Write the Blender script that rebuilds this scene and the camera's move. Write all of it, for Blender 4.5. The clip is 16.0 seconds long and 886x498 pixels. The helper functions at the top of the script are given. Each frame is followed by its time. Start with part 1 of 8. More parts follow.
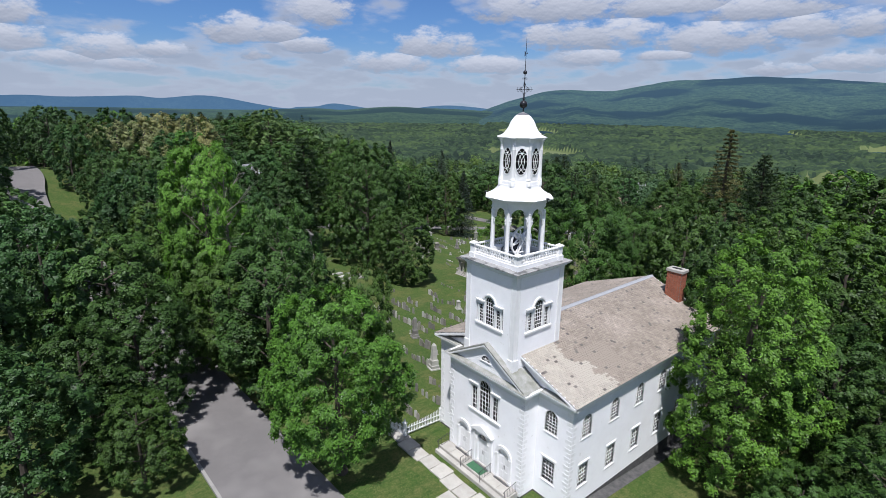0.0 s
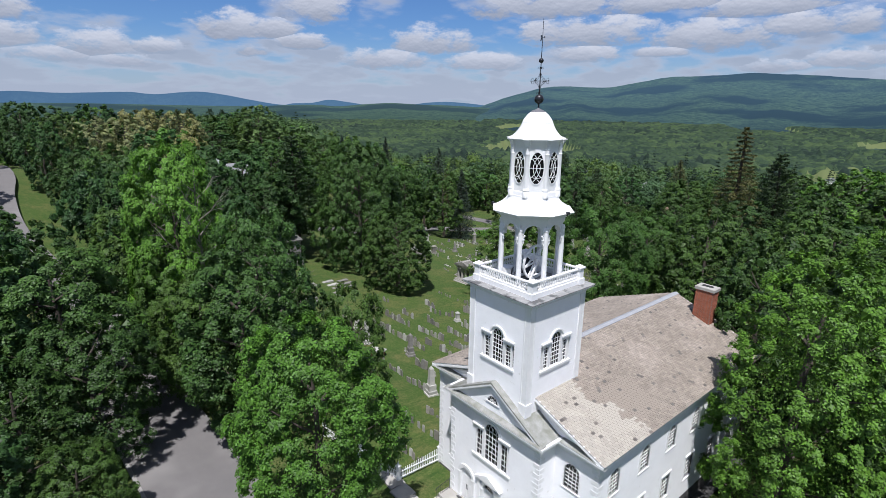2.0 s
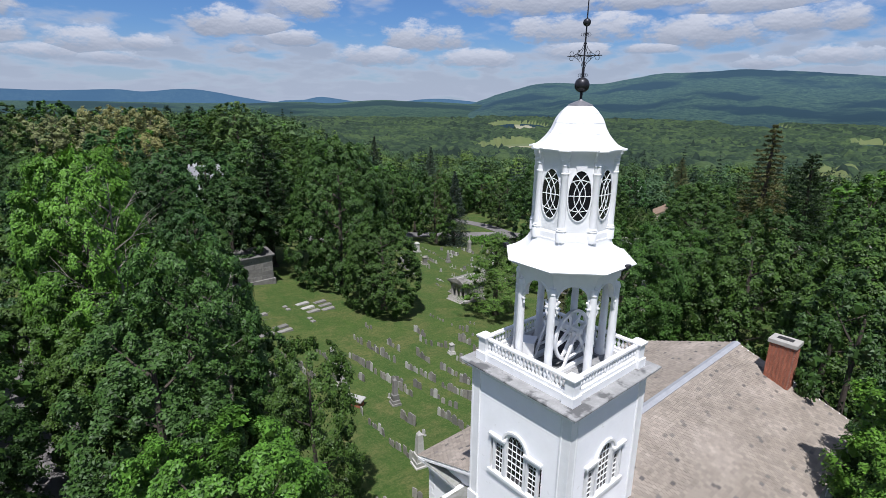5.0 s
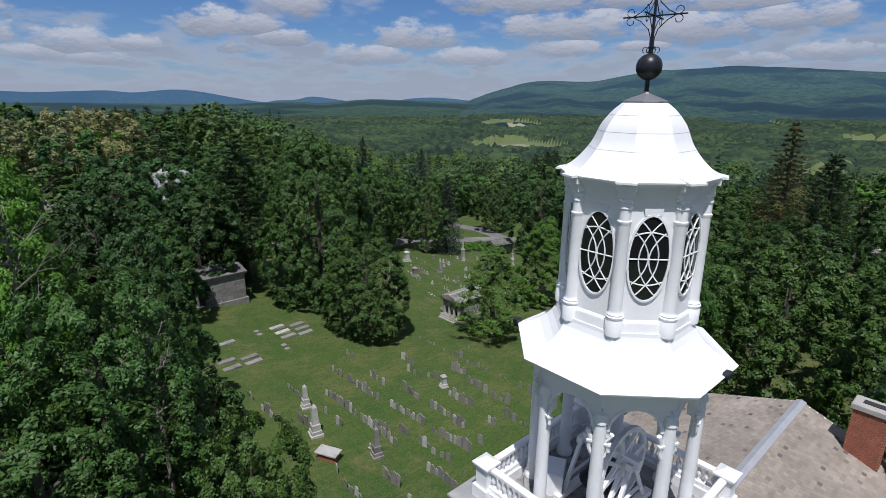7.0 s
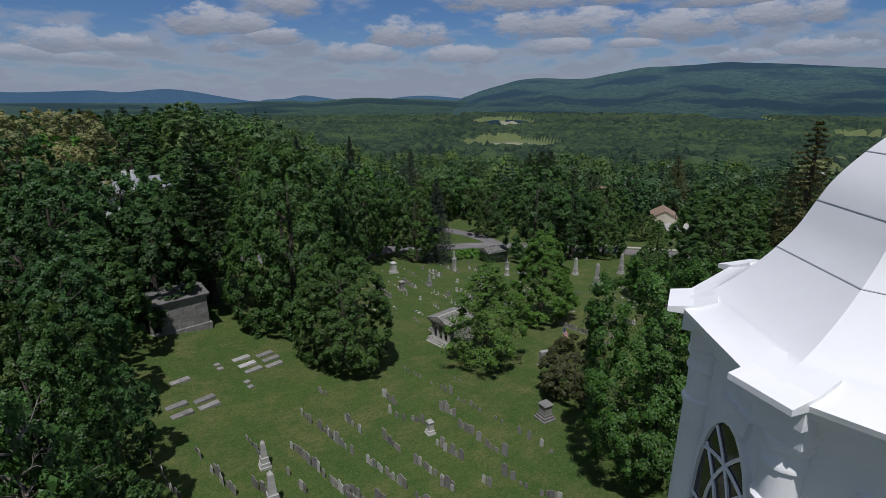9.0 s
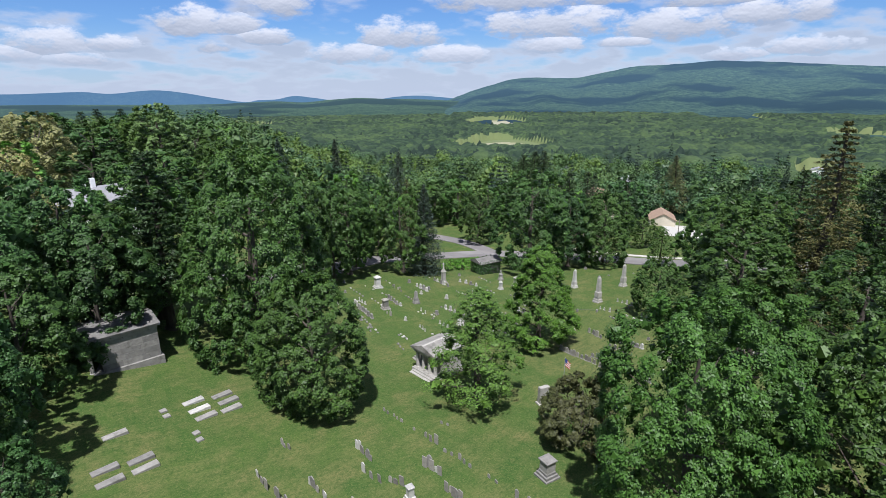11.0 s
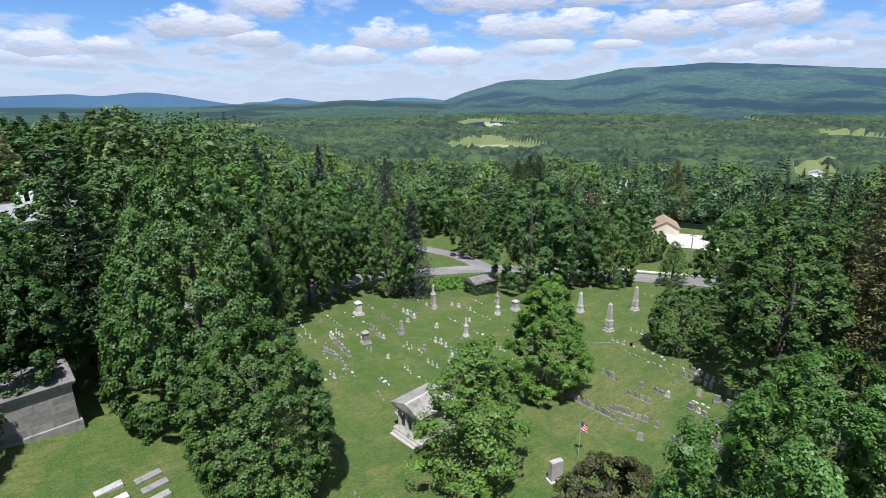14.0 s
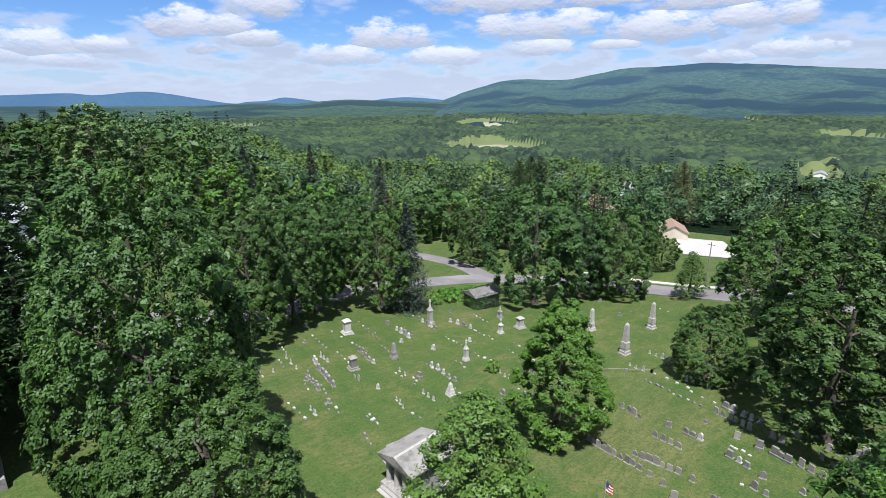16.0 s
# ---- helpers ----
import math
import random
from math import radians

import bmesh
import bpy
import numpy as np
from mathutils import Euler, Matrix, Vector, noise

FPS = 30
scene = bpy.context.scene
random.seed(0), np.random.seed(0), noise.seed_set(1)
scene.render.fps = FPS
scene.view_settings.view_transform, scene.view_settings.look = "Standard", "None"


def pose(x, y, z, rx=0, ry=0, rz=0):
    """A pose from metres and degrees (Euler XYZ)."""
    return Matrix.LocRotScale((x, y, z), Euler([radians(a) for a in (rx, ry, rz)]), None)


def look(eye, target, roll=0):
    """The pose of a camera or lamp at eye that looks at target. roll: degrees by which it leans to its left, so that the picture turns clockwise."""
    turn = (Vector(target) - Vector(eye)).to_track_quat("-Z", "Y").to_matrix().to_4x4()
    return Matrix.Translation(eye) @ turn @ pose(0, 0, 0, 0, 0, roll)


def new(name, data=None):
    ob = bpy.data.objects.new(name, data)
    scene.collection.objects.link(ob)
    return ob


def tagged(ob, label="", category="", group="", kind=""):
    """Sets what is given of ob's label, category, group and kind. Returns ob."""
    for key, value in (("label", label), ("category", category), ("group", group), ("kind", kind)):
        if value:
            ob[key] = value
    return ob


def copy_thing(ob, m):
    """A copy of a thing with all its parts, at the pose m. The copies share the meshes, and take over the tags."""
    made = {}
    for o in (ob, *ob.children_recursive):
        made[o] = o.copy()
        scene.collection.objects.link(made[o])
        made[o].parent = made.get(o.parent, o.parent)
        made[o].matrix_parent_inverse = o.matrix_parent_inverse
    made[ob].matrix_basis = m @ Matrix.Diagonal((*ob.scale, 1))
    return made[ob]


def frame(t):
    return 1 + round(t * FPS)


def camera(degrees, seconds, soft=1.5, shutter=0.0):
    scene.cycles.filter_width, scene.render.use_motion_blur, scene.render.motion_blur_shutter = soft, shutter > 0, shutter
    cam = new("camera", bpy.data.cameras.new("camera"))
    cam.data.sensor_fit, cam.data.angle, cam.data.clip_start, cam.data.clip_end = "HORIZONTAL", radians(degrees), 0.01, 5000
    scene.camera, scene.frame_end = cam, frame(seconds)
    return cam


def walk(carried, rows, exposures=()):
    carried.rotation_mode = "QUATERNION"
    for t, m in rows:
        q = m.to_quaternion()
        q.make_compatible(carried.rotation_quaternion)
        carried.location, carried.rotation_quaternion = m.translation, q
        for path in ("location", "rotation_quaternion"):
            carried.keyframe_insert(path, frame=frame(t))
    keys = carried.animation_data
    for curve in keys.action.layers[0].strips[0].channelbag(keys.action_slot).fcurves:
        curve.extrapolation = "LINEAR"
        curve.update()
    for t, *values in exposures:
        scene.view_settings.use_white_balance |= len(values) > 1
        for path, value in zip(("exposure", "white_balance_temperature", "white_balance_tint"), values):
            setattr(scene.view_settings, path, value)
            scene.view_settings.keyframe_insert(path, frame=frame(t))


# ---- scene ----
cam = camera(80.6, 16.0, soft=0.5)
METRES, EYE, TILT, LEAN, TURN = 65.0, 29.8, 0.0, 0.0, -39.4
ROWS = [
    (0.0, 0.0, 0.0, 0.0, 0.18, -15.88, -0.64),
    (0.5, -0.0007, 0.0219, -0.0005, 0.11, -15.98, -0.64),
    (1.0, -0.0018, 0.0461, -0.001, 0.02, -16.07, -0.63),
    (1.5, -0.0025, 0.0719, -0.0014, -0.07, -16.16, -0.65),
    (2.0, -0.0027, 0.0993, -0.0021, -0.19, -16.24, -0.65),
    (2.5, -0.0027, 0.1278, -0.0028, -0.29, -16.33, -0.66),
    (3.0, -0.0025, 0.1574, -0.0039, -0.39, -16.4, -0.66),
    (3.5, -0.0021, 0.1883, -0.0045, -0.52, -16.47, -0.62),
    (4.0, -0.0017, 0.2195, -0.0058, -0.68, -16.5, -0.64),
    (6.5, 0.0097, 0.381, -0.0112, -1.6, -16.64, -0.22),
    (7.0, 0.0122, 0.4132, -0.0114, -1.82, -16.67, -0.13),
    (7.5, 0.0155, 0.4465, -0.0115, -2.03, -16.71, -0.03),
    (8.0, 0.0196, 0.4804, -0.0117, -2.23, -16.78, 0.06),
    (8.5, 0.024, 0.5139, -0.0119, -2.45, -16.83, 0.09),
    (9.0, 0.0298, 0.5473, -0.0123, -2.65, -16.87, 0.19),
    (11.5, 0.0565, 0.7125, -0.0148, -3.66, -16.86, 0.5),
    (12.0, 0.0605, 0.7442, -0.0154, -3.8, -16.81, 0.52),
    (12.5, 0.0643, 0.7754, -0.016, -3.94, -16.75, 0.53),
    (13.0, 0.0674, 0.8049, -0.016, -4.1, -16.72, 0.51),
    (13.5, 0.0702, 0.834, -0.0166, -4.2, -16.71, 0.5),
    (14.0, 0.0728, 0.8636, -0.0178, -4.3, -16.7, 0.51),
    (14.5, 0.0754, 0.895, -0.0202, -4.29, -16.71, 0.45),
    (15.0, 0.0784, 0.9273, -0.0224, -4.3, -16.71, 0.43),
    (15.5, 0.0816, 0.9606, -0.0246, -4.37, -16.71, 0.43),
    (16.0, 0.0846, 0.9941, -0.0265, -4.44, -16.72, 0.4),
]
EXPOSURES = [(t, stops + 0.57, 6050, 14) for t, stops in ((0, -0.28), (4, -0.28), (6.5, -0.45), (7.5, -0.76), (8.5, -0.95), (9.2, -1.02), (11.3, 0.2), (12.5, 0.25), (16, 0.28))]
walk(cam, [(t, pose(0, 0, EYE, TILT, LEAN, TURN) @ pose(METRES * x, METRES * y, METRES * z, 90 + pitch, roll, yaw)) for t, x, y, z, yaw, pitch, roll in ROWS], EXPOSURES)

# ---- light ----
SUN_DIR = Vector((-0.3, -0.29, 0.91)).normalized()
sun_data = bpy.data.lights.new("sun", "SUN")
sun_data.energy, sun_data.angle, sun_data.color = 4.8, radians(0.53), (1.0, 0.965, 0.91)
sun = new("sun", sun_data)
sun.matrix_world = look(SUN_DIR * 200, (0, 0, 0))

world = bpy.data.worlds.new("summer_sky")
world.use_nodes = True
scene.world = world


def sky_nodes():
    """Nishita sky with a deck of fair-weather clouds, laid out on a flat layer so that it draws together towards the horizon."""
    nt = world.node_tree
    n, l = nt.nodes, nt.links
    n.clear()
    out = n.new("ShaderNodeOutputWorld")
    bg = n.new("ShaderNodeBackground")
    bg.inputs["Strength"].default_value = 1.0
    sky = n.new("ShaderNodeTexSky")
    sky.sky_type = "NISHITA"
    sky.sun_disc = False
    sky.sun_elevation = math.asin(SUN_DIR.z)
    sky.sun_rotation = math.atan2(SUN_DIR.x, SUN_DIR.y)
    sky.altitude, sky.air_density, sky.dust_density, sky.ozone_density = 300, 1.0, 0.3, 2.0
    dim = n.new("ShaderNodeMix")
    dim.data_type, dim.blend_type = "RGBA", "MULTIPLY"
    dim.inputs["Factor"].default_value = 1.0
    l.new(sky.outputs[0], dim.inputs["A"])
    dim.inputs["B"].default_value = (0.036, 0.051, 0.073, 1)
    tc = n.new("ShaderNodeTexCoord")
    sep = n.new("ShaderNodeSeparateXYZ")
    l.new(tc.outputs["Generated"], sep.inputs[0])

    def m(op, a, b=None, c=None):
        k = n.new("ShaderNodeMath")
        k.operation = op
        for i, v in enumerate((a, b, c)):
            if v is None:
                continue
            if isinstance(v, (int, float)):
                k.inputs[i].default_value = v
            else:
                l.new(v, k.inputs[i])
        return k.outputs[0]

    def ramp(v, a, b, lo=0.0, hi=1.0):
        k = n.new("ShaderNodeMapRange")
        k.interpolation_type = "SMOOTHSTEP"
        l.new(v, k.inputs[0])
        k.inputs[1].default_value, k.inputs[2].default_value, k.inputs[3].default_value, k.inputs[4].default_value = a, b, lo, hi
        return k.outputs[0]

    def deck(lift):
        """Where a ray that is lifted a little meets a flat deck of cloud."""
        far = m("ADD", m("MAXIMUM", m("ADD", sep.outputs[2], lift), -0.06), 0.25)
        flat = n.new("ShaderNodeCombineXYZ")
        l.new(m("DIVIDE", sep.outputs[0], far), flat.inputs[0])
        l.new(m("DIVIDE", sep.outputs[1], far), flat.inputs[1])
        return flat.outputs[0]

    def noise(where, scale, detail, rough, dx=0.0, dist=0.0, dy=0.0):
        mp = n.new("ShaderNodeMapping")
        mp.inputs["Location"].default_value = (CLOUD[0] + dx, CLOUD[1] + dy, 0)
        l.new(where, mp.inputs[0])
        t = n.new("ShaderNodeTexNoise")
        t.inputs["Scale"].default_value, t.inputs["Detail"].default_value, t.inputs["Roughness"].default_value, t.inputs["Distortion"].default_value = scale, detail, rough, dist
        l.new(mp.outputs[0], t.inputs["Vector"])
        return t.outputs["Fac"]

    def cloud_field(where):
        return m("ADD", m("MULTIPLY", noise(where, 1.1, 2, 0.5, 3.7), 0.38), m("MULTIPLY", noise(where, 3.7, 7, 0.5), 0.62))

    az = m("MULTIPLY", m("ARCTAN2", sep.outputs[1], sep.outputs[0]), 57.2958)
    el = m("MULTIPLY", m("ARCSINE", sep.outputs[2]), 57.2958)
    ball = n.new("ShaderNodeCombineXYZ")
    l.new(m("MULTIPLY", az, 0.1), ball.inputs[0])
    l.new(m("MULTIPLY", el, 0.2), ball.inputs[1])
    curl = m("SUBTRACT", noise(ball.outputs[0], 3.2, 8, 0.62), 0.5)
    curl_up = m("SUBTRACT", noise(ball.outputs[0], 3.2, 8, 0.62, 0.0, 0.0, -0.03), 0.5)
    heaps, lit = None, None
    for a, e, w, h in HEAPS:
        # each heap has a domed top and a flatter foot
        w, h = 1.25 * w, 1.15 * h
        x = m("DIVIDE", m("SUBTRACT", az, a), w)
        y = m("SUBTRACT", el, e - 0.25 * h)
        y = m("MAXIMUM", m("DIVIDE", y, h * 1.2), m("DIVIDE", y, -0.72 * h))
        d = m("SUBTRACT", 1.0, m("ADD", m("MULTIPLY", x, x), m("MULTIPLY", y, y)))
        top = m("DIVIDE", m("SUBTRACT", el, e - 0.6 * h), 1.6 * h)
        lit = top if lit is None else m("ADD", m("MULTIPLY", lit, m("LESS_THAN", d, heaps)), m("MULTIPLY", top, m("GREATER_THAN", d, heaps)))
        heaps = d if heaps is None else m("MAXIMUM", heaps, d)
    heaps = m("ADD", m("MULTIPLY", m("ADD", m("MAXIMUM", heaps, -1.2), 0.3), 0.42), m("MULTIPLY", curl, 2.0))
    flat = m("SUBTRACT", m("ADD", cloud_field(deck(0.0)), ramp(sep.outputs[2], 0.01, 0.13, 0.1, -0.03)), 0.5)
    round_about = m("ADD", ramp(sep.outputs[2], 0.17, 0.22), m("ADD", ramp(az, 4.0, 10.0, 1.0, 0.0), ramp(az, 91.0, 97.0)))
    flat = m("ADD", flat, m("MULTIPLY", m("MINIMUM", round_about, 1.0), 0.075))
    cover = m("MAXIMUM", ramp(heaps, -0.06, 0.42), m("MULTIPLY", ramp(flat, -0.04, 0.1), 0.85))
    thick = ramp(flat, 0.0, 0.14)
    body = ramp(heaps, 0.0, 0.2)
    tone = m("ADD", m("MULTIPLY", body, m("ADD", m("MULTIPLY", lit, 0.6), m("ADD", m("MULTIPLY", m("SUBTRACT", curl, curl_up), 1.1), 0.3))), m("MULTIPLY", m("SUBTRACT", 1.0, body), m("SUBTRACT", 0.62, m("MULTIPLY", thick, 0.3))))
    tone = ramp(tone, 0.1, 1.0)
    cloud = n.new("ShaderNodeMix")
    cloud.data_type = "RGBA"
    l.new(tone, cloud.inputs["Factor"])
    cloud.inputs["A"].default_value = (0.27, 0.295, 0.345, 1)
    cloud.inputs["B"].default_value = (0.57, 0.585, 0.62, 1)
    mix = n.new("ShaderNodeMix")
    mix.data_type = "RGBA"
    l.new(m("MULTIPLY", cover, 0.94), mix.inputs["Factor"])
    l.new(dim.outputs["Result"], mix.inputs["A"])
    l.new(cloud.outputs["Result"], mix.inputs["B"])
    low = n.new("ShaderNodeMix")
    low.data_type = "RGBA"
    l.new(ramp(sep.outputs[2], -0.02, 0.11, 0.6, 0.0), low.inputs["Factor"])
    l.new(mix.outputs["Result"], low.inputs["A"])
    low.inputs["B"].default_value = (0.36, 0.41, 0.5, 1)
    l.new(low.outputs["Result"], bg.inputs["Color"])
    l.new(bg.outputs[0], out.inputs[0])


CLOUD = (2.3, 7.1)
# heaps of cloud: bearing, height over the horizon, half width and half height in degrees
HEAPS = [(70.7, 6.3, 2.8, 1.19), (67.3, 6.3, 2.2, 0.91), (63.7, 8.4, 3.2, 1.39), (82.1, 4.2, 2.7, 1.02), (77.7, 4.2, 2.2, 0.63), (64.7, 5.2, 2.1, 0.68), (69.5, 4.3, 1.3, 0.67), (88.6, 4.6, 2.3, 1.02),
         (88.4, 6.7, 1.8, 1.16), (85.9, 3.2, 2.4, 0.63), (80.5, 2.9, 2.0, 0.53), (51.7, 5.5, 3.4, 1.17), (56.3, 3.7, 3.5, 0.87), (39.6, 9.0, 6.3, 1.39), (36.1, 6.4, 5.5, 1.32), (28.9, 8.8, 4.7, 0.94),
         (25.0, 5.9, 4.7, 1.29), (28.9, 4.4, 2.0, 0.45), (21.7, 8.1, 4.4, 0.99), (17.1, 6.4, 3.8, 1.01), (46.4, 3.5, 3.6, 0.77), (35.7, 4.3, 2.7, 0.74), (19.6, 3.0, 2.2, 0.52), (13.9, 3.5, 2.5, 0.7)]
sky_nodes()

# ---- materials ----


def material(name, colour, rough=0.6, vary=(), scale=4.0, bump=0.0, bump_scale=30.0, island=0.0, objrand=0.0, metal=0.0, translucent=0.0, stretch=(1, 1, 1), spec=0.4, blot=None, hue=0.0):
    """Principled material: colour, a second colour in vary mixed by two noises, grain as bump, and a random shade per piece."""
    mat = bpy.data.materials.new(name)
    mat.use_nodes = True
    n, l = mat.node_tree.nodes, mat.node_tree.links
    bsdf = n["Principled BSDF"]
    bsdf.inputs["Roughness"].default_value, bsdf.inputs["Metallic"].default_value = rough, metal
    bsdf.inputs["Specular IOR Level"].default_value = spec
    tc = n.new("ShaderNodeTexCoord")
    mp = n.new("ShaderNodeMapping")
    mp.inputs["Scale"].default_value = stretch
    l.new(tc.outputs["Object"], mp.inputs[0])

    def noise(s, d=5.0, r=0.6):
        t = n.new("ShaderNodeTexNoise")
        t.inputs["Scale"].default_value, t.inputs["Detail"].default_value, t.inputs["Roughness"].default_value = s, d, r
        l.new(mp.outputs[0], t.inputs["Vector"])
        return t.outputs["Fac"]

    def mix(f, a, b, mode="MIX"):
        k = n.new("ShaderNodeMix")
        k.data_type, k.blend_type = "RGBA", mode
        for s, v in (("Factor", f), ("A", a), ("B", b)):
            if isinstance(v, (int, float)):
                k.inputs[s].default_value = v
            elif isinstance(v, tuple):
                k.inputs[s].default_value = (*v, 1) if len(v) == 3 else v
            else:
                l.new(v, k.inputs[s])
        return k.outputs["Result"]

    def ramp(v, a, b, lo=0.0, hi=1.0):
        k = n.new("ShaderNodeMapRange")
        l.new(v, k.inputs[0])
        k.inputs[1].default_value, k.inputs[2].default_value, k.inputs[3].default_value, k.inputs[4].default_value = a, b, lo, hi
        return k.outputs[0]

    col = tuple(colour)
    if vary:
        col = mix(ramp(noise(scale), 0.35, 0.65), tuple(colour), tuple(vary))
        col = mix(ramp(noise(scale * 7.3), 0.3, 0.7, 0.0, 0.45), col, tuple(vary))
    if blot:
        tint, s, lo, hi = blot
        col = mix(ramp(noise(s, 3.0), lo, hi), col, tuple(tint))
    for socket, amt in ((n.new("ShaderNodeNewGeometry").outputs["Random Per Island"], island), (n.new("ShaderNodeObjectInfo").outputs["Random"], objrand)):
        if not amt:
            continue
        rnd = socket
        col = mix(1.0, col, mix(ramp(rnd, 0, 1), (1 - amt, 1 - amt, 1 - amt), (1 + amt, 1 + amt * 0.97, 1 + amt * 0.9)), "MULTIPLY")
    if hue:
        k = n.new("ShaderNodeMath")
        k.operation = "FRACT"
        q = n.new("ShaderNodeMath")
        q.operation = "MULTIPLY"
        q.inputs[1].default_value = 7.31
        l.new(n.new("ShaderNodeObjectInfo").outputs["Random"], q.inputs[0])
        l.new(q.outputs[0], k.inputs[0])
        col = mix(1.0, col, mix(k.outputs[0], (1 - hue, 1.0, 1 + hue), (1 + hue, 1.0, 1 - hue)), "MULTIPLY")
    if isinstance(col, tuple):
        bsdf.inputs["Base Color"].default_value = (*col, 1)
    else:
        l.new(col, bsdf.inputs["Base Color"])
    if bump:
        b = n.new("ShaderNodeBump")
        b.inputs["Strength"].default_value, b.inputs["Distance"].default_value = bump, 0.02 if bump_scale > 2 else 0.7
        l.new(noise(bump_scale, 6.0), b.inputs["Height"])
        l.new(b.outputs[0], bsdf.inputs["Normal"])
    if translucent:
        tr = n.new("ShaderNodeBsdfTranslucent")
        if isinstance(col, tuple):
            tr.inputs[0].default_value = (*col, 1)
        else:
            l.new(mix(1.0, col, (1.25, 1.2, 0.6), "MULTIPLY"), tr.inputs[0])
        ms = n.new("ShaderNodeMixShader")
        ms.inputs[0].default_value = translucent
        l.new(bsdf.outputs[0], ms.inputs[1])
        l.new(tr.outputs[0], ms.inputs[2])
        l.new(ms.outputs[0], n["Material Output"].inputs[0])
    return mat


def glass_material():
    mat = bpy.data.materials.new("window_glass")
    mat.use_nodes = True
    b = mat.node_tree.nodes["Principled BSDF"]
    b.inputs["Base Color"].default_value = (0.75, 0.8, 0.8, 1)
    b.inputs["Transmission Weight"].default_value, b.inputs["Roughness"].default_value, b.inputs["IOR"].default_value = 1.0, 0.03, 1.45
    return mat


WHITE = material("white_paint", (0.89, 0.888, 0.89), 0.45, (0.84, 0.838, 0.836), 0.9, 0.15, 25, blot=((0.66, 0.65, 0.61), 2.3, 0.66, 0.8))
TRIM = material("white_trim_paint", (0.85, 0.85, 0.84), 0.4, (0.77, 0.77, 0.76), 1.5, 0.1, 20)
ROOFWHITE = material("white_painted_metal", (0.84, 0.84, 0.83), 0.38, (0.79, 0.79, 0.78), 1.1, 0.1, 12)
DECK = material("grey_flat_roof", (0.36, 0.36, 0.35), 0.8, (0.24, 0.24, 0.235), 1.8, 0.3, 20, blot=((0.11, 0.11, 0.11), 1.3, 0.52, 0.62))
LEAD = material("lead_cap", (0.16, 0.16, 0.17), 0.5, (0.24, 0.24, 0.25), 3, metal=0.4)
IRON = material("black_iron", (0.02, 0.02, 0.025), 0.38, (0.04, 0.04, 0.045), 5, metal=0.5)
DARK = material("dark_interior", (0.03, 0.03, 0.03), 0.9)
GLASS = glass_material()
# opaque panes: the dark of the rooms behind is put into their colour
DARK_GLASS = material("dark_old_glass", (0.012, 0.012, 0.014), 0.06, spec=0.6)
SLATE = material("weathered_slate", (0.276, 0.240, 0.198), 0.75, (0.225, 0.192, 0.158), 0.9, 0.5, 14, island=0.15, blot=((0.325, 0.280, 0.236), 0.3, 0.5, 0.7))
SLATE_PALE = material("bleached_slate", (0.400, 0.370, 0.315), 0.8, (0.340, 0.310, 0.262), 0.6, 0.5, 14, island=0.08)
SLATE_DARK = material("dark_slate", (0.105, 0.10, 0.095), 0.7, (0.15, 0.13, 0.115), 0.6, 0.5, 14, island=0.3)
RIDGE = material("ridge_metal", (0.440, 0.448, 0.464), 0.5, (0.360, 0.368, 0.384), 2, metal=0.3)
BRICK = material("red_brick", (0.37, 0.135, 0.075), 0.85, (0.27, 0.095, 0.06), 2.5, 0.4, 30, objrand=0.22)
MORTAR = material("mortar", (0.315, 0.285, 0.247), 0.9, (0.255, 0.232, 0.210), 4, 0.3, 40)
FIELDSTONE = material("foundation_stone", (0.119, 0.115, 0.112), 0.9, (0.063, 0.063, 0.062), 2.5, 0.6, 9)
CONCRETE = material("pale_concrete", (0.440, 0.424, 0.384), 0.85, (0.352, 0.336, 0.304), 1.3, 0.3, 24, objrand=0.12)
GRANITE = material("grey_granite", (0.25, 0.242, 0.225), 0.75, (0.175, 0.168, 0.155), 2.2, 0.4, 30, objrand=0.22, blot=((0.115, 0.112, 0.101), 1.1, 0.58, 0.75))
MARBLE = material("white_marble", (0.46, 0.452, 0.42), 0.65, (0.33, 0.322, 0.30), 1.8, 0.25, 18, objrand=0.14, blot=((0.281, 0.272, 0.238), 1.6, 0.58, 0.75))
PALEGRANITE = material("pale_granite", (0.36, 0.348, 0.318), 0.75, (0.27, 0.26, 0.235), 2.0, 0.4, 26, objrand=0.15, blot=((0.16, 0.152, 0.135), 1.2, 0.56, 0.75))
SLATESTONE = material("dark_gravestone", (0.155, 0.147, 0.132), 0.8, (0.25, 0.238, 0.21), 2.4, 0.4, 22, objrand=0.3, blot=((0.294, 0.287, 0.259), 1.5, 0.62, 0.8))
ASPHALT = material("grey_asphalt", (0.160, 0.151, 0.146), 0.9, (0.138, 0.131, 0.127), 0.35, 0.5, 18, blot=((0.20, 0.19, 0.182), 0.12, 0.5, 0.65))
KERB = material("kerb_stone", (0.315, 0.307, 0.285), 0.85, (0.247, 0.240, 0.225), 2, 0.3, 25)
BARK = material("grey_bark", (0.086, 0.071, 0.056), 0.95, (0.045, 0.038, 0.030), 3.0, 0.8, 10, stretch=(1, 1, 0.25))
DOORPAINT = material("door_paint", (0.80, 0.80, 0.79), 0.35, (0.75, 0.75, 0.74), 1.0)
MAT_GREEN = material("green_mat", (0.05, 0.14, 0.07), 0.95, (0.04, 0.11, 0.06), 6, 0.3, 60)
MOSSROOF = material("mossy_tin_roof", (0.36, 0.36, 0.345), 0.6, (0.20, 0.205, 0.17), 1.7, 0.4, 15)
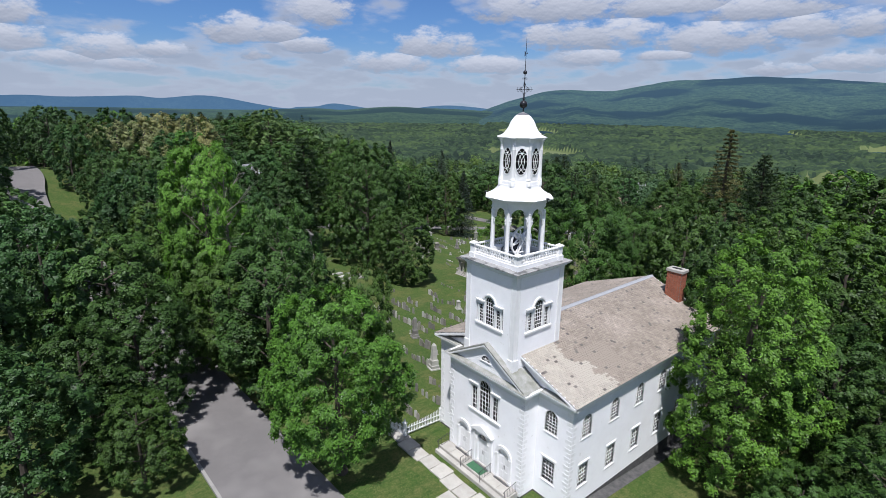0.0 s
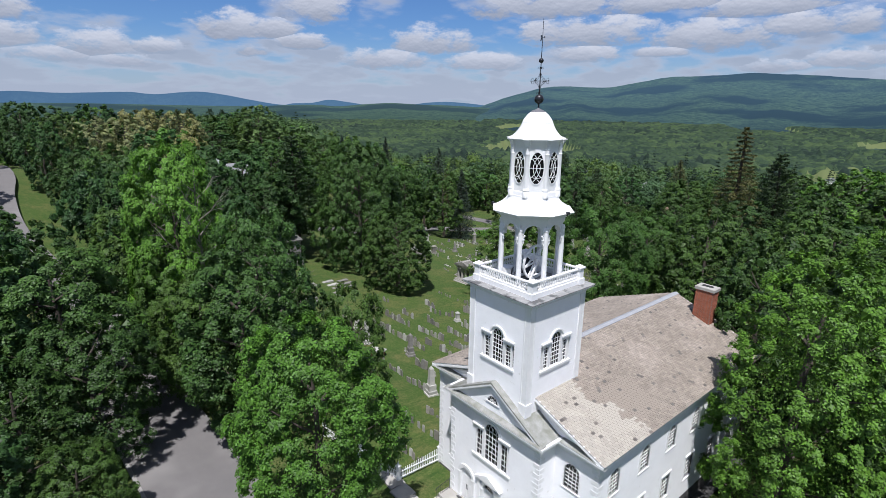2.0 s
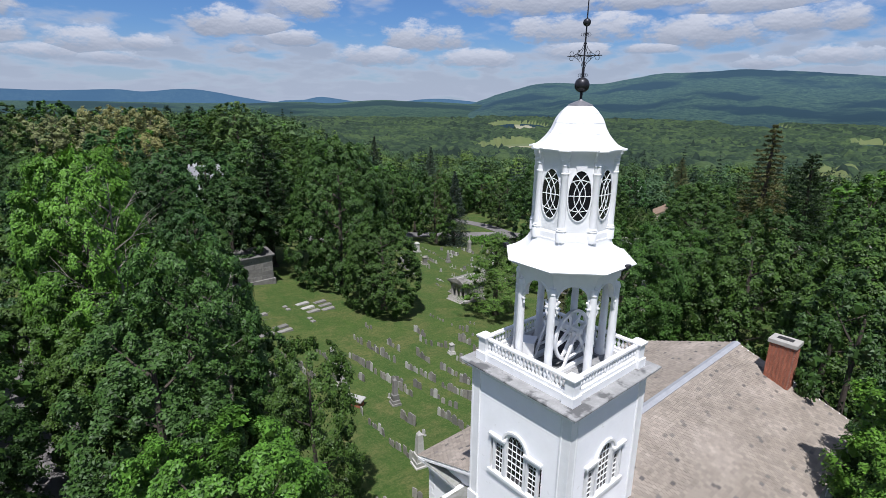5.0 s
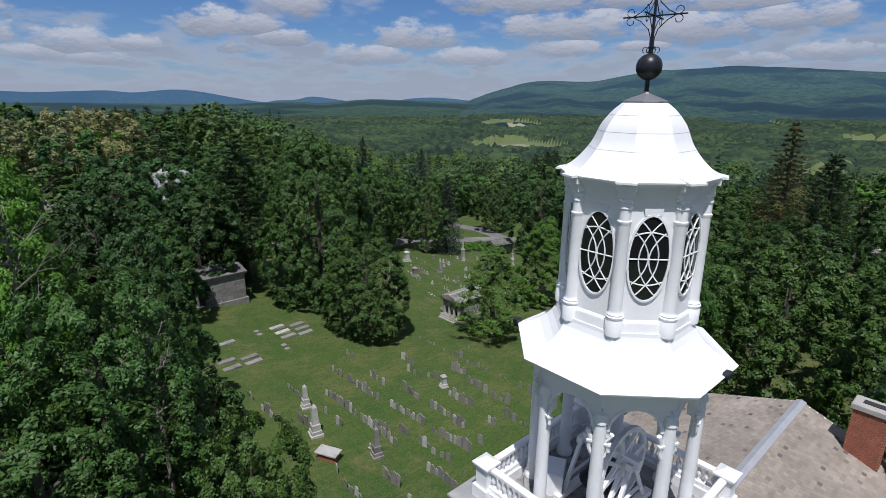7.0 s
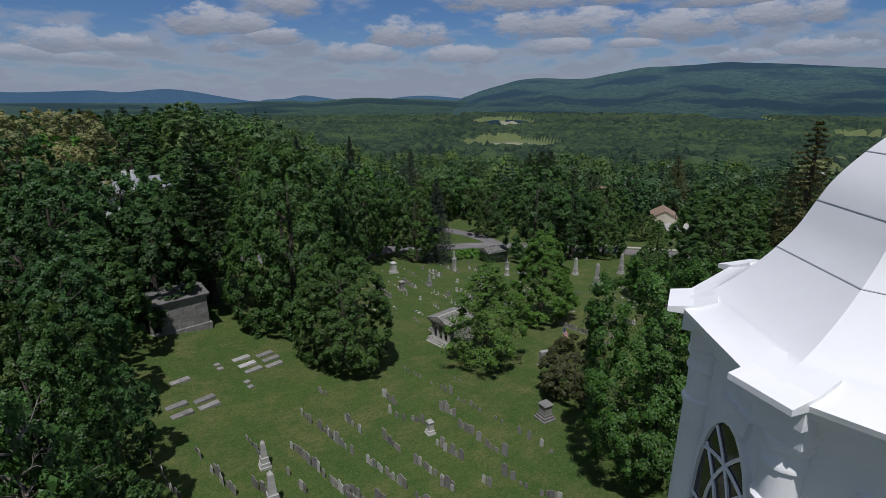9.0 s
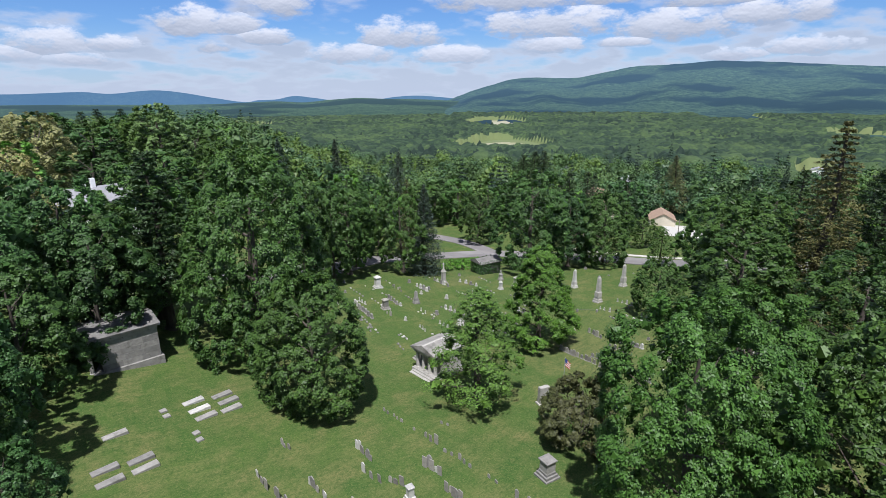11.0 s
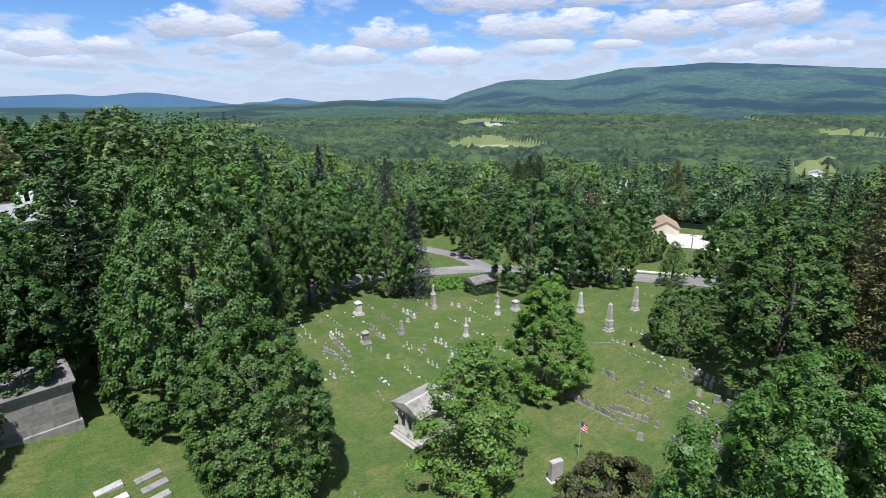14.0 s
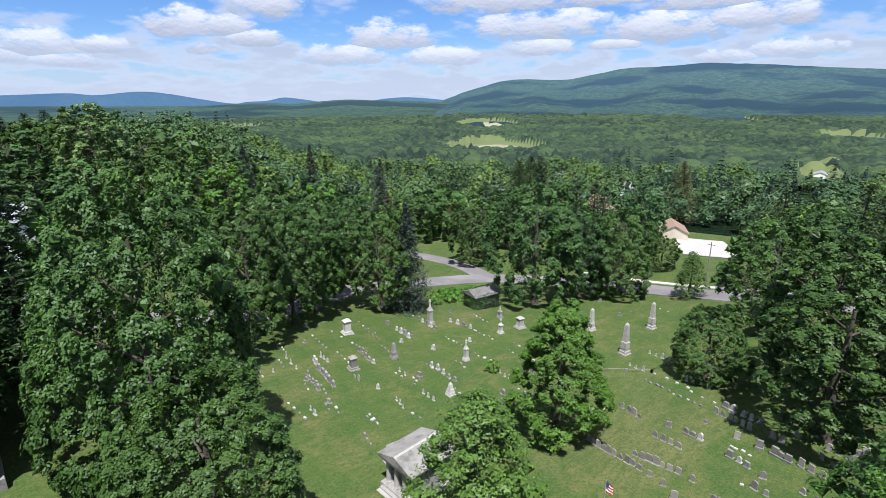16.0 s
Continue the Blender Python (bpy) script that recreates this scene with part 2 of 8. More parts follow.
TANROOF = material("tan_shingle_roof", (0.270, 0.188, 0.128), 0.9, (0.225, 0.158, 0.112), 0.8, 0.4, 12)
CREAM = material("cream_siding", (0.527, 0.476, 0.365), 0.7, (0.468, 0.425, 0.340), 0.8)
GREYROOF = material("grey_shingle_roof", (0.247, 0.247, 0.255), 0.9, (0.188, 0.188, 0.195), 0.8, 0.4, 12)


def leaves(name, a, b, pass_light=0.1, island=0.42, grow=0.81, scale=0.1):
    a, b = (grow * a[0] * 0.94, grow * a[1], grow * a[2] * 0.9), (grow * b[0] * 0.94, grow * b[1], grow * b[2] * 0.9)
    return material(name, a, 0.5, tuple(0.7 * v for v in b), scale, island=island, objrand=0.28, translucent=pass_light, spec=0.25, hue=0.09)


# paler, bluer than the near leaves: distance haze mixed into the colours
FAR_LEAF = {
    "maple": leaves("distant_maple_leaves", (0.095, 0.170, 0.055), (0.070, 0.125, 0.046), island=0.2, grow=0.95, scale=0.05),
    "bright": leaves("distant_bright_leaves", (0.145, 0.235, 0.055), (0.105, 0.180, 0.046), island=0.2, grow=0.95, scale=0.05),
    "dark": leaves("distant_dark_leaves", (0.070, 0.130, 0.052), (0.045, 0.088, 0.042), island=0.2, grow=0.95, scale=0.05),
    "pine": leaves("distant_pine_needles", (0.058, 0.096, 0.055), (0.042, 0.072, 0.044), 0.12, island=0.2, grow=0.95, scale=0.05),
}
LEAF = {
    "maple": leaves("maple_leaves", (0.076, 0.146, 0.03), (0.058, 0.118, 0.026)),
    "bright": leaves("bright_maple_leaves", (0.130, 0.275, 0.034), (0.102, 0.226, 0.03)),
    "dark": leaves("dark_leaves", (0.062, 0.130, 0.034), (0.048, 0.104, 0.030)),
    "tan": leaves("budding_leaves", (0.31, 0.305, 0.14), (0.25, 0.265, 0.115)),
    "light": leaves("light_feathery_leaves", (0.142, 0.275, 0.032), (0.118, 0.232, 0.03)),
    "fresh": leaves("fresh_maple_leaves", (0.112, 0.222, 0.036), (0.09, 0.186, 0.032)),
    "poplar": leaves("pale_poplar_leaves", (0.15, 0.225, 0.075), (0.12, 0.19, 0.062)),
    "young": leaves("young_leaves", (0.108, 0.205, 0.036), (0.086, 0.172, 0.031)),
    "spruce": leaves("spruce_needles", (0.150, 0.155, 0.064), (0.120, 0.124, 0.056), 0.15),
    "pine": leaves("pine_needles", (0.055, 0.091, 0.033), (0.044, 0.077, 0.029), 0.15),
    "shrub": leaves("lilac_leaves", (0.069, 0.088, 0.032), (0.087, 0.085, 0.038)),
    "blue": leaves("blue_spruce_needles", (0.094, 0.125, 0.097), (0.069, 0.095, 0.067), 0.15),
}

# ---- building helpers ----
ORG = {}


class Shape:
    """Collects vertices and faces for one mesh."""

    def __init__(self):
        self.v, self.f = [], []

    def add(self, verts, faces, m=None):
        k = len(self.v)
        self.v += [tuple(m @ Vector(p)) if m is not None else tuple(p) for p in verts]
        self.f += [tuple(i + k for i in f) for f in faces]
        return self

    def box(self, x0, x1, y0, y1, z0, z1, m=None, top=1.0):
        """A box; top scales its upper face."""
        cx, cy, hx, hy = (x0 + x1) / 2, (y0 + y1) / 2, (x1 - x0) / 2, (y1 - y0) / 2
        v = [(cx + s * hx * k, cy + t * hy * k, z) for z, k in ((z0, 1.0), (z1, top)) for s, t in ((-1, -1), (1, -1), (1, 1), (-1, 1))]
        return self.add(v, [(3, 2, 1, 0), (4, 5, 6, 7), (0, 1, 5, 4), (1, 2, 6, 5), (2, 3, 7, 6), (3, 0, 4, 7)], m)

    def slab(self, x0, x1, y0, y1, z0, z1, c=0.02, m=None):
        """A box with its upper edges chamfered."""
        v = []
        for z, d in ((z0, 0), (z1 - c, 0), (z1, c)):
            v += [(x0 + d, y0 + d, z), (x1 - d, y0 + d, z), (x1 - d, y1 - d, z), (x0 + d, y1 - d, z)]
        f = [(3, 2, 1, 0), (8, 9, 10, 11)]
        for k in (0, 4):
            f += [(k + i, k + (i + 1) % 4, k + 4 + (i + 1) % 4, k + 4 + i) for i in range(4)]
        return self.add(v, f, m)

    def lathe(self, profile, n=12, turn=0.0, m=None, caps=True):
        """Turns (radius, z) pairs round z; n=4 or 8 gives squares and octagons by circumradius."""
        v, f = [], []
        for r, z in profile:
            v += [(r * math.cos(turn + 2 * math.pi * i / n), r * math.sin(turn + 2 * math.pi * i / n), z) for i in range(n)]
        for k in range(len(profile) - 1):
            f += [(k * n + i, k * n + (i + 1) % n, (k + 1) * n + (i + 1) % n, (k + 1) * n + i) for i in range(n)]
        if caps:
            f += [tuple(range(n - 1, -1, -1)), tuple((len(profile) - 1) * n + i for i in range(n))]
        return self.add(v, f, m)

    def tube(self, path, r, n=6, r1=None, m=None):
        pts = [Vector(p) for p in path]
        v, f = [], []
        for i, p in enumerate(pts):
            d = (pts[min(i + 1, len(pts) - 1)] - pts[max(i - 1, 0)]).normalized()
            a = d.cross(Vector((0.31, 0.17, 0.93)))
            a = (a if a.length > 0.05 else d.cross(Vector((1, 0, 0)))).normalized()
            b = d.cross(a)
            rr = r if r1 is None else r + (r1 - r) * i / (len(pts) - 1)
            v += [tuple(p + rr * (math.cos(2 * math.pi * k / n) * a + math.sin(2 * math.pi * k / n) * b)) for k in range(n)]
        for i in range(len(pts) - 1):
            f += [(i * n + k, i * n + (k + 1) % n, (i + 1) * n + (k + 1) % n, (i + 1) * n + k) for k in range(n)]
        f += [tuple(range(n - 1, -1, -1)), tuple((len(pts) - 1) * n + k for k in range(n))]
        return self.add(v, f, m)

    def prism(self, outline, y0, y1, m=None):
        """An outline in x, z drawn out from y0 to y1."""
        n = len(outline)
        v = [(x, y0, z) for x, z in outline] + [(x, y1, z) for x, z in outline]
        f = [tuple(range(n)), tuple(range(2 * n - 1, n - 1, -1))] + [((i + 1) % n, i, n + i, n + (i + 1) % n) for i in range(n)]
        return self.add(v, f, m)

    def mesh(self, name, mat, smooth=False):
        me = bpy.data.meshes.new(name)
        me.from_pydata(self.v, [], self.f)
        me.materials.append(mat)
        bm = bmesh.new()
        bm.from_mesh(me)
        bmesh.ops.recalc_face_normals(bm, faces=bm.faces)
        bm.to_mesh(me)
        bm.free()
        if smooth:
            me.shade_smooth()
            me.set_sharp_from_angle(angle=radians(38))
        return me


def thing(name, at, label, category, group="", kind=""):
    """An empty at a thing's base."""
    ob = new(name)
    ob.location = at
    ob.empty_display_size = 0.3
    ORG[ob] = Vector(at)
    return tagged(ob, label, category, group, kind)


def part(name, shape, mat, parent, label="", smooth=False, kind=""):
    """One mesh under a thing or a part; the shape is in world coordinates."""
    o = ORG[parent]
    shape.v = [(x - o.x, y - o.y, z - o.z) for x, y, z in shape.v]
    ob = new(name, shape.mesh(name, mat, smooth))
    ob.parent = parent
    ORG[ob] = o
    return tagged(ob, label, kind=kind)


def solo(name, shape, mat, label, category, kind="", group="", smooth=False):
    """A thing of one mesh, in world coordinates."""
    return tagged(new(name, shape.mesh(name, mat, smooth)), label, category, group, kind)


def piece(name, me, parent, m):
    """A piece on shared mesh data, placed in the world."""
    ob = new(name, me)
    ob.parent = parent
    ob.matrix_basis = Matrix.Translation(-ORG[parent]) @ m
    return ob


def smooth_step(a, b, v):
    u = min(1.0, max(0.0, (v - a) / (b - a)))
    return u * u * (3 - 2 * u)


def ground_z(x, y):
    """The height of the ground: a terrace round the church, the burying ground that falls away behind it, a rise to the left and the valley."""
    r, az = math.hypot(x - 55, y - 60), math.degrees(math.atan2(y - 20, x - 5))
    near = 0.48 - 0.0070 * x - 0.01165 * y + 0.000508 * x * x - 0.00199 * x * y + 0.000766 * y * y
    w = 1 - smooth_step(14, 30, math.hypot(x - 30, y - 24))
    near = near * (1 - w) + w * (0.12 - 0.09 * max(0.0, x - 30))
    side = (1.0 if az > 130 else (smooth_step(50, 70, az) if az > -40 else 0.0)) * (1 - smooth_step(450, 1100, r))
    far = -9 - (1 - side) * 15 * smooth_step(85, 215, r) - 38 * smooth_step(120, 900, r) * (1 - 0.15 * side) + side * 16 * (1 - smooth_step(250, 900, r))
    k = smooth_step(85, 150, r)
    return near * (1 - k) + far * k

# ---- ground, road, distance ----


def ground_material():
    mat = bpy.data.materials.new("mown_grass")
    mat.use_nodes = True
    n, l = mat.node_tree.nodes, mat.node_tree.links
    b = n["Principled BSDF"]
    b.inputs["Roughness"].default_value, b.inputs["Specular IOR Level"].default_value = 0.95, 0.15
    tc = n.new("ShaderNodeTexCoord")

    def noise(s, d=6.0, r=0.6, stretch=None):
        t = n.new("ShaderNodeTexNoise")
        t.inputs["Scale"].default_value, t.inputs["Detail"].default_value, t.inputs["Roughness"].default_value = s, d, r
        if stretch:
            mp = n.new("ShaderNodeMapping")
            mp.inputs["Scale"].default_value = stretch
            l.new(tc.outputs["Object"], mp.inputs[0])
            l.new(mp.outputs[0], t.inputs["Vector"])
        else:
            l.new(tc.outputs["Object"], t.inputs["Vector"])
        return t.outputs["Fac"]

    def ramp(v, a, c, lo=0.0, hi=1.0):
        k = n.new("ShaderNodeMapRange")
        l.new(v, k.inputs[0])
        k.inputs[1].default_value, k.inputs[2].default_value, k.inputs[3].default_value, k.inputs[4].default_value = a, c, lo, hi
        return k.outputs[0]

    def mix(f, a, c):
        k = n.new("ShaderNodeMix")
        k.data_type = "RGBA"
        l.new(f, k.inputs["Factor"])
        for s, v in (("A", a), ("B", c)):
            if isinstance(v, tuple):
                k.inputs[s].default_value = (*v, 1)
            else:
                l.new(v, k.inputs[s])
        return k.outputs["Result"]

    grass = mix(ramp(noise(0.09), 0.35, 0.65), (0.064, 0.108, 0.022), (0.040, 0.084, 0.018))
    grass = mix(ramp(noise(0.3, 5, 0.65), 0.47, 0.66, 0, 0.9), grass, (0.150, 0.138, 0.054))
    grass = mix(ramp(noise(0.12, 3, 0.5, (0.35, 1, 1)), 0.55, 0.66, 0, 0.6), grass, (0.175, 0.150, 0.066))
    grass = mix(ramp(noise(0.9, 5, 0.75, (1, 0.25, 1)), 0.43, 0.66, 0, 0.7), grass, (0.100, 0.118, 0.036))
    grass = mix(ramp(noise(1.6, 5, 0.75, (0.3, 1, 1)), 0.47, 0.62, 0, 0.6), grass, (0.028, 0.066, 0.013))
    grass = mix(ramp(noise(3.2, 5, 0.8), 0.46, 0.62, 0, 0.75), grass, (0.027, 0.064, 0.013))
    grass = mix(ramp(noise(5.5, 4, 0.8), 0.5, 0.63, 0, 0.75), grass, (0.128, 0.136, 0.048))
    grass = mix(ramp(noise(14, 3, 0.7), 0.4, 0.7, 0, 0.5), grass, (0.028, 0.058, 0.013))
    l.new(grass, b.inputs["Base Color"])
    bp = n.new("ShaderNodeBump")
    bp.inputs["Strength"].default_value, bp.inputs["Distance"].default_value = 0.5, 0.05
    l.new(noise(22, 4, 0.7), bp.inputs["Height"])
    l.new(bp.outputs[0], b.inputs["Normal"])
    return mat


def forest_material(name, a, b_, stand_shade, haze, glow, size=0.012):
    """Wooded slopes far off: two greens, dark stands of conifers, broad cloud shade painted in with the same tone,
    crowns as relief, and the blue of the air as a faint glow.
    """
    mat = bpy.data.materials.new(name)
    mat.use_nodes = True
    n, l = mat.node_tree.nodes, mat.node_tree.links
    b = n["Principled BSDF"]
    b.inputs["Roughness"].default_value, b.inputs["Specular IOR Level"].default_value = 1.0, 0.0
    tc = n.new("ShaderNodeTexCoord")

    def noise(s, d=6.0, r=0.6):
        t = n.new("ShaderNodeTexNoise")
        t.inputs["Scale"].default_value, t.inputs["Detail"].default_value, t.inputs["Roughness"].default_value = s, d, r
        l.new(tc.outputs["Object"], t.inputs["Vector"])
        return t.outputs["Fac"]

    def ramp(v, p, q, lo=0.0, hi=1.0):
        k = n.new("ShaderNodeMapRange")
        l.new(v, k.inputs[0])
        k.inputs[1].default_value, k.inputs[2].default_value, k.inputs[3].default_value, k.inputs[4].default_value = p, q, lo, hi
        return k.outputs[0]

    def mix(f, p, q):
        k = n.new("ShaderNodeMix")
        k.data_type = "RGBA"
        l.new(f, k.inputs["Factor"])
        for s, v in (("A", p), ("B", q)):
            if isinstance(v, tuple):
                k.inputs[s].default_value = (*v, 1)
            else:
                l.new(v, k.inputs[s])
        return k.outputs["Result"]

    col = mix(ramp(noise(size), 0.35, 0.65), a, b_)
    col = mix(ramp(noise(size * 4, 5, 0.7), 0.42, 0.62, 0, 0.7), col, stand_shade)
    col = mix(ramp(noise(size * 13, 4, 0.8), 0.44, 0.6, 0, 0.8), col, stand_shade)
    # broad dark patches paint cloud shadow into the slopes' colour
    col = mix(ramp(noise(size * 0.22, 3, 0.5), 0.49, 0.56, 0, 0.95), col, stand_shade)
    l.new(col, b.inputs["Base Color"])
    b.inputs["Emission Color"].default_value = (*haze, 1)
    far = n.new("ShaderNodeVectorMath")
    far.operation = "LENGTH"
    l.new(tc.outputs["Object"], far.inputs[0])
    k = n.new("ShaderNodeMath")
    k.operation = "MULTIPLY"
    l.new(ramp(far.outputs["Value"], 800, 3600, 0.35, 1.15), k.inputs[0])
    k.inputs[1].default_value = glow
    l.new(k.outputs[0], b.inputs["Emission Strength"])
    bp = n.new("ShaderNodeBump")
    bp.inputs["Strength"].default_value, bp.inputs["Distance"].default_value = 1.0, 9.0
    l.new(noise(size * 9, 5, 0.75), bp.inputs["Height"])
    l.new(bp.outputs[0], b.inputs["Normal"])
    return mat


def ground_sheet():
    """One sheet from the church to the valley floor, fine near the walk and coarse far off."""
    rings = [0]
    while rings[-1] < 4550:
        rings.append(rings[-1] + max(2.2, rings[-1] * 0.045))
    n = 140
    v, f = [], []
    for r in rings:
        for k in range(n):
            a = 2 * math.pi * k / n
            x, y = 55 + r * math.cos(a), 60 + r * math.sin(a)
            bumps = 0.10 * noise.noise(Vector((x * 0.13, y * 0.13, 0))) if r > 32 else 0.05 * noise.noise(Vector((x * 0.2, y * 0.2, 0)))
            v.append((x, y, ground_z(x, y) + bumps))
    for i in range(len(rings) - 1):
        f += [(i * n + k, i * n + (k + 1) % n, (i + 1) * n + (k + 1) % n, (i + 1) * n + k) for k in range(n)]
    s = Shape()
    s.v, s.f = v, f
    ob = solo("ground", s, ground_material(), "mown grass with dry patches falling away to a wooded valley", "ground", "structure", smooth=True)
    ob.data.materials.append(forest_material("valley_woods", (0.060, 0.095, 0.03), (0.044, 0.075, 0.028), (0.012, 0.024, 0.014), (0.102, 0.150, 0.204), 0.0, 0.02))
    for p in ob.data.polygons:
        c = p.center
        if math.hypot(c.x - 55, c.y - 60) > 210:
            p.material_index = 1
    return ob


def band(name, line, width, mat, label, category, lift=0.05, thick=0.25, step=2.5):
    """A strip of paving that follows the ground along a line."""
    pts = [Vector((*p, 0)) for p in line]
    fine = []
    for i in range(len(pts) - 1):
        k = max(1, int((pts[i + 1] - pts[i]).length / step))
        p0, p3 = pts[max(i - 1, 0)], pts[min(i + 2, len(pts) - 1)]
        for j in range(k):
            t = j / k
            fine.append(0.5 * (2 * pts[i] + (pts[i + 1] - p0) * t + (2 * p0 - 5 * pts[i] + 4 * pts[i + 1] - p3) * t * t + (3 * pts[i] - p0 - 3 * pts[i + 1] + p3) * t ** 3))
    fine.append(pts[-1])
    s = Shape()
    m = 4
    for i, p in enumerate(fine):
        d = (fine[min(i + 1, len(fine) - 1)] - fine[max(i - 1, 0)]).normalized()
        side = Vector((d.y, -d.x, 0))
        row = []
        for j in range(m + 1):
            q = p + side * width * (j / m - 0.5)
            row.append((q.x, q.y, max(ground_z(q.x, q.y), ground_z(p.x, p.y) - 0.1) + 0.1 + lift))
        s.v += row + [(row[m][0], row[m][1], row[m][2] - thick), (row[0][0], row[0][1], row[0][2] - thick)]
    w = m + 3
    for i in range(len(fine) - 1):
        s.f += [(i * w + j, (i + 1) * w + j, (i + 1) * w + (j + 1) % w, i * w + (j + 1) % w) for j in range(w)]
    return solo(name, s, mat, label, category, "structure"), fine


ground_sheet()
ROAD = [(13.5, -60), (13, 0), (12.2, 25), (11.4, 42), (10, 60), (8.0, 80), (3.8, 97), (1.0, 112), (0.4, 128), (1.0, 145), (-2, 180), (-9, 260)]
band("road", ROAD, 7.2, ASPHALT, "grey asphalt village street under maples", "road")
band("kerb", [(x - 3.75, y) for x, y in ROAD[1:5]], 0.25, KERB, "pale stone kerb along the street", "kerb", lift=0.14)
FAR_ROAD = [(20, 150), (55, 128), (79, 123), (98, 129), (116, 127), (130, 121), (139, 108), (142.5, 95), (143.5, 84), (144, 70), (143, 40), (138, -20)]
band("road", FAR_ROAD, 6.5, ASPHALT, "grey asphalt road curving behind the burying ground", "road")
band("road", [(131, 121), (134, 136), (129, 160), (135, 190)], 5.0, ASPHALT, "side street running off downhill", "road", lift=0.07)
band("pavement", [(148.5, 108), (149, 84), (149, 60), (147, 30)], 1.5, CONCRETE, "pale concrete footway beside the road", "footway")
band("car_park", [(186, 90), (204, 99), (222, 107), (236, 114)], 17, CONCRETE, "pale paved yard beside a cream house", "yard")


def ridge(name, crest, r_foot, r_top, foot, mat, label, rough=8.0, seed=0, power=2.0):
    """A line of hills: crest is (azimuth, elevation) in degrees seen from over the church, with slopes that roll down to the valley."""
    cx, cy, cz = 25, 30, 29
    s = Shape()
    az = [crest[0][0] + (crest[-1][0] - crest[0][0]) * i / 220 for i in range(221)]
    rows = 26
    for a in az:
        k = 0
        while k < len(crest) - 2 and not (min(crest[k][0], crest[k + 1][0]) <= a <= max(crest[k][0], crest[k + 1][0])):
            k += 1
        t = (a - crest[k][0]) / (crest[k + 1][0] - crest[k][0])
        p0, p1, p2, p3 = crest[max(k - 1, 0)][1], crest[k][1], crest[k + 1][1], crest[min(k + 2, len(crest) - 1)][1]
        e = 0.5 * (2 * p1 + (p2 - p0) * t + (2 * p0 - 5 * p1 + 4 * p2 - p3) * t * t + (3 * p1 - p0 - 3 * p2 + p3) * t ** 3)
        top = cz + r_top * math.tan(radians(e))
        for j in range(rows + 3):
            u = j / rows
            r = r_foot + (r_top - r_foot) * u
            h = foot + (top - foot) * (u ** power if u <= 1 else 1 - (u - 1) * 2.5)
            q = Vector((a * 0.22 + 0.4 * u, u * 1.3, seed))
            gully = (noise.noise(q * 1.0) + 0.5 * noise.noise(q * 2.7)) * rough * math.sin(math.pi * min(1, u) ** 1.6) * 1.6 + noise.noise(q * 6 + Vector((0, 0, 5))) * rough * 0.12 * min(1, u * 3)
            s.v.append((cx + r * math.cos(radians(a)), cy + r * math.sin(radians(a)), h + gully))
    w = rows + 3
    for i in range(220):
        s.f += [(i * w + j, (i + 1) * w + j, (i + 1) * w + j + 1, i * w + j + 1) for j in range(w - 1)]
    return solo(name, s, mat, label, "mountain", "structure", smooth=True)


# the base greens lean blue: haze tinted into them, besides the glow
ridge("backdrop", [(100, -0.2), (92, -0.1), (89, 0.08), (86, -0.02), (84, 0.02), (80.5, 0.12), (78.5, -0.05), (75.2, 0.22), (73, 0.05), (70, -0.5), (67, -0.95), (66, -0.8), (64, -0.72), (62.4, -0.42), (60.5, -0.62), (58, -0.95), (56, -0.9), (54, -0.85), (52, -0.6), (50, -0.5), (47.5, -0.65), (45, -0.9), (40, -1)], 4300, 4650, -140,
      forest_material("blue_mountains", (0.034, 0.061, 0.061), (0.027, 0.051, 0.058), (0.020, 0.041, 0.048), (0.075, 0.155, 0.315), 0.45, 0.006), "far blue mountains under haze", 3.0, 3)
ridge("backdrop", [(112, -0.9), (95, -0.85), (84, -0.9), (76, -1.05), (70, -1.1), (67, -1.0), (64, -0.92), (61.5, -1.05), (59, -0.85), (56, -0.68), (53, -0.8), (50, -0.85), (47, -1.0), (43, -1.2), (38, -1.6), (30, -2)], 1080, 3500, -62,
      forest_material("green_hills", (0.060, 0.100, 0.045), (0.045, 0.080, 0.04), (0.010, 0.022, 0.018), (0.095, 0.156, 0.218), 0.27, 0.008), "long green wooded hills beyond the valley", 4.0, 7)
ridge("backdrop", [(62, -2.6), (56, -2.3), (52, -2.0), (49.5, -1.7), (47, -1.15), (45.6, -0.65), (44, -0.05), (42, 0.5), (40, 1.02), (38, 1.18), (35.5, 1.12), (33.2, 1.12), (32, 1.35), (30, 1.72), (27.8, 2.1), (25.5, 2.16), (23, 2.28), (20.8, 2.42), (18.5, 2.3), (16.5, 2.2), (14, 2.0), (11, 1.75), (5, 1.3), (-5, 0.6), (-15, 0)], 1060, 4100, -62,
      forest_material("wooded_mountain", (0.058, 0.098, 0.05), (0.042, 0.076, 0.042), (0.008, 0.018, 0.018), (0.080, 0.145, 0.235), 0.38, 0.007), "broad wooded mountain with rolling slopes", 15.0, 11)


MEADOW = material("hay_meadow", (0.12, 0.14, 0.055), 1.0, (0.09, 0.12, 0.045), 0.02)
BARE = material("bare_gravel_field", (0.30, 0.28, 0.22), 1.0, (0.2, 0.2, 0.1), 0.02)

# ---- church ----
CX, CY = 28.88, 26.3
church = thing("church", (CX + 8, CY, 0.25), "white clapboard meeting house with steeple and slate roof", "church")
XF, XB, YR, YL = 27.66, 49.5, 18.95, 33.65
PX, PH = 26.12, 4.15
EAVE, SLOPE = 9.48, 0.3685


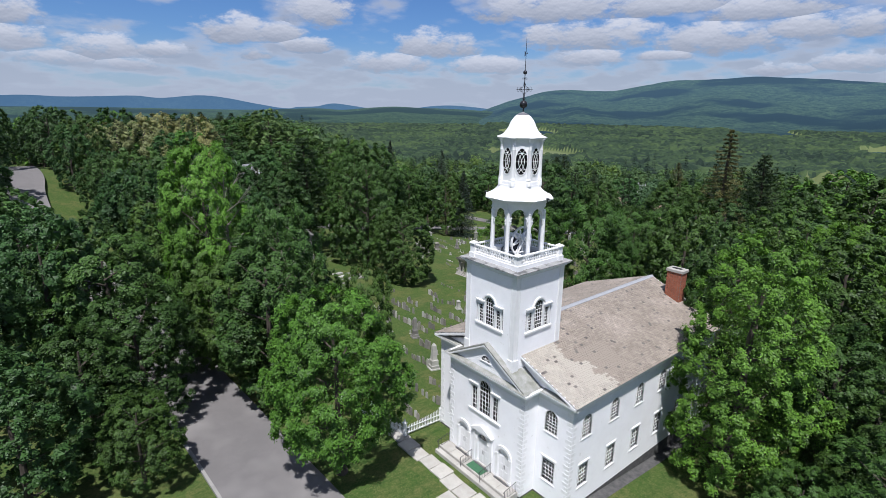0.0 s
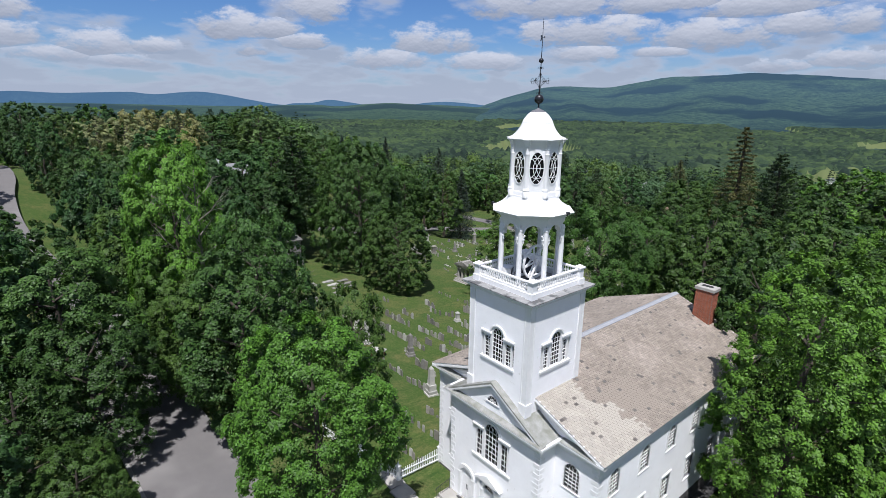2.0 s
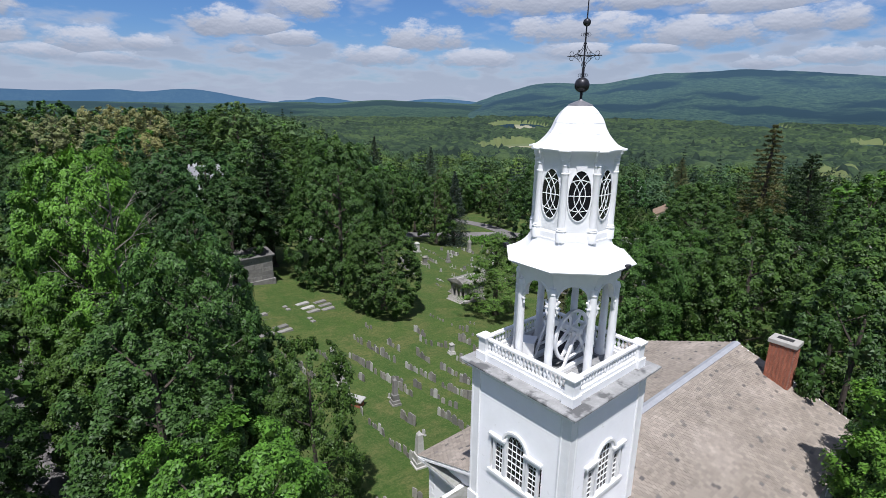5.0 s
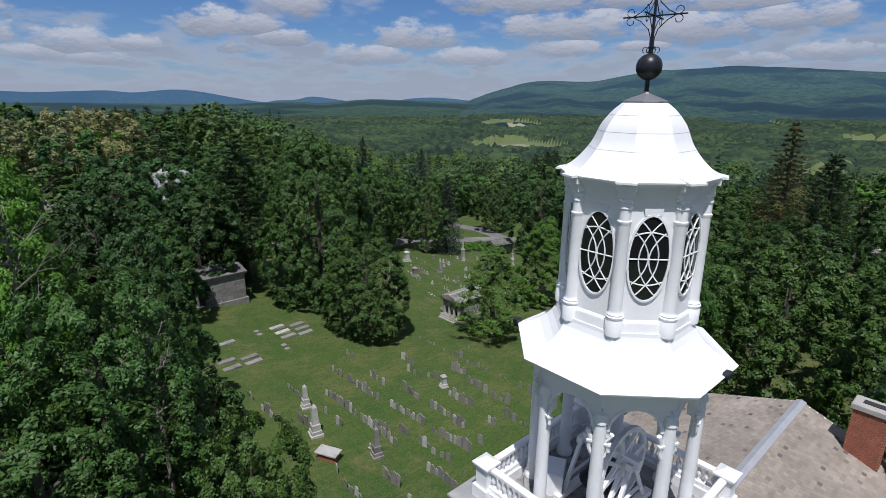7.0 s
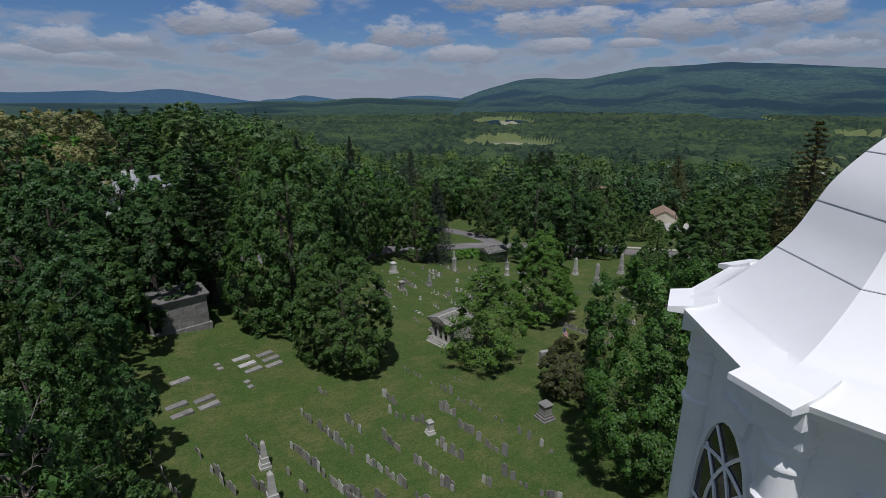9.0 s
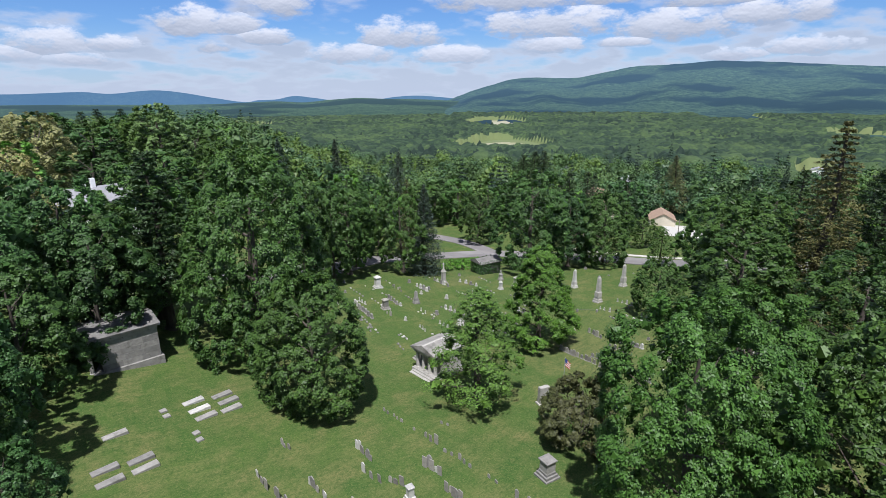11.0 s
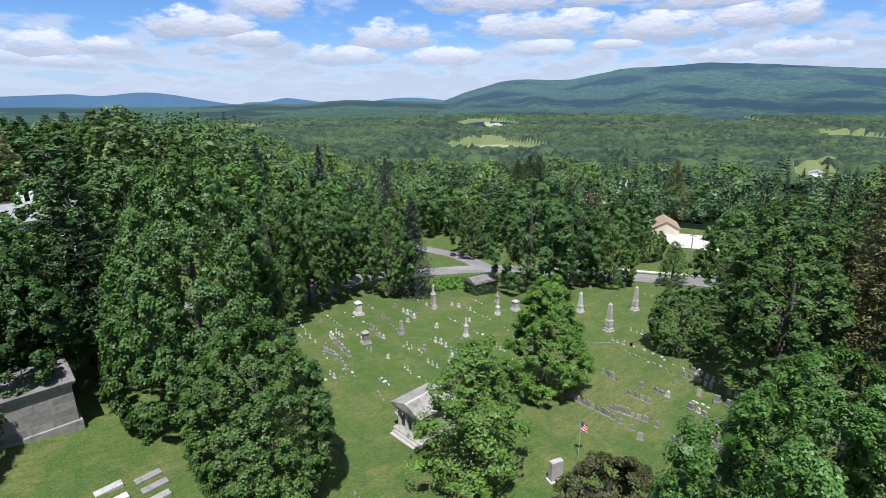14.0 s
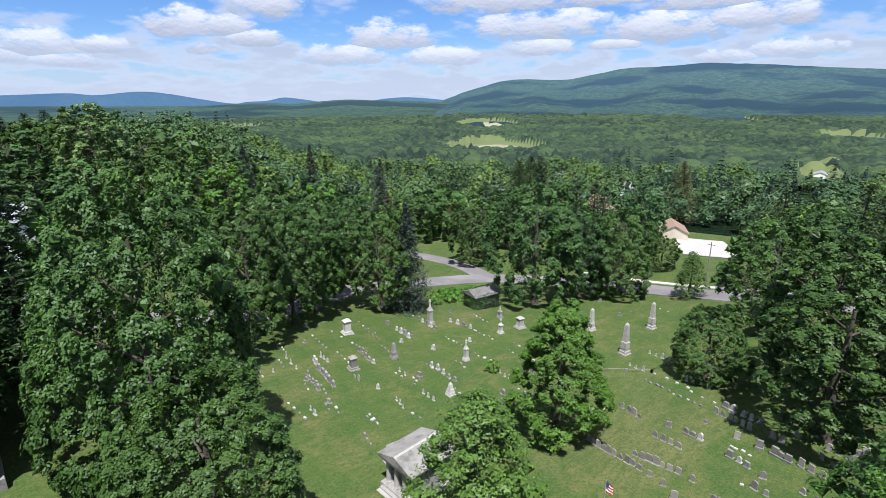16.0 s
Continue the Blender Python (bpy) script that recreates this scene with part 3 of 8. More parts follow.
def face(kind, at):
    """Wall frame: x along the wall, y outward, z up."""
    return {"front": Matrix(((0, -1, 0, at), (-1, 0, 0, 0), (0, 0, 1, 0), (0, 0, 0, 1))), "right": Matrix(((1, 0, 0, 0), (0, -1, 0, at), (0, 0, 1, 0), (0, 0, 0, 1))),
            "left": Matrix(((-1, 0, 0, 0), (0, 1, 0, at), (0, 0, 1, 0), (0, 0, 0, 1))), "back": Matrix(((0, 1, 0, at), (1, 0, 0, 0), (0, 0, 1, 0), (0, 0, 0, 1)))}[kind]


def clap_wall(kind, at, a, b, z0, z1, holes=(), top=None, step=0.18, name="wall"):
    """A clapboarded wall between a and b (in the wall's own x), with openings through it; top(x) cuts the rows under a gable."""
    m = face(kind, at)
    core = Shape()
    xs = sorted({a, b, *[h[0] for h in holes], *[h[1] for h in holes]})
    zs = sorted({z0, z1, *[h[2] for h in holes], *[h[3] for h in holes]})
    for x0, x1 in zip(xs, xs[1:]):
        for q0, q1 in zip(zs, zs[1:]):
            if not any(h[0] <= x0 and x1 <= h[1] and h[2] <= q0 and q1 <= h[3] for h in holes):
                core.box(x0, x1, -0.25, -0.01, q0, q1, m)
    if top:
        core = Shape()
        mid = (a + b) / 2
        core.prism([(a, z0), (b, z0), (b, top(b)), (mid, top(mid)), (a, top(a))], -0.25, -0.01, m)
    wall = part(name, core, WHITE, church)
    rows = Shape()
    z = z0
    while z < z1 - 0.01:
        h = min(step, z1 - z)
        lo, hi = a, b
        if top:
            mid = (a + b) / 2
            while lo < mid and top(lo) < z + h:
                lo += 0.06
            hi = a + b - lo
            if hi - lo < 0.1:
                break
        spans = [(lo, hi)]
        for q in holes:
            if q[2] < z + h * 0.5 < q[3]:
                spans = [t for s0, s1 in spans for t in ((s0, min(s1, q[0])), (max(s0, q[1]), s1)) if t[1] - t[0] > 0.02]
        for s0, s1 in spans:
            rows.add([(s0, 0.0, z), (s1, 0.0, z), (s1, 0.03, z), (s0, 0.03, z), (s1, 0.003, z + h), (s0, 0.003, z + h)], [(0, 1, 2, 3), (3, 2, 4, 5), (0, 3, 5), (1, 4, 2)], m)
        z += step
    part("clapboard", rows, WHITE, wall, kind="stuff")
    return wall


def arc(cx, cz, r, a0, a1, n):
    return [(cx + r * math.cos(radians(a0 + (a1 - a0) * i / n)), cz + r * math.sin(radians(a0 + (a1 - a0) * i / n))) for i in range(n + 1)]


def sash(win, m, cx, z0, w, h, cols, rows, arched, bar=0.022):
    """Glass and muntins of one light, with a fan of interlaced arcs when it is arched (h is then to the springing)."""
    x0, x1, z1 = cx - w / 2, cx + w / 2, z0 + h
    outline = [(x0, z0), (x1, z0)] + (arc(cx, z1, w / 2, 0, 180, 14) if arched else [(x1, z1), (x0, z1)])
    part("glass", Shape().prism(outline, -0.10, -0.092, m), DARK_GLASS, win)
    bars = Shape()
    for i in range(1, cols):
        x = x0 + w * i / cols
        bars.box(x - bar / 2, x + bar / 2, -0.092, -0.06, z0, z1, m)
    for j in range(1, rows):
        z = z0 + h * j / rows
        t = bar * (1.8 if j == rows // 2 else 1)
        bars.box(x0, x1, -0.091, -0.055, z - t / 2, z + t / 2, m)
    if arched:
        bars.box(x0, x1, -0.091, -0.055, z1 - bar / 2, z1 + bar / 2, m)
        for i in range(1, cols):
            for sgn in (1, -1):
                x = x0 + w * i / cols
                R = w * 0.62
                pts = [p for p in arc(x - sgn * R, z1, R, 0 if sgn > 0 else 180, 75 if sgn > 0 else 105, 8) if math.hypot(p[0] - cx, p[1] - z1) < w / 2]
                if len(pts) > 1:
                    bars.tube([tuple((p[0], -0.075, p[1])) for p in pts], bar * 0.5, 4, m=m)
    part("glazing_bar", bars, TRIM, win)


def casing(m, cx, z0, w, h, arched, t=0.1, cap=False, sill=0.13, deep=0.045):
    """The frame round a light: posts, head or arch, sill and drip cap."""
    x0, x1, z1 = cx - w / 2, cx + w / 2, z0 + h
    s = Shape()
    s.box(x0 - t, x0, -0.12, deep, z0, z1, m)
    s.box(x1, x1 + t, -0.12, deep, z0, z1, m)
    if arched:
        o, i = arc(cx, z1, w / 2 + t, 0, 180, 16), arc(cx, z1, w / 2, 0, 180, 16)
        for k in range(16):
            s.prism([o[k], o[k + 1], i[k + 1], i[k]], -0.12, deep, m)
        # fills the corners of the opening behind the arch
        for sg in (1, -1):
            q = arc(cx, z1, w / 2, 90, 90 - sg * 90, 10)
            for k in range(10):
                s.prism([q[k], q[k + 1], (q[k + 1][0], z1 + w / 2 + 0.02), (q[k][0], z1 + w / 2 + 0.02)], -0.11, 0.012, m)
    else:
        s.box(x0 - t, x1 + t, -0.12, deep, z1, z1 + t, m)
        if cap:
            s.box(x0 - t - 0.05, x1 + t + 0.05, -0.05, deep + 0.05, z1 + t, z1 + t + 0.06, m)
            s.box(x0 - t - 0.02, x1 + t + 0.02, -0.05, deep + 0.02, z1 + t + 0.06, z1 + t + 0.12, m)
    return s, (x0 - t - 0.05, x1 + t + 0.05, z0 - sill, z0)


def window(kind, at, cx, z0, w, h, arched=False, cols=4, rows=6, cap=True):
    m = face(kind, at)
    s, sl = casing(m, cx, z0, w, h, arched, cap=cap)
    win = part("window", s, TRIM, church, "white multi-pane sash window" if not arched else "white sash window with a round head")
    part("window_sill", Shape().slab(sl[0], sl[1], -0.1, 0.085, sl[2] + 0.06, sl[3], 0.02, m), TRIM, win)
    sash(win, m, cx, z0, w, h, cols, rows, arched)
    return win


def palladian(kind, at, cx, z0, wc, ws, hs, hc, gap=0.2, cols=(4, 2), rows=(6, 5), cap="bracket"):
    """A three-part window: an arched middle light between two narrow ones, under entablature pieces."""
    m = face(kind, at)
    s, _ = casing(m, cx, z0, wc, hc, True, t=0.14)
    for sg in (-1, 1):
        c = cx + sg * (wc / 2 + gap + ws / 2)
        s2, _ = casing(m, c, z0, ws, hs, False, t=0.1)
        s.v, s.f = s.v + s2.v, s.f + [tuple(i + len(s.v) for i in f) for f in s2.f]
        e0, e1 = (c - ws / 2 - 0.22, c + ws / 2 + 0.1) if sg < 0 else (c - ws / 2 - 0.1, c + ws / 2 + 0.22)
        s.box(e0, e1, -0.02, 0.1, z0 + hs + 0.1, z0 + hs + 0.26, m)
        s.box(e0 - 0.07, e1 + 0.07, -0.02, 0.17, z0 + hs + 0.26, z0 + hs + 0.36, m)
    # moulded hood over the arch
    o, i = arc(cx, z0 + hc, wc / 2 + 0.24, 0, 180, 16), arc(cx, z0 + hc, wc / 2 + 0.14, 0, 180, 16)
    for k in range(16):
        s.prism([o[k], o[k + 1], i[k + 1], i[k]], -0.02, 0.12, m)
    win = part("window", s, TRIM, church, "white three-part window with an arched middle light")
    W = wc / 2 + gap + ws + 0.35
    part("window_sill", Shape().slab(cx - W, cx + W, -0.05, 0.12, z0 - 0.16, z0, 0.02, m).box(cx - W + 0.1, cx + W - 0.1, -0.02, 0.07, z0 - 0.34, z0 - 0.16, m), TRIM, win)
    sash(win, m, cx, z0, wc, hc, cols[0], rows[0], True)
    for sg in (-1, 1):
        sash(win, m, cx + sg * (wc / 2 + gap + ws / 2), z0, ws, hs, cols[1], rows[1], False)
    return win


def hole(cx, z0, w, h, arched=False):
    return (cx - w / 2, cx + w / 2, z0, z0 + h + (w / 2 if arched else 0))


# foundation and steps
fs = Shape().box(XF - 0.02, XB + 0.02, YR - 0.02, YL + 0.02, -2.2, 0.3).box(PX - 0.02, XF, CY - PH - 0.02, CY + PH + 0.02, -0.8, 0.3)
part("foundation", fs, FIELDSTONE, church, "dark rough stone foundation")
SIDE = [29.4 + 3.55 * i for i in range(6)]
WL, WU = (1.85, 1.12, 1.95), (6.1, 1.12, 1.3)
side_holes = [hole(x, WL[0], WL[1], WL[2]) for x in SIDE] + [hole(x, WU[0], WU[1], WU[2], True) for x in SIDE]
clap_wall("right", YR, XF, XB, 0.3, 9.1, side_holes)
clap_wall("left", YL, -XB, -XF, 0.3, 9.1, [(-q[1], -q[0], q[2], q[3]) for q in side_holes])
for x in SIDE:
    window("right", YR, x, WL[0], WL[1], WL[2], False, 4, 6)
    window("right", YR, x, WU[0], WU[1], WU[2], True, 4, 5)
    window("left", YL, -x, WL[0], WL[1], WL[2], False, 4, 6)
    window("left", YL, -x, WU[0], WU[1], WU[2], True, 4, 5)
FY = [(YR + CY - PH) / 2 + 0.25, (YL + CY + PH) / 2 - 0.25]
front_holes = [hole(-y, WL[0], WL[1], WL[2]) for y in FY] + [hole(-y, WU[0], WU[1], WU[2], True) for y in FY]
clap_wall("front", XF, -YL, -YR, 0.3, 9.1, front_holes)
for y in FY:
    window("front", XF, -y, WL[0], WL[1], WL[2], False, 4, 6)
    window("front", XF, -y, WU[0], WU[1], WU[2], True, 4, 5)
clap_wall("back", XB, YR, YL, 0.3, 12.0, top=lambda u: 9.1 + SLOPE * (7.3 - abs(u - CY)))
clap_wall("front", XF, -YL + 0.3, -YR - 0.3, 9.5, 12.1, top=lambda u: 9.2 + SLOPE * (7.0 - abs(u + CY)))
# pavilion
DOORS = [(CY + 2.35, False), (CY, True), (CY - 2.35, False)]
FLOOR = 0.72
pav_holes = [(-CY - 1.6, -CY + 1.6, 5.45, 7.6), (-CY - 0.68, -CY + 0.68, 7.6, 8.48)] + [(-y - 0.62, -y + 0.62, 0.65, FLOOR + 2.75) for y, _ in DOORS]
clap_wall("front", PX, -CY - PH, -CY + PH, 0.3, 9.1, pav_holes)
clap_wall("right", CY - PH, PX, XF, 0.3, 9.1)
clap_wall("left", CY + PH, -XF, -PX, 0.3, 9.1)
palladian("front", PX, -CY, 5.45, 1.3, 0.58, 2.1, 2.35, 0.24)
PAP, PEZ, PEX = 11.83, 9.4, 25.8
clap_wall("front", PX, -CY - PH, -CY + PH, 9.45, 11.7, top=lambda u: 9.25 + 0.55 * (PH - abs(u + CY)))


def quoins(x, y, sx, sy, z0, z1, name="quoin"):
    """Corner blocks that turn the corner, long and short by turns."""
    n = int((z1 - z0) / 0.36)
    hi = (z1 - z0) / n
    for i in range(n):
        a, b = (0.46, 0.26) if i % 2 else (0.26, 0.46)
        z = z0 + i * hi
        s = Shape()
        s.add(*chamfered(min(x - sx * 0.05, x + sx * a), max(x - sx * 0.05, x + sx * a), min(y - sy * 0.05, y + sy * b), max(y - sy * 0.05, y + sy * b), z + 0.02, z + hi - 0.02))
        part(name, s, TRIM, church)


def chamfered(x0, x1, y0, y1, z0, z1, c=0.025):
    s = Shape()
    v = []
    for z, d in ((z0, c), (z0 + c, 0), (z1 - c, 0), (z1, c)):
        v += [(x0 + d, y0 + d, z), (x1 - d, y0 + d, z), (x1 - d, y1 - d, z), (x0 + d, y1 - d, z)]
    f = [(3, 2, 1, 0), (12, 13, 14, 15)]
    for k in (0, 4, 8):
        f += [(k + i, k + (i + 1) % 4, k + 4 + (i + 1) % 4, k + 4 + i) for i in range(4)]
    return v, f


quoins(XF, YR, 1, 1, 0.3, 8.6)
quoins(XF, YL, 1, -1, 0.3, 8.6)
quoins(XB, YR, -1, 1, 0.3, 8.6)
quoins(PX, CY - PH, 1, 1, 0.3, 8.6)
quoins(PX, CY + PH, 1, -1, 0.3, 8.6)

# added near-black boxes: the unlit rooms behind the windows, put into their colour
part("interior", Shape().box(XF + 0.45, XB - 0.45, YR + 0.45, YL - 0.45, 0.7, 9.0).box(PX + 0.45, XF + 0.4, CY - PH + 0.45, CY + PH - 0.45, 0.7, 9.0), DARK, church, "near-black boxes painted as unlit rooms")
part("interior", Shape().box(CX - 2.2, CX + 2.2, CY - 2.2, CY + 2.2, 12.6, 17.0), DARK, church, "near-black box painted as an unlit tower room")

# cornices
c = Shape()
for y, sg in ((YR, -1), (YL, 1)):
    y0, y1 = sorted((y, y + sg * 0.08))
    c.box(XF - 0.08, XB, y0, y1, 8.6, 9.12)
    for k, (d, z0, z1) in enumerate(((0.2, 9.0, 9.12), (0.34, 9.12, 9.24), (0.5, 9.24, 9.42))):
        y0, y1 = sorted((y, y + sg * d))
        c.box(XF - d, XB + 0.3, y0, y1, z0, z1)
for d, z0, z1 in ((0.2, 9.0, 9.12), (0.34, 9.12, 9.24), (0.48, 9.24, 9.40)):
    c.box(XF - d, XF, YR - 0.02, CY - PH - d, z0, z1)
    c.box(XF - d, XF, CY + PH + d, YL + 0.02, z0, z1)
    c.box(PX - d, XF, CY - PH - d, CY + PH + d, z0, z1)
c.box(PX - 0.06, XF, CY - PH - 0.06, CY + PH + 0.06, 8.6, 9.0)
c.box(XF - 0.06, XF, YR - 0.02, CY - PH - 0.06, 8.6, 9.0)
c.box(XF - 0.06, XF, CY + PH + 0.06, YL + 0.02, 8.6, 9.0)
part("cornice", c, TRIM, church, "white moulded cornice")
# tin weathering on top of the level cornices
t = Shape()
for y0, y1 in ((YR - 0.35, CY - PH - 0.55), (CY + PH + 0.55, YL + 0.35)):
    t.prism([(XF - 0.5, 9.405), (XF - 0.01, 9.405), (XF - 0.01, 9.53)], y0, y1)
t.prism([(PX - 0.5, 9.405), (PX - 0.012, 9.405), (PX - 0.012, 9.53)], CY - PH - 0.4, CY + PH + 0.4)
part("weathering", t, MOSSROOF, church, "stained tin weathering on the cornice")


def roof_plane(x0, x1, half, apex, slope, sg, thick=0.14):
    s = Shape()
    e = apex - slope * half
    y0, y1 = CY, CY + sg * half
    v = [(x0, y0, apex), (x1, y0, apex), (x1, y1, e), (x0, y1, e)]
    v += [(a, b, h - thick) for a, b, h in v]
    s.add(v, [(0, 1, 2, 3), (7, 6, 5, 4), (0, 4, 5, 1), (1, 5, 6, 2), (2, 6, 7, 3), (3, 7, 4, 0)])
    return s


HALF, APEX, RX0, RX1 = 7.87, 12.38, 27.18, 49.98
part("roof", roof_plane(RX0 + 0.02, RX1, HALF, APEX, SLOPE, -1), TRIM, church, "roof boarding with white raking eave")
part("roof", roof_plane(RX0 + 0.02, RX1, HALF, APEX, SLOPE, 1), TRIM, church, "roof boarding with white raking eave")
PW = 4.43
pv = Shape()
for sg in (-1, 1):
    q = roof_plane(PEX, 31.0, PW, PAP, (PAP - PEZ) / PW, sg, 0.13)
    pv.add(q.v, q.f)
pav_roof = part("pavilion_roof", pv, MOSSROOF, church, "small mossy grey gable roof over the entrance")
rk = Shape()
for sg in (-1, 1):
    for x, hw, ap, sl in ((PEX, PW, PAP, (PAP - PEZ) / PW), (RX0, HALF, APEX, SLOPE)):
        for d, dz in ((0.0, 0.10), (0.14, 0.22)):
            y0, y1 = CY, CY + sg * (hw - 0.02)
            za, ze = ap - 0.02 - dz, ap - sl * hw - 0.02 - dz
            w = 0.4 - d * 1.2
            v = [(x + d, y0, za), (x + d + w, y0, za), (x + d + w, y1, ze), (x + d, y1, ze)]
            v += [(p, q, r - 0.13) for p, q, r in v]
            rk.add(v, [(0, 1, 2, 3), (7, 6, 5, 4), (0, 4, 5, 1), (1, 5, 6, 2), (2, 6, 7, 3), (3, 7, 4, 0)])
part("raking_cornice", rk, TRIM, church)
part("ridge_cap", Shape().prism([(-0.26, -0.075), (0, 0.035), (0.26, -0.075), (0.26, -0.115), (0, -0.005), (-0.26, -0.115)], 0, RX1 - 31.45, Matrix(((0, 1, 0, 31.5), (1, 0, 0, CY), (0, 0, 1, APEX + 0.05), (0, 0, 0, 1)))), RIDGE, church, "pale metal ridge cap")

# lunette in the pavilion gable
mlun = face("front", PX)
ls = Shape()
o, i = arc(-CY, 10.2, 0.54, 0, 180, 14), arc(-CY, 10.2, 0.47, 0, 180, 14)
for k in range(14):
    ls.prism([o[k], o[k + 1], i[k + 1], i[k]], 0, 0.08, mlun)
ls.box(-CY - 0.62, -CY + 0.62, 0, 0.1, 10.12, 10.2, mlun)
lun = part("window", ls, TRIM, church, "half-round fan window in the gable")
# black pane: the dark behind the fan window is painted on it
part("glass", Shape().prism([(-CY - 0.47, 10.2), (-CY + 0.47, 10.2)] + i[1:-1], 0.026, 0.034, mlun), IRON, lun)
lb = Shape()
for a in (36, 72, 108, 144):
    lb.tube([(-CY, 0.04, 10.2), (-CY + 0.47 * math.cos(radians(a)), 0.04, 10.2 + 0.47 * math.sin(radians(a)))], 0.015, 4, m=mlun)
lb.tube([(p[0], 0.04, p[1]) for p in arc(-CY, 10.2, 0.25, 0, 180, 10)], 0.015, 4, m=mlun)
part("glazing_bar", lb, TRIM, lun)


def entrance(y, middle):
    """A panelled double door in an arched surround; the middle one stands under a small pediment."""
    m = face("front", PX)
    x, w, h = -y, 1.2, 2.15
    s = Shape()
    for sg in (-1, 1):
        a, b = sorted((x + sg * w / 2, x + sg * (w / 2 + 0.26)))
        s.box(a, b, -0.1, 0.12, FLOOR, FLOOR + h, m)
        s.box(a - 0.03, b + 0.03, -0.1, 0.15, FLOOR, FLOOR + 0.25, m)
        s.box(a - 0.03, b + 0.03, -0.1, 0.16, FLOOR + h, FLOOR + h + 0.12, m)
    o, i = arc(x, FLOOR + h + 0.1, w / 2 + 0.26, 0, 180, 16), arc(x, FLOOR + h + 0.1, w / 2, 0, 180, 16)
    for k in range(16):
        s.prism([o[k], o[k + 1], i[k + 1], i[k]], -0.1, 0.13, m)
    for sg in (1, -1):
        q = arc(x, FLOOR + h + 0.1, w / 2, 90, 90 - sg * 90, 10)
        for k in range(10):
            s.prism([q[k], q[k + 1], (q[k + 1][0], FLOOR + 2.78), (q[k][0], FLOOR + 2.78)], -0.09, 0.02, m)
    if middle:
        zt = FLOOR + h + 0.86
        s.box(x - 1.12, x + 1.12, -0.02, 0.2, zt, zt + 0.14, m)
        s.prism([(x - 1.25, zt + 0.14), (x + 1.25, zt + 0.14), (x, zt + 0.78)], -0.02, 0.34, m)
        for sg in (-1, 1):
            s.box(x + sg * 0.98 - 0.14, x + sg * 0.98 + 0.14, -0.02, 0.17, FLOOR, zt, m)
    door = part("door", s, TRIM, church, "white arched entrance surround" if not middle else "white entrance under a small pediment")
    for sg in (-1, 1):
        a, b = sorted((x + sg * 0.01, x + sg * w / 2))
        leaf = Shape().box(a, b, -0.16, -0.1, FLOOR, FLOOR + h + 0.05, m)
        for z0, z1 in ((0.15, 0.75), (0.9, 1.35), (1.5, 2.05)):
            leaf.slab(a + 0.09, b - 0.09, -0.1, -0.08, FLOOR + z0, FLOOR + z1, 0.015, m)
        lf = part("door_leaf", leaf, DOORPAINT, door)
        part("handle", Shape().tube([(x + sg * 0.07, -0.05, FLOOR + 0.95), (x + sg * 0.07, -0.05, FLOOR + 1.35)], 0.018, 6, m=m), IRON, lf, "black iron pull")
    if middle:
        part("fanlight", Shape().prism([(x - 0.6, FLOOR + h + 0.1), (x + 0.6, FLOOR + h + 0.1)] + arc(x, FLOOR + h + 0.1, 0.6, 0, 180, 12)[1:-1], -0.12, -0.11, m), GLASS, door)
    else:
        part("fan_panel", Shape().prism([(x - 0.6, FLOOR + h + 0.1), (x + 0.6, FLOOR + h + 0.1)] + arc(x, FLOOR + h + 0.1, 0.6, 0, 180, 12)[1:-1], -0.14, -0.1, m), DOORPAINT, door, "blind white fan panel")


for y, mid in DOORS:
    entrance(y, mid)

# tower
TW = 5.17
TX, TY = CX - TW / 2, CY - TW / 2


UPRIGHT = Matrix(((1, 0, 0, 0), (0, 0, 1, 0), (0, -1, 0, 0), (0, 0, 0, 1)))


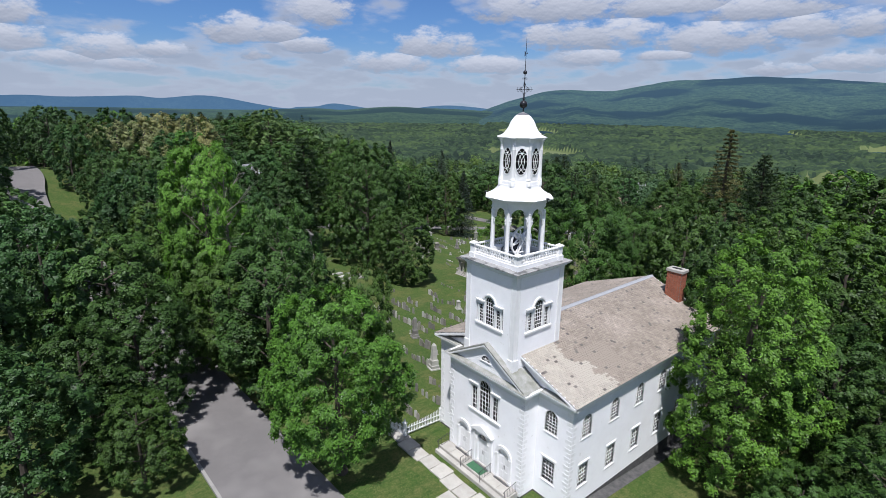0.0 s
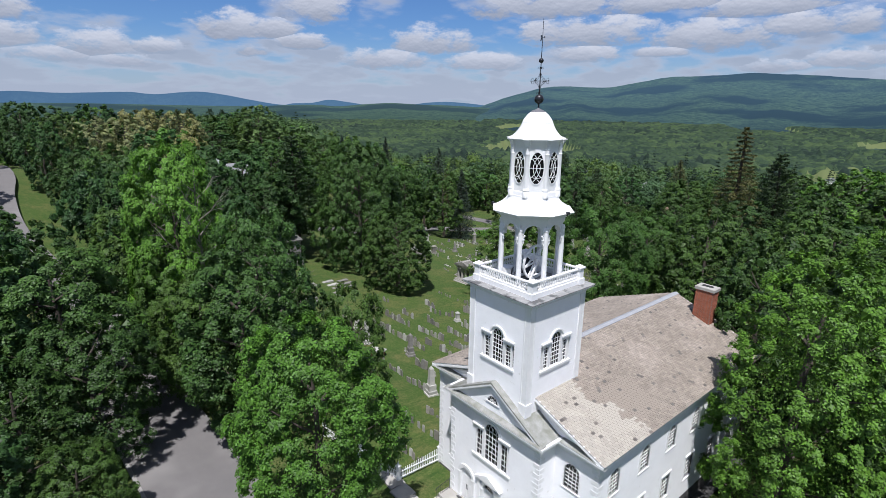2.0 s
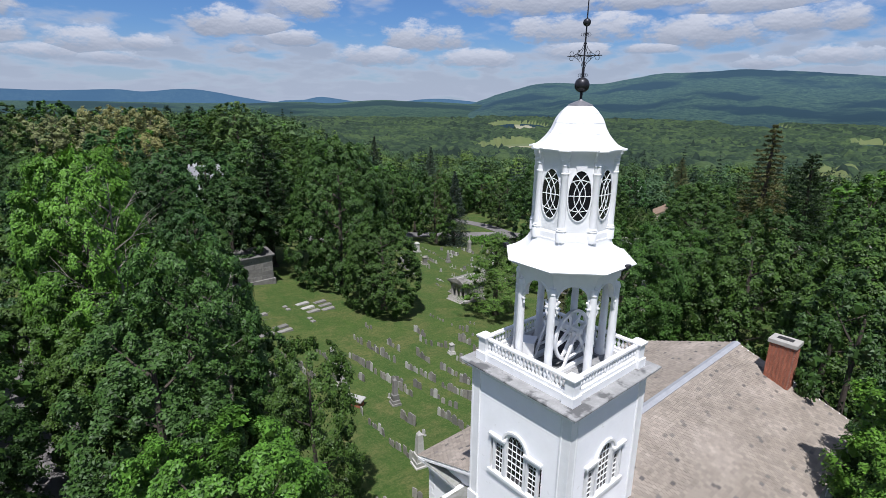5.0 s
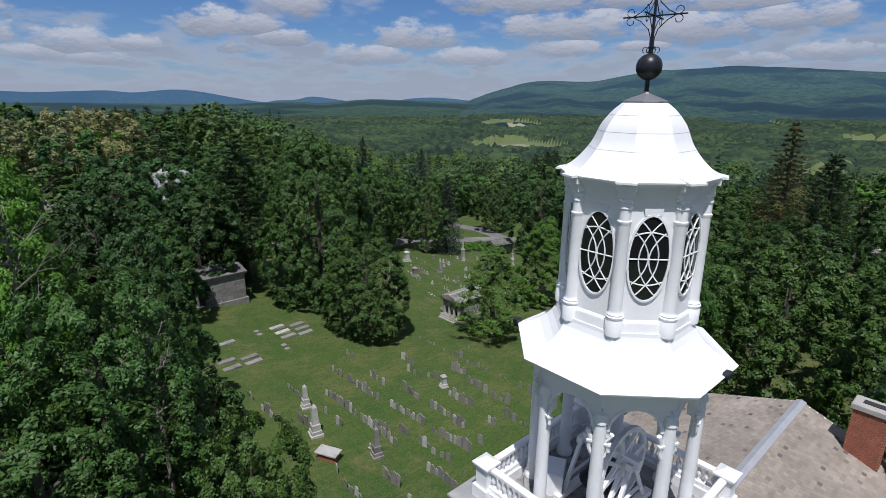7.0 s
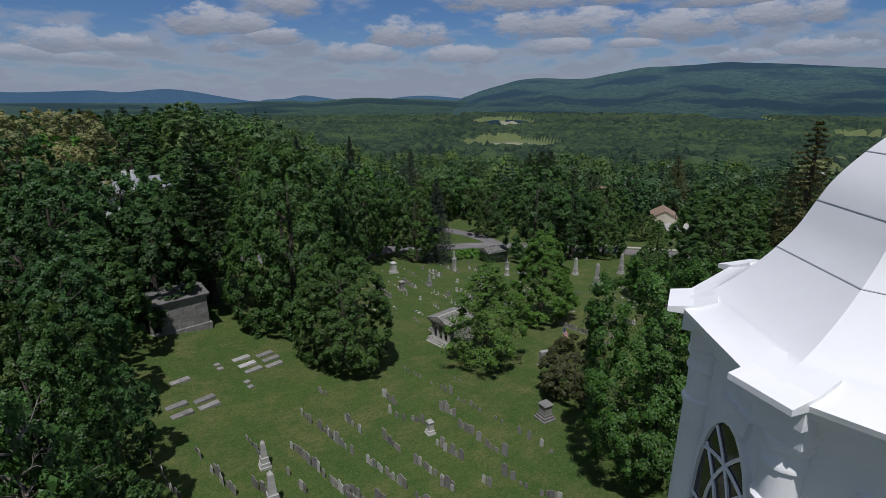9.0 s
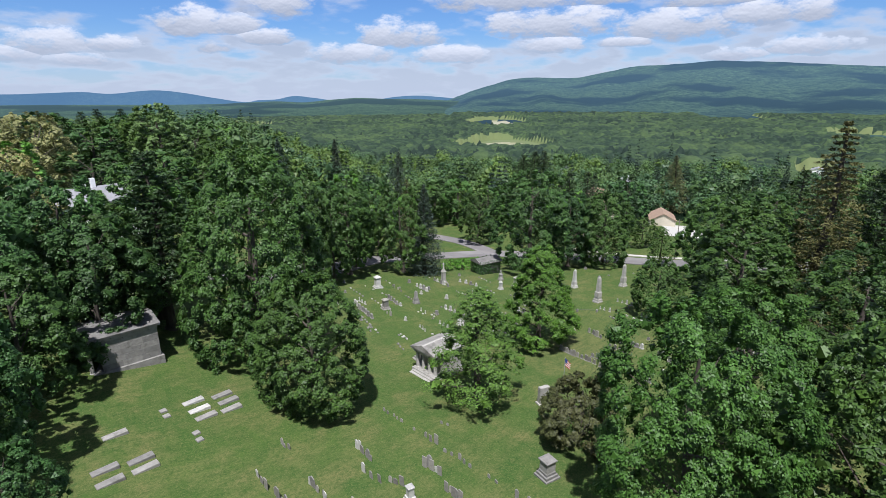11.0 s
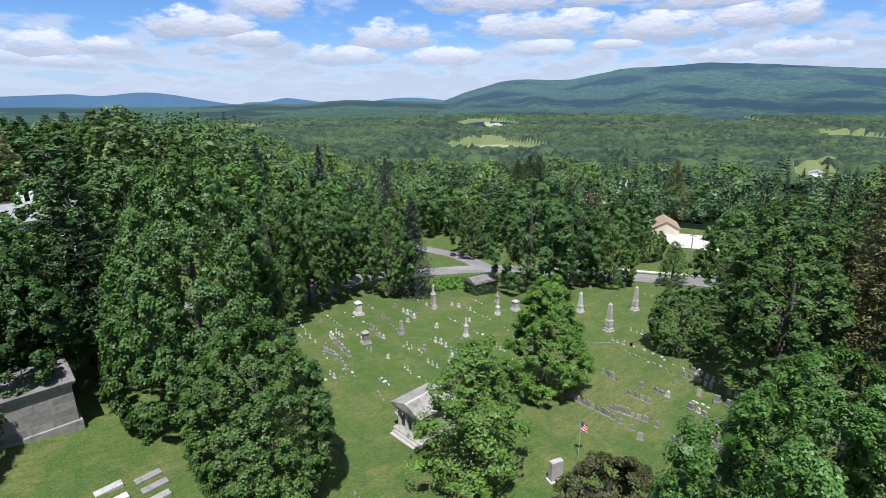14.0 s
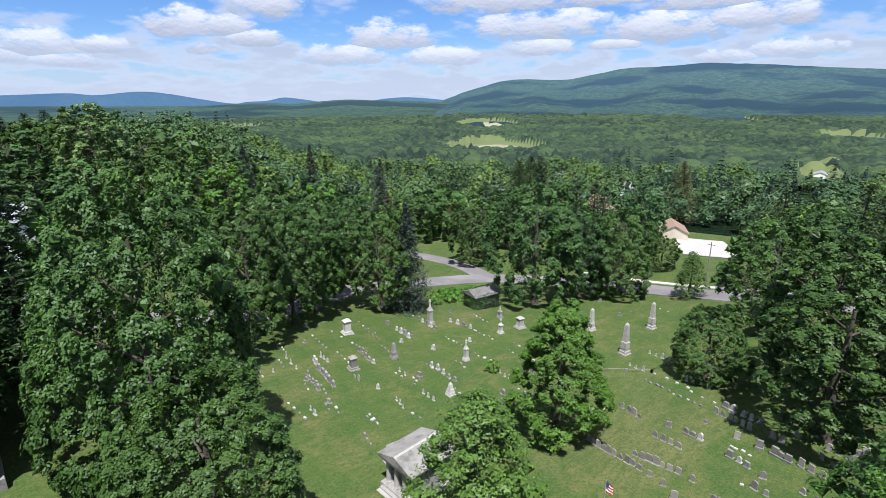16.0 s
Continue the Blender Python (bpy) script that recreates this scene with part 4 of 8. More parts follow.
def tower():
    for kind, at, a, b in (("front", TX, -CY - TW / 2, -CY + TW / 2), ("right", TY, CX - TW / 2, CX + TW / 2), ("left", TY + TW, -CX - TW / 2, -CX + TW / 2), ("back", TX + TW, CY - TW / 2, CY + TW / 2)):
        mid = (a + b) / 2
        holes = [(mid - 1.42, mid + 1.42, 13.2, 14.9), (mid - 0.5, mid + 0.5, 14.9, 15.55)]
        clap_wall(kind, at, a, b, 9.8, 17.7, holes)
        palladian(kind, at, mid, 13.2, 0.95, 0.46, 1.52, 1.82, 0.22, (4, 2), (6, 6))
        m = face(kind, at)
        for x in (a, b):
            q0, q1 = (x - 0.07, x + 0.42) if x == a else (x - 0.42, x + 0.07)
            board = part("pilaster", Shape().prism([(q0, -0.02), (q1, -0.02), (q1, 0.075), (q1 - 0.07, 0.075), (q1 - 0.085, 0.055), (q0 + 0.085, 0.055), (q0 + 0.07, 0.075), (q0, 0.075)], -17.7, -11.2, m @ UPRIGHT), TRIM, church)
            part("pilaster_base", Shape().slab(q0 - 0.05, q1 + 0.05, -0.02, 0.13, 9.8, 11.25, 0.02, m), TRIM, board)
    f = Shape()
    for d, z0, z1 in ((0.09, 17.66, 17.8), (0.2, 17.8, 17.9), (0.3, 17.9, 17.98), (0.4, 17.98, 18.09)):
        f.box(TX - d, TX + TW + d, TY - d, TY + TW + d, z0, z1)
    for i in range(34):
        u = TX - 0.05 + (TW + 0.1) * (i + 0.5) / 34
        for sg, e in ((-1, TY), (1, TY + TW)):
            y0, y1 = sorted((e + sg * 0.16, e + sg * 0.225))
            f.box(u - 0.045, u + 0.045, y0 - sg * 0.06, y1 - sg * 0.06, 17.72, 17.79)
        v = TY - 0.05 + (TW + 0.1) * (i + 0.5) / 34
        f.box(TX - 0.165, TX - 0.1, v - 0.045, v + 0.045, 17.72, 17.79)
    part("tower_cornice", f, TRIM, church, "white tower cornice with dentils")
    part("tower_deck", Shape().slab(TX - 0.47, TX + TW + 0.47, TY - 0.47, TY + TW + 0.47, 18.08, 18.17, 0.03), DECK, church, "weathered grey deck on the tower")


tower()


def balustrade():
    o = 0.3
    c4 = [(TX + o, TY + o), (TX + TW - o, TY + o), (TX + TW - o, TY + TW - o), (TX + o, TY + TW - o)]
    b = Shape().lathe([(0.05, 18.63), (0.05, 18.67), (0.035, 18.70), (0.07, 18.80), (0.075, 18.85), (0.035, 18.97), (0.03, 19.03), (0.05, 19.07), (0.05, 19.11)], 8)
    bm_ = Shape()
    bm_.v, bm_.f = [(x, y, z - 18.63) for x, y, z in b.v], b.f
    mesh_b = bm_.mesh("baluster", TRIM, True)
    for x, y in c4:
        s = Shape().box(x - 0.27, x + 0.27, y - 0.27, y + 0.27, 18.17, 18.55).box(x - 0.2, x + 0.2, y - 0.2, y + 0.2, 18.55, 19.17)
        s.box(x - 0.26, x + 0.26, y - 0.26, y + 0.26, 19.17, 19.24).lathe([(0.4, 19.24), (0.40, 19.29), (0.08, 19.43)], 4, math.pi / 4, Matrix.Translation((x, y, 0)))
        part("post", s, TRIM, church)
    for k in range(4):
        (x0, y0), (x1, y1) = c4[k], c4[(k + 1) % 4]
        along = Vector((x1 - x0, y1 - y0, 0))
        L = along.length
        m = Matrix.Translation((x0, y0, 0)) @ Matrix.Rotation(math.atan2(along.y, along.x), 4, "Z")
        s = Shape().box(0.2, L - 0.2, -0.16, 0.16, 18.17, 18.49, m).box(0.2, L - 0.2, -0.1, 0.1, 18.49, 18.63, m)
        part("bottom_rail", s, TRIM, church)
        part("top_rail", Shape().slab(0.2, L - 0.2, -0.1, 0.1, 19.11, 19.22, 0.03, m), TRIM, church)
        for i in range(21):
            piece("baluster", mesh_b, church, m @ Matrix.Translation((0.2 + (L - 0.4) * (i + 0.5) / 21, 0, 18.63)))


balustrade()
AX = Matrix.Translation((CX, CY, 0))
OCT = math.pi / 8


def belfry():
    base = Shape().lathe([(2.3, 18.17), (2.3, 18.29), (2.25, 18.31)], 8, OCT, AX)
    part("belfry_floor", base, DECK, church, "grey belfry floor")
    col = Shape().lathe([(0.24, 18.29), (0.24, 18.45), (0.185, 18.52), (0.165, 18.65), (0.165, 20.0), (0.14, 21.95), (0.17, 21.98), (0.17, 22.04), (0.12, 22.2)], 14)
    mesh_c = Shape()
    mesh_c.v, mesh_c.f = [(x, y, z - 18.5) for x, y, z in col.v], col.f
    mesh_c = mesh_c.mesh("column", TRIM, True)
    cap = Shape()
    for sg in (-1, 1):
        cap.tube([(sg * 0.14, 0, 21.1), (sg * 0.22, 0, 21.25), (sg * 0.18, 0, 21.5), (sg * 0.27, 0, 21.72)], 0.045, 6, 0.06)
        cap.box(sg * 0.2 - 0.07, sg * 0.2 + 0.07, -0.07, 0.07, 21.42, 21.47)
    R = 2.0
    for k in range(8):
        a = OCT + k * math.pi / 4
        m = AX @ Matrix.Translation((R * math.cos(a), R * math.sin(a), 18.5)) @ Matrix.Rotation(a + math.pi / 2, 4, "Z")
        piece("column", mesh_c, church, m)
        q = Shape()
        q.v, q.f = [tuple((m @ Matrix.Translation((0, 0, -18.5))) @ Vector(p)) for p in cap.v], list(cap.f)
        part("capital", q, TRIM, church, smooth=True)
    # arched spandrels between the columns, and the entablature
    ap = 1.92 * math.cos(OCT)
    for k in range(8):
        a = k * math.pi / 4
        m = AX @ Matrix.Rotation(a - math.pi / 2, 4, "Z") @ Matrix.Translation((0, ap, 0))
        hw = 1.92 * math.sin(OCT)
        s = Shape()
        q = arc(0, 21.75, 0.56, 0, 180, 16)
        for i in range(16):
            s.prism([(q[i][0], q[i][1]), (q[i][0], 22.5), (q[i + 1][0], 22.5), (q[i + 1][0], q[i + 1][1])], -0.12, 0.08, m)
            s.prism([(q[i][0] * 1.0, q[i][1]), (q[i][0] * 1.13, 21.75 + (q[i][1] - 21.75) * 1.13), (q[i + 1][0] * 1.13, 21.75 + (q[i + 1][1] - 21.75) * 1.13), (q[i + 1][0], q[i + 1][1])], 0.08, 0.12, m)
        for sg in (-1, 1):
            x0, x1 = sorted((sg * 0.56, sg * hw))
            s.box(x0, x1, -0.12, 0.08, 21.55, 22.5, m)
        part("arch", s, TRIM, church)
    e = Shape()
    for r0, z0, z1 in ((2.08, 22.42, 22.5), (2.12, 22.5, 22.78), (2.2, 22.78, 22.88), (2.34, 22.88, 22.96), (2.5, 22.96, 23.06)):
        e.lathe([(r0, z0 - 0.06), (r0, z1 - 0.06)], 8, OCT, AX)
    for k in range(8):
        a = k * math.pi / 4
        m = AX @ Matrix.Rotation(a - math.pi / 2, 4, "Z") @ Matrix.Translation((0, 2.2 * math.cos(OCT), 0))
        for i in range(11):
            x = -0.8 + 1.6 * i / 10
            e.box(x - 0.04, x + 0.04, -0.05, 0.05, 22.83, 22.9, m)
    part("entablature", e, TRIM, church, "white octagonal entablature with dentils")
    prof = [(2.64, 22.99), (2.66, 23.04)] + [(1.62 + 1.02 * (1 - t) ** 1.9, 23.04 + 0.95 * t ** 1.15) for t in (0.08, 0.2, 0.35, 0.5, 0.65, 0.8, 0.92, 1.0)]
    part("lower_roof", Shape().lathe(prof, 8, OCT, AX), ROOFWHITE, church, "white bell-cast octagonal roof")
    part("ceiling", Shape().lathe([(2.0, 22.36), (2.0, 22.42)], 8, OCT, AX), TRIM, church)


belfry()


def lantern():
    part("lantern_wall", Shape().lathe([(1.6, 23.9), (1.56, 24.2), (1.54, 24.24), (1.5, 24.27), (1.5, 27.05)], 8, OCT, AX), TRIM, church, "white octagonal lantern")
    col = Shape().lathe([(0.195, 0), (0.195, 0.36), (0.18, 0.38), (0.2, 0.41), (0.2, 0.45), (0.175, 0.47), (0.185, 0.5), (0.15, 0.54), (0.145, 0.6), (0.13, 2.5), (0.135, 2.52), (0.152, 2.56), (0.152, 2.59), (0.125, 2.61), (0.125, 2.84), (0.145, 2.86), (0.145, 2.89), (0.13, 2.91), (0.13, 2.97), (0.15, 2.99), (0.15, 3.04), (0.13, 3.06), (0.13, 3.2)], 12)
    mesh_c = col.mesh("column", TRIM, True)
    for k in range(8):
        a = OCT + k * math.pi / 4
        piece("column", mesh_c, church, AX @ Matrix.Translation((1.5 * math.cos(a), 1.5 * math.sin(a), 23.92)) @ Matrix.Rotation(a, 4, "Z"))
    e = Shape()
    for r0, z0, z1 in ((1.54, 26.98, 27.08), (1.6, 27.08, 27.17), (1.68, 27.17, 27.25), (1.76, 27.25, 27.31)):
        e.lathe([(r0, z0), (r0, z1)], 8, OCT, AX)
    for k in range(8):
        a = OCT + k * math.pi / 4
        m = AX @ Matrix.Rotation(a, 4, "Z") @ Matrix.Translation((1.58, 0, 0))
        e.box(-0.2, 0.06, -0.17, 0.17, 27.0, 27.31, m)
        e.box(-0.2, 0.14, -0.2, 0.2, 27.17, 27.312, m)
    part("entablature", e, TRIM, church)
    ap = 1.5 * math.cos(OCT)
    for k in range(8):
        m = AX @ Matrix.Rotation(k * math.pi / 4 - math.pi / 2, 4, "Z") @ Matrix.Translation((0, ap, 0))
        cz, A, B = 25.68, 0.41, 0.93
        ring = [(A * math.cos(2 * math.pi * i / 28), cz + B * math.sin(2 * math.pi * i / 28)) for i in range(28)]
        big = [(p[0] * 1.11, cz + (p[1] - cz) * 1.05) for p in ring]
        s = Shape()
        for i in range(28):
            j = (i + 1) % 28
            s.prism([ring[i], ring[j], big[j], big[i]], 0.0, 0.045, m)
        win = part("oval_window", s, TRIM, church, "oval window with curved white tracery")
        part("glass", Shape().prism(ring, 0.004, 0.016, m), DARK_GLASS, win)
        tr = Shape()
        curves = [[(-A, cz), (A, cz)]]
        steps = [-1.6 + 3.2 * i / 32 for i in range(33)]
        for sg in (-1, 1):
            # a pointed lens whose arcs run on to the rim, arcs that touch in the middle, and a shoulder above and below
            curves.append([(sg * A * 0.5 * (1 - u * u), cz + B * 0.62 * u) for u in steps])
            curves.append([(sg * A * (0.02 + 0.6 * u * u), cz + B * 0.56 * u) for u in steps])
            curves.append([(A * u / 1.6, cz + sg * B * (0.63 - 0.13 * (u / 1.6) ** 2)) for u in steps])
        for pts in curves:
            pts = [p for p in pts if (p[0] / A) ** 2 + ((p[1] - cz) / B) ** 2 <= 1.04]
            if len(pts) > 1:
                tr.tube([(p[0], 0.025, p[1]) for p in pts], 0.016, 5, m=m)
        part("tracery", tr, TRIM, win)
        part("keystone", Shape().prism([(-0.17, cz + B * 1.02), (0.17, cz + B * 1.02), (0.2, cz + B + 0.17), (-0.2, cz + B + 0.17)], 0.0, 0.035, m), TRIM, win)
    dome = [(1.80, 27.31), (1.81, 27.35), (1.66, 27.40), (1.48, 27.52), (1.30, 27.70), (1.16, 27.88), (1.06, 28.04), (0.99, 28.2), (0.91, 28.38), (0.80, 28.54), (0.66, 28.70), (0.52, 28.82), (0.42, 28.885)]
    fine = [dome[0], dome[1]]
    for i in range(1, len(dome) - 1):
        p0, p1, p2, p3 = dome[max(i - 1, 1)], dome[i], dome[i + 1], dome[min(i + 2, len(dome) - 1)]
        for t in (0.25, 0.5, 0.75, 1.0):
            fine.append(tuple(0.5 * (2 * p1[j] + (p2[j] - p0[j]) * t + (2 * p0[j] - 5 * p1[j] + 4 * p2[j] - p3[j]) * t * t + (3 * p1[j] - p0[j] - 3 * p2[j] + p3[j]) * t ** 3) for j in (0, 1)))
    dm = Shape().lathe(fine, 8, OCT, AX)
    part("dome", dm, ROOFWHITE, church, "white eight-sided bell dome", smooth=True).data.set_sharp_from_angle(angle=radians(26))
    for k in range(8):
        m = AX @ Matrix.Rotation(OCT + k * math.pi / 4, 4, "Z")
        part("dome_corner", Shape().prism([(1.5, 27.31), (1.845, 27.31), (1.845, 27.352), (1.66, 27.39), (1.5, 27.47)], -0.21, 0.21, m), ROOFWHITE, church)
    seam = Shape()
    for z in (27.88, 28.25, 28.6):
        k = next(i for i in range(len(fine) - 1) if fine[i][1] <= z <= fine[i + 1][1])
        r = fine[k][0] + (fine[k + 1][0] - fine[k][0]) * (z - fine[k][1]) / (fine[k + 1][1] - fine[k][1])
        seam.lathe([(r + 0.004, z - 0.004), (r + 0.005, z), (r - 0.001, z + 0.004)], 8, OCT, AX, False)
    part("seam", seam, RIDGE, church, "thin grey seams on the dome")
    part("dome_cap", Shape().lathe([(0.47, 28.87), (0.46, 28.9), (0.09, 29.05), (0.05, 29.1)], 8, OCT, AX), LEAD, church, "dark lead cap")


lantern()


def finial():
    """Weather vane rod with two balls, compass arms and scrolls."""
    part("rod", Shape().tube([(CX, CY, 29.0), (CX, CY, 30.2)], 0.05, 8).tube([(CX, CY, 30.2), (CX, CY, 34.05)], 0.034, 8, 0.012), IRON, church, "black iron rod")
    for z, r in ((29.6, 0.275), (31.75, 0.14)):
        prof = [(max(0.004, r * math.sin(math.pi * i / 14)), z - r * math.cos(math.pi * i / 14)) for i in range(15)]
        part("ball", Shape().lathe(prof, 20, 0, AX), IRON, church, "black metal ball", smooth=True)
    arms = Shape()
    for a in (12, 102):
        d = Vector((math.cos(radians(a)), math.sin(radians(a)), 0))
        c0 = Vector((CX, CY, 30.62))
        arms.tube([tuple(c0 - d * 0.66), tuple(c0 + d * 0.66)], 0.016, 6)
        for sg in (-1, 1):
            for up in (-1, 1):
                arms.tube([tuple(c0 + Vector((0, 0, up * 0.55))), tuple(c0 + d * sg * 0.1 + Vector((0, 0, up * 0.26))), tuple(c0 + d * sg * 0.28 + Vector((0, 0, up * 0.09))), tuple(c0 + d * sg * 0.45)], 0.011, 5)
                arms.tube([tuple(c0 + d * sg * (0.5 + 0.075 * math.cos(t)) + Vector((0, 0, up * (0.085 + 0.075 * math.sin(t))))) for t in [i * 0.6 - 1.5 for i in range(9)]], 0.009, 5)
    for k in range(6):
        a = k * math.pi / 3
        d = Vector((math.cos(a), math.sin(a), 0))
        for z0 in (29.88, 31.28):
            arms.tube([tuple(Vector((CX, CY, z0)) + d * (0.02 + 0.085 + 0.07 * math.cos(t)) + Vector((0, 0, 0.06 + 0.06 * math.sin(t)))) for t in [3.6 - i * 0.6 for i in range(9)]], 0.008, 5)
    part("compass", arms, IRON, church, "black iron compass arms with scrolls")
    vane = Shape()
    d = Vector((0.5, 0.866, 0))
    c0 = Vector((CX, CY, 33.0))
    vane.tube([tuple(c0 - d * 0.32), tuple(c0 + d * 0.3)], 0.012, 5)
    m = Matrix.Translation(c0) @ Matrix.Rotation(math.atan2(d.y, d.x), 4, "Z")
    vane.prism([(0.12, -0.13), (0.36, -0.17), (0.3, 0.0), (0.36, 0.17), (0.12, 0.13)], -0.006, 0.006, m)
    vane.prism([(-0.3, -0.06), (-0.44, 0), (-0.3, 0.06)], -0.006, 0.006, m)
    part("vane", vane, IRON, church, "black iron weather vane")


finial()


def chimney():
    ch = thing("chimney", (48.55, 23.1, 10.9), "red brick chimney with pale stone cap on the roof", "chimney")
    x0, x1, y0, y1 = 48.3, 49.3, 22.35, 23.85
    part("core", Shape().box(x0 + 0.02, x1 - 0.02, y0 + 0.02, y1 - 0.02, 10.2, 13.95), MORTAR, ch)
    me = Shape()
    me.add(*chamfered(-0.105, 0.105, -0.05, 0.05, -0.032, 0.032, 0.006))
    me = me.mesh("brick", BRICK)
    rows = int(4.0 / 0.085)
    for r in range(rows):
        z = 10.75 + r * 0.078
        if z > 13.88:
            break
        for axis, a, b, at in (("y", y0, y1, x0), ("x", x0, x1, y0), ("x", x0, x1, y1)):
            n = int((b - a) / 0.225)
            st = (b - a) / n
            for i in range(n):
                u = a + st * (i + (0.5 if r % 2 == 0 else 0.78)) 
                u = min(u, b - 0.1)
                if axis == "y":
                    piece("brick", me, ch, Matrix.Translation((at + 0.03, u, z)) @ Matrix.Rotation(math.pi / 2, 4, "Z"))
                elif at == y0:
                    piece("brick", me, ch, Matrix.Translation((u, at + 0.03, z)))
    part("cap", Shape().slab(x0 - 0.1, x1 + 0.1, y0 - 0.1, y1 + 0.1, 13.92, 14.2, 0.04), CONCRETE, ch, "pale stone cap")
    # no opening: a near-black slab paints the shade inside the flue
    part("flue", Shape().box(x0 + 0.3, x1 - 0.3, y0 + 0.3, y1 - 0.3, 14.2, 14.24), DARK, ch)


chimney()

# ---- trees ----


def tufts(inner, rng):
    """The close-set leaves at the heart of each clump, as small uneven eight-faced tufts."""
    n = len(inner)
    c = np.array([q[0] for q in inner])
    r = np.array([q[1] for q in inner])
    a = rng.normal(size=(n, 3))
    a /= np.linalg.norm(a, axis=1, keepdims=True)
    b = np.cross(a, rng.normal(size=(n, 3)))
    b /= np.linalg.norm(b, axis=1, keepdims=True)
    e = np.cross(a, b)
    k = r[:, None] * rng.uniform(0.8, 1.15, (n, 6, 1)).transpose(1, 0, 2)
    six = [c + a * k[0], c - a * k[1], c + b * k[2], c - b * k[3], c + e * k[4], c - e * k[5]]
    return np.stack([six[i] for x in (0, 1) for y in (2, 3) for z in (4, 5) for i in (x, y, z)], 1).reshape(-1, 3)


def leaf_mesh(name, centres, normals, size, mat, rng, slim=0.62, inner=()):
    """Small leaf sprays at the given places, round the tufts of each clump."""
    n = len(centres)
    nrm = normals / np.maximum(1e-6, np.linalg.norm(normals, axis=1, keepdims=True))
    a = np.cross(nrm, rng.normal(size=(n, 3)))
    a /= np.maximum(1e-6, np.linalg.norm(a, axis=1, keepdims=True))
    b = np.cross(nrm, a)
    L = (size * rng.uniform(0.7, 1.3, n))[:, None]
    v = np.stack([centres - a * L * 0.45 - b * L * slim * 0.6, centres - a * L * 0.45 + b * L * slim * 0.6, centres + a * L * 0.55 - nrm * L * 0.1], 1).reshape(-1, 3)
    if len(inner):
        v = np.concatenate([v, tufts(inner, rng)])
        n = len(v) // 3
    me = bpy.data.meshes.new(name)
    me.vertices.add(3 * n)
    me.vertices.foreach_set("co", v.astype(np.float32).ravel())
    me.loops.add(3 * n)
    me.loops.foreach_set("vertex_index", np.arange(3 * n, dtype=np.int32))
    me.polygons.add(n)
    me.polygons.foreach_set("loop_start", np.arange(0, 3 * n, 3, dtype=np.int32))
    me.update(calc_edges=True)
    me.materials.append(mat)
    return me


def broad_crown(rng, h, r, low, blobs, per, leaf, point=0.0, spread=0.3, droop=0.0, hull=0.45, core=0.08, subs=6, tuft=0.86):
    """Leaf places for a crown made of many uneven clumps on a lobed hull, with a loose core of leaves inside. point > 0 narrows the top; low is the crown's foot."""
    cs, ns, ends, inner = [], [], [], []
    lobes = rng.uniform(0, 6.28, 6)
    for i in range(blobs):
        u = (i + 0.5) / blobs
        zz = low + (h - low) * (0.03 + 0.94 * u)
        t = (zz - low) / (h - low)
        ang = i * 2.39996 + rng.uniform(-0.5, 0.5)
        if point <= 0:
            prof = math.sqrt(max(0.03, 1 - ((t - 0.4) / 0.63) ** 2)) if t > 0.4 else math.sqrt(1 - ((0.4 - t) / 0.52) ** 2)
            prof *= 1 + 0.13 * math.sin(2 * ang + lobes[0] + 3 * t) + 0.09 * math.sin(3 * ang + lobes[1] + 7 * t) + 0.06 * math.sin(5 * ang + lobes[2] + 11 * t)
        else:
            prof = (1 - t) ** (0.55 + 0.4 * point) * (0.35 + 0.65 * min(1, t * 6)) * 1.12
        rad = r * prof * (hull + (0.9 - hull) * rng.uniform() ** 0.6)
        c = np.array([rad * math.cos(ang), rad * math.sin(ang), zz - droop * rad])
        br = r * spread * rng.uniform(0.62, 1.25) * (0.6 + 0.4 * prof)
        out = np.array([math.cos(ang) * 0.8, math.sin(ang) * 0.8, 0.3 + 0.7 * t])
        m = max(2, per // subs)
        for j in range(subs):
            w = rng.normal(size=3) * 0.8 + out * 1.2
            w /= np.linalg.norm(w)
            sc = c + w * br * np.array([0.85, 0.85, 0.8]) * rng.uniform(0.6, 1.0)
            sr = br * rng.uniform(0.4, 0.6)
            d = rng.normal(size=(m, 3)) + w * 0.9 + np.array([0, 0, 0.45])
            d /= np.linalg.norm(d, axis=1, keepdims=True)
            k = rng.uniform(0.5, 1.08, (m, 1)) ** 0.5
            cs.append(sc + d * sr * k * np.array([1.0, 1.0, 0.85]))
            ns.append(d * 0.5 + out * 0.4 + np.array([0, 0, 0.3]) + rng.normal(size=(m, 3)) * 0.26)
            inner.append((sc, sr * tuft))
        ends.append(c)
    if core > 0:
        m = int(core * blobs * per)
        t = rng.uniform(0.04, 0.86, m)
        prof = np.sqrt(np.maximum(0.05, 1 - ((t - 0.4) / 0.56) ** 2)) if point <= 0 else (1 - t) ** (0.55 + 0.4 * point)
        a, q = rng.uniform(0, 6.28, m), np.sqrt(rng.uniform(0.1, 1, m)) * 0.74 * r * prof
        cs.append(np.stack([q * np.cos(a), q * np.sin(a), low + (h - low) * t - droop * q], 1))
        ns.append(np.stack([np.cos(a), np.sin(a), np.full(m, 0.5)], 1) + rng.normal(size=(m, 3)) * 0.6)
    return np.concatenate(cs), np.concatenate(ns), ends, inner


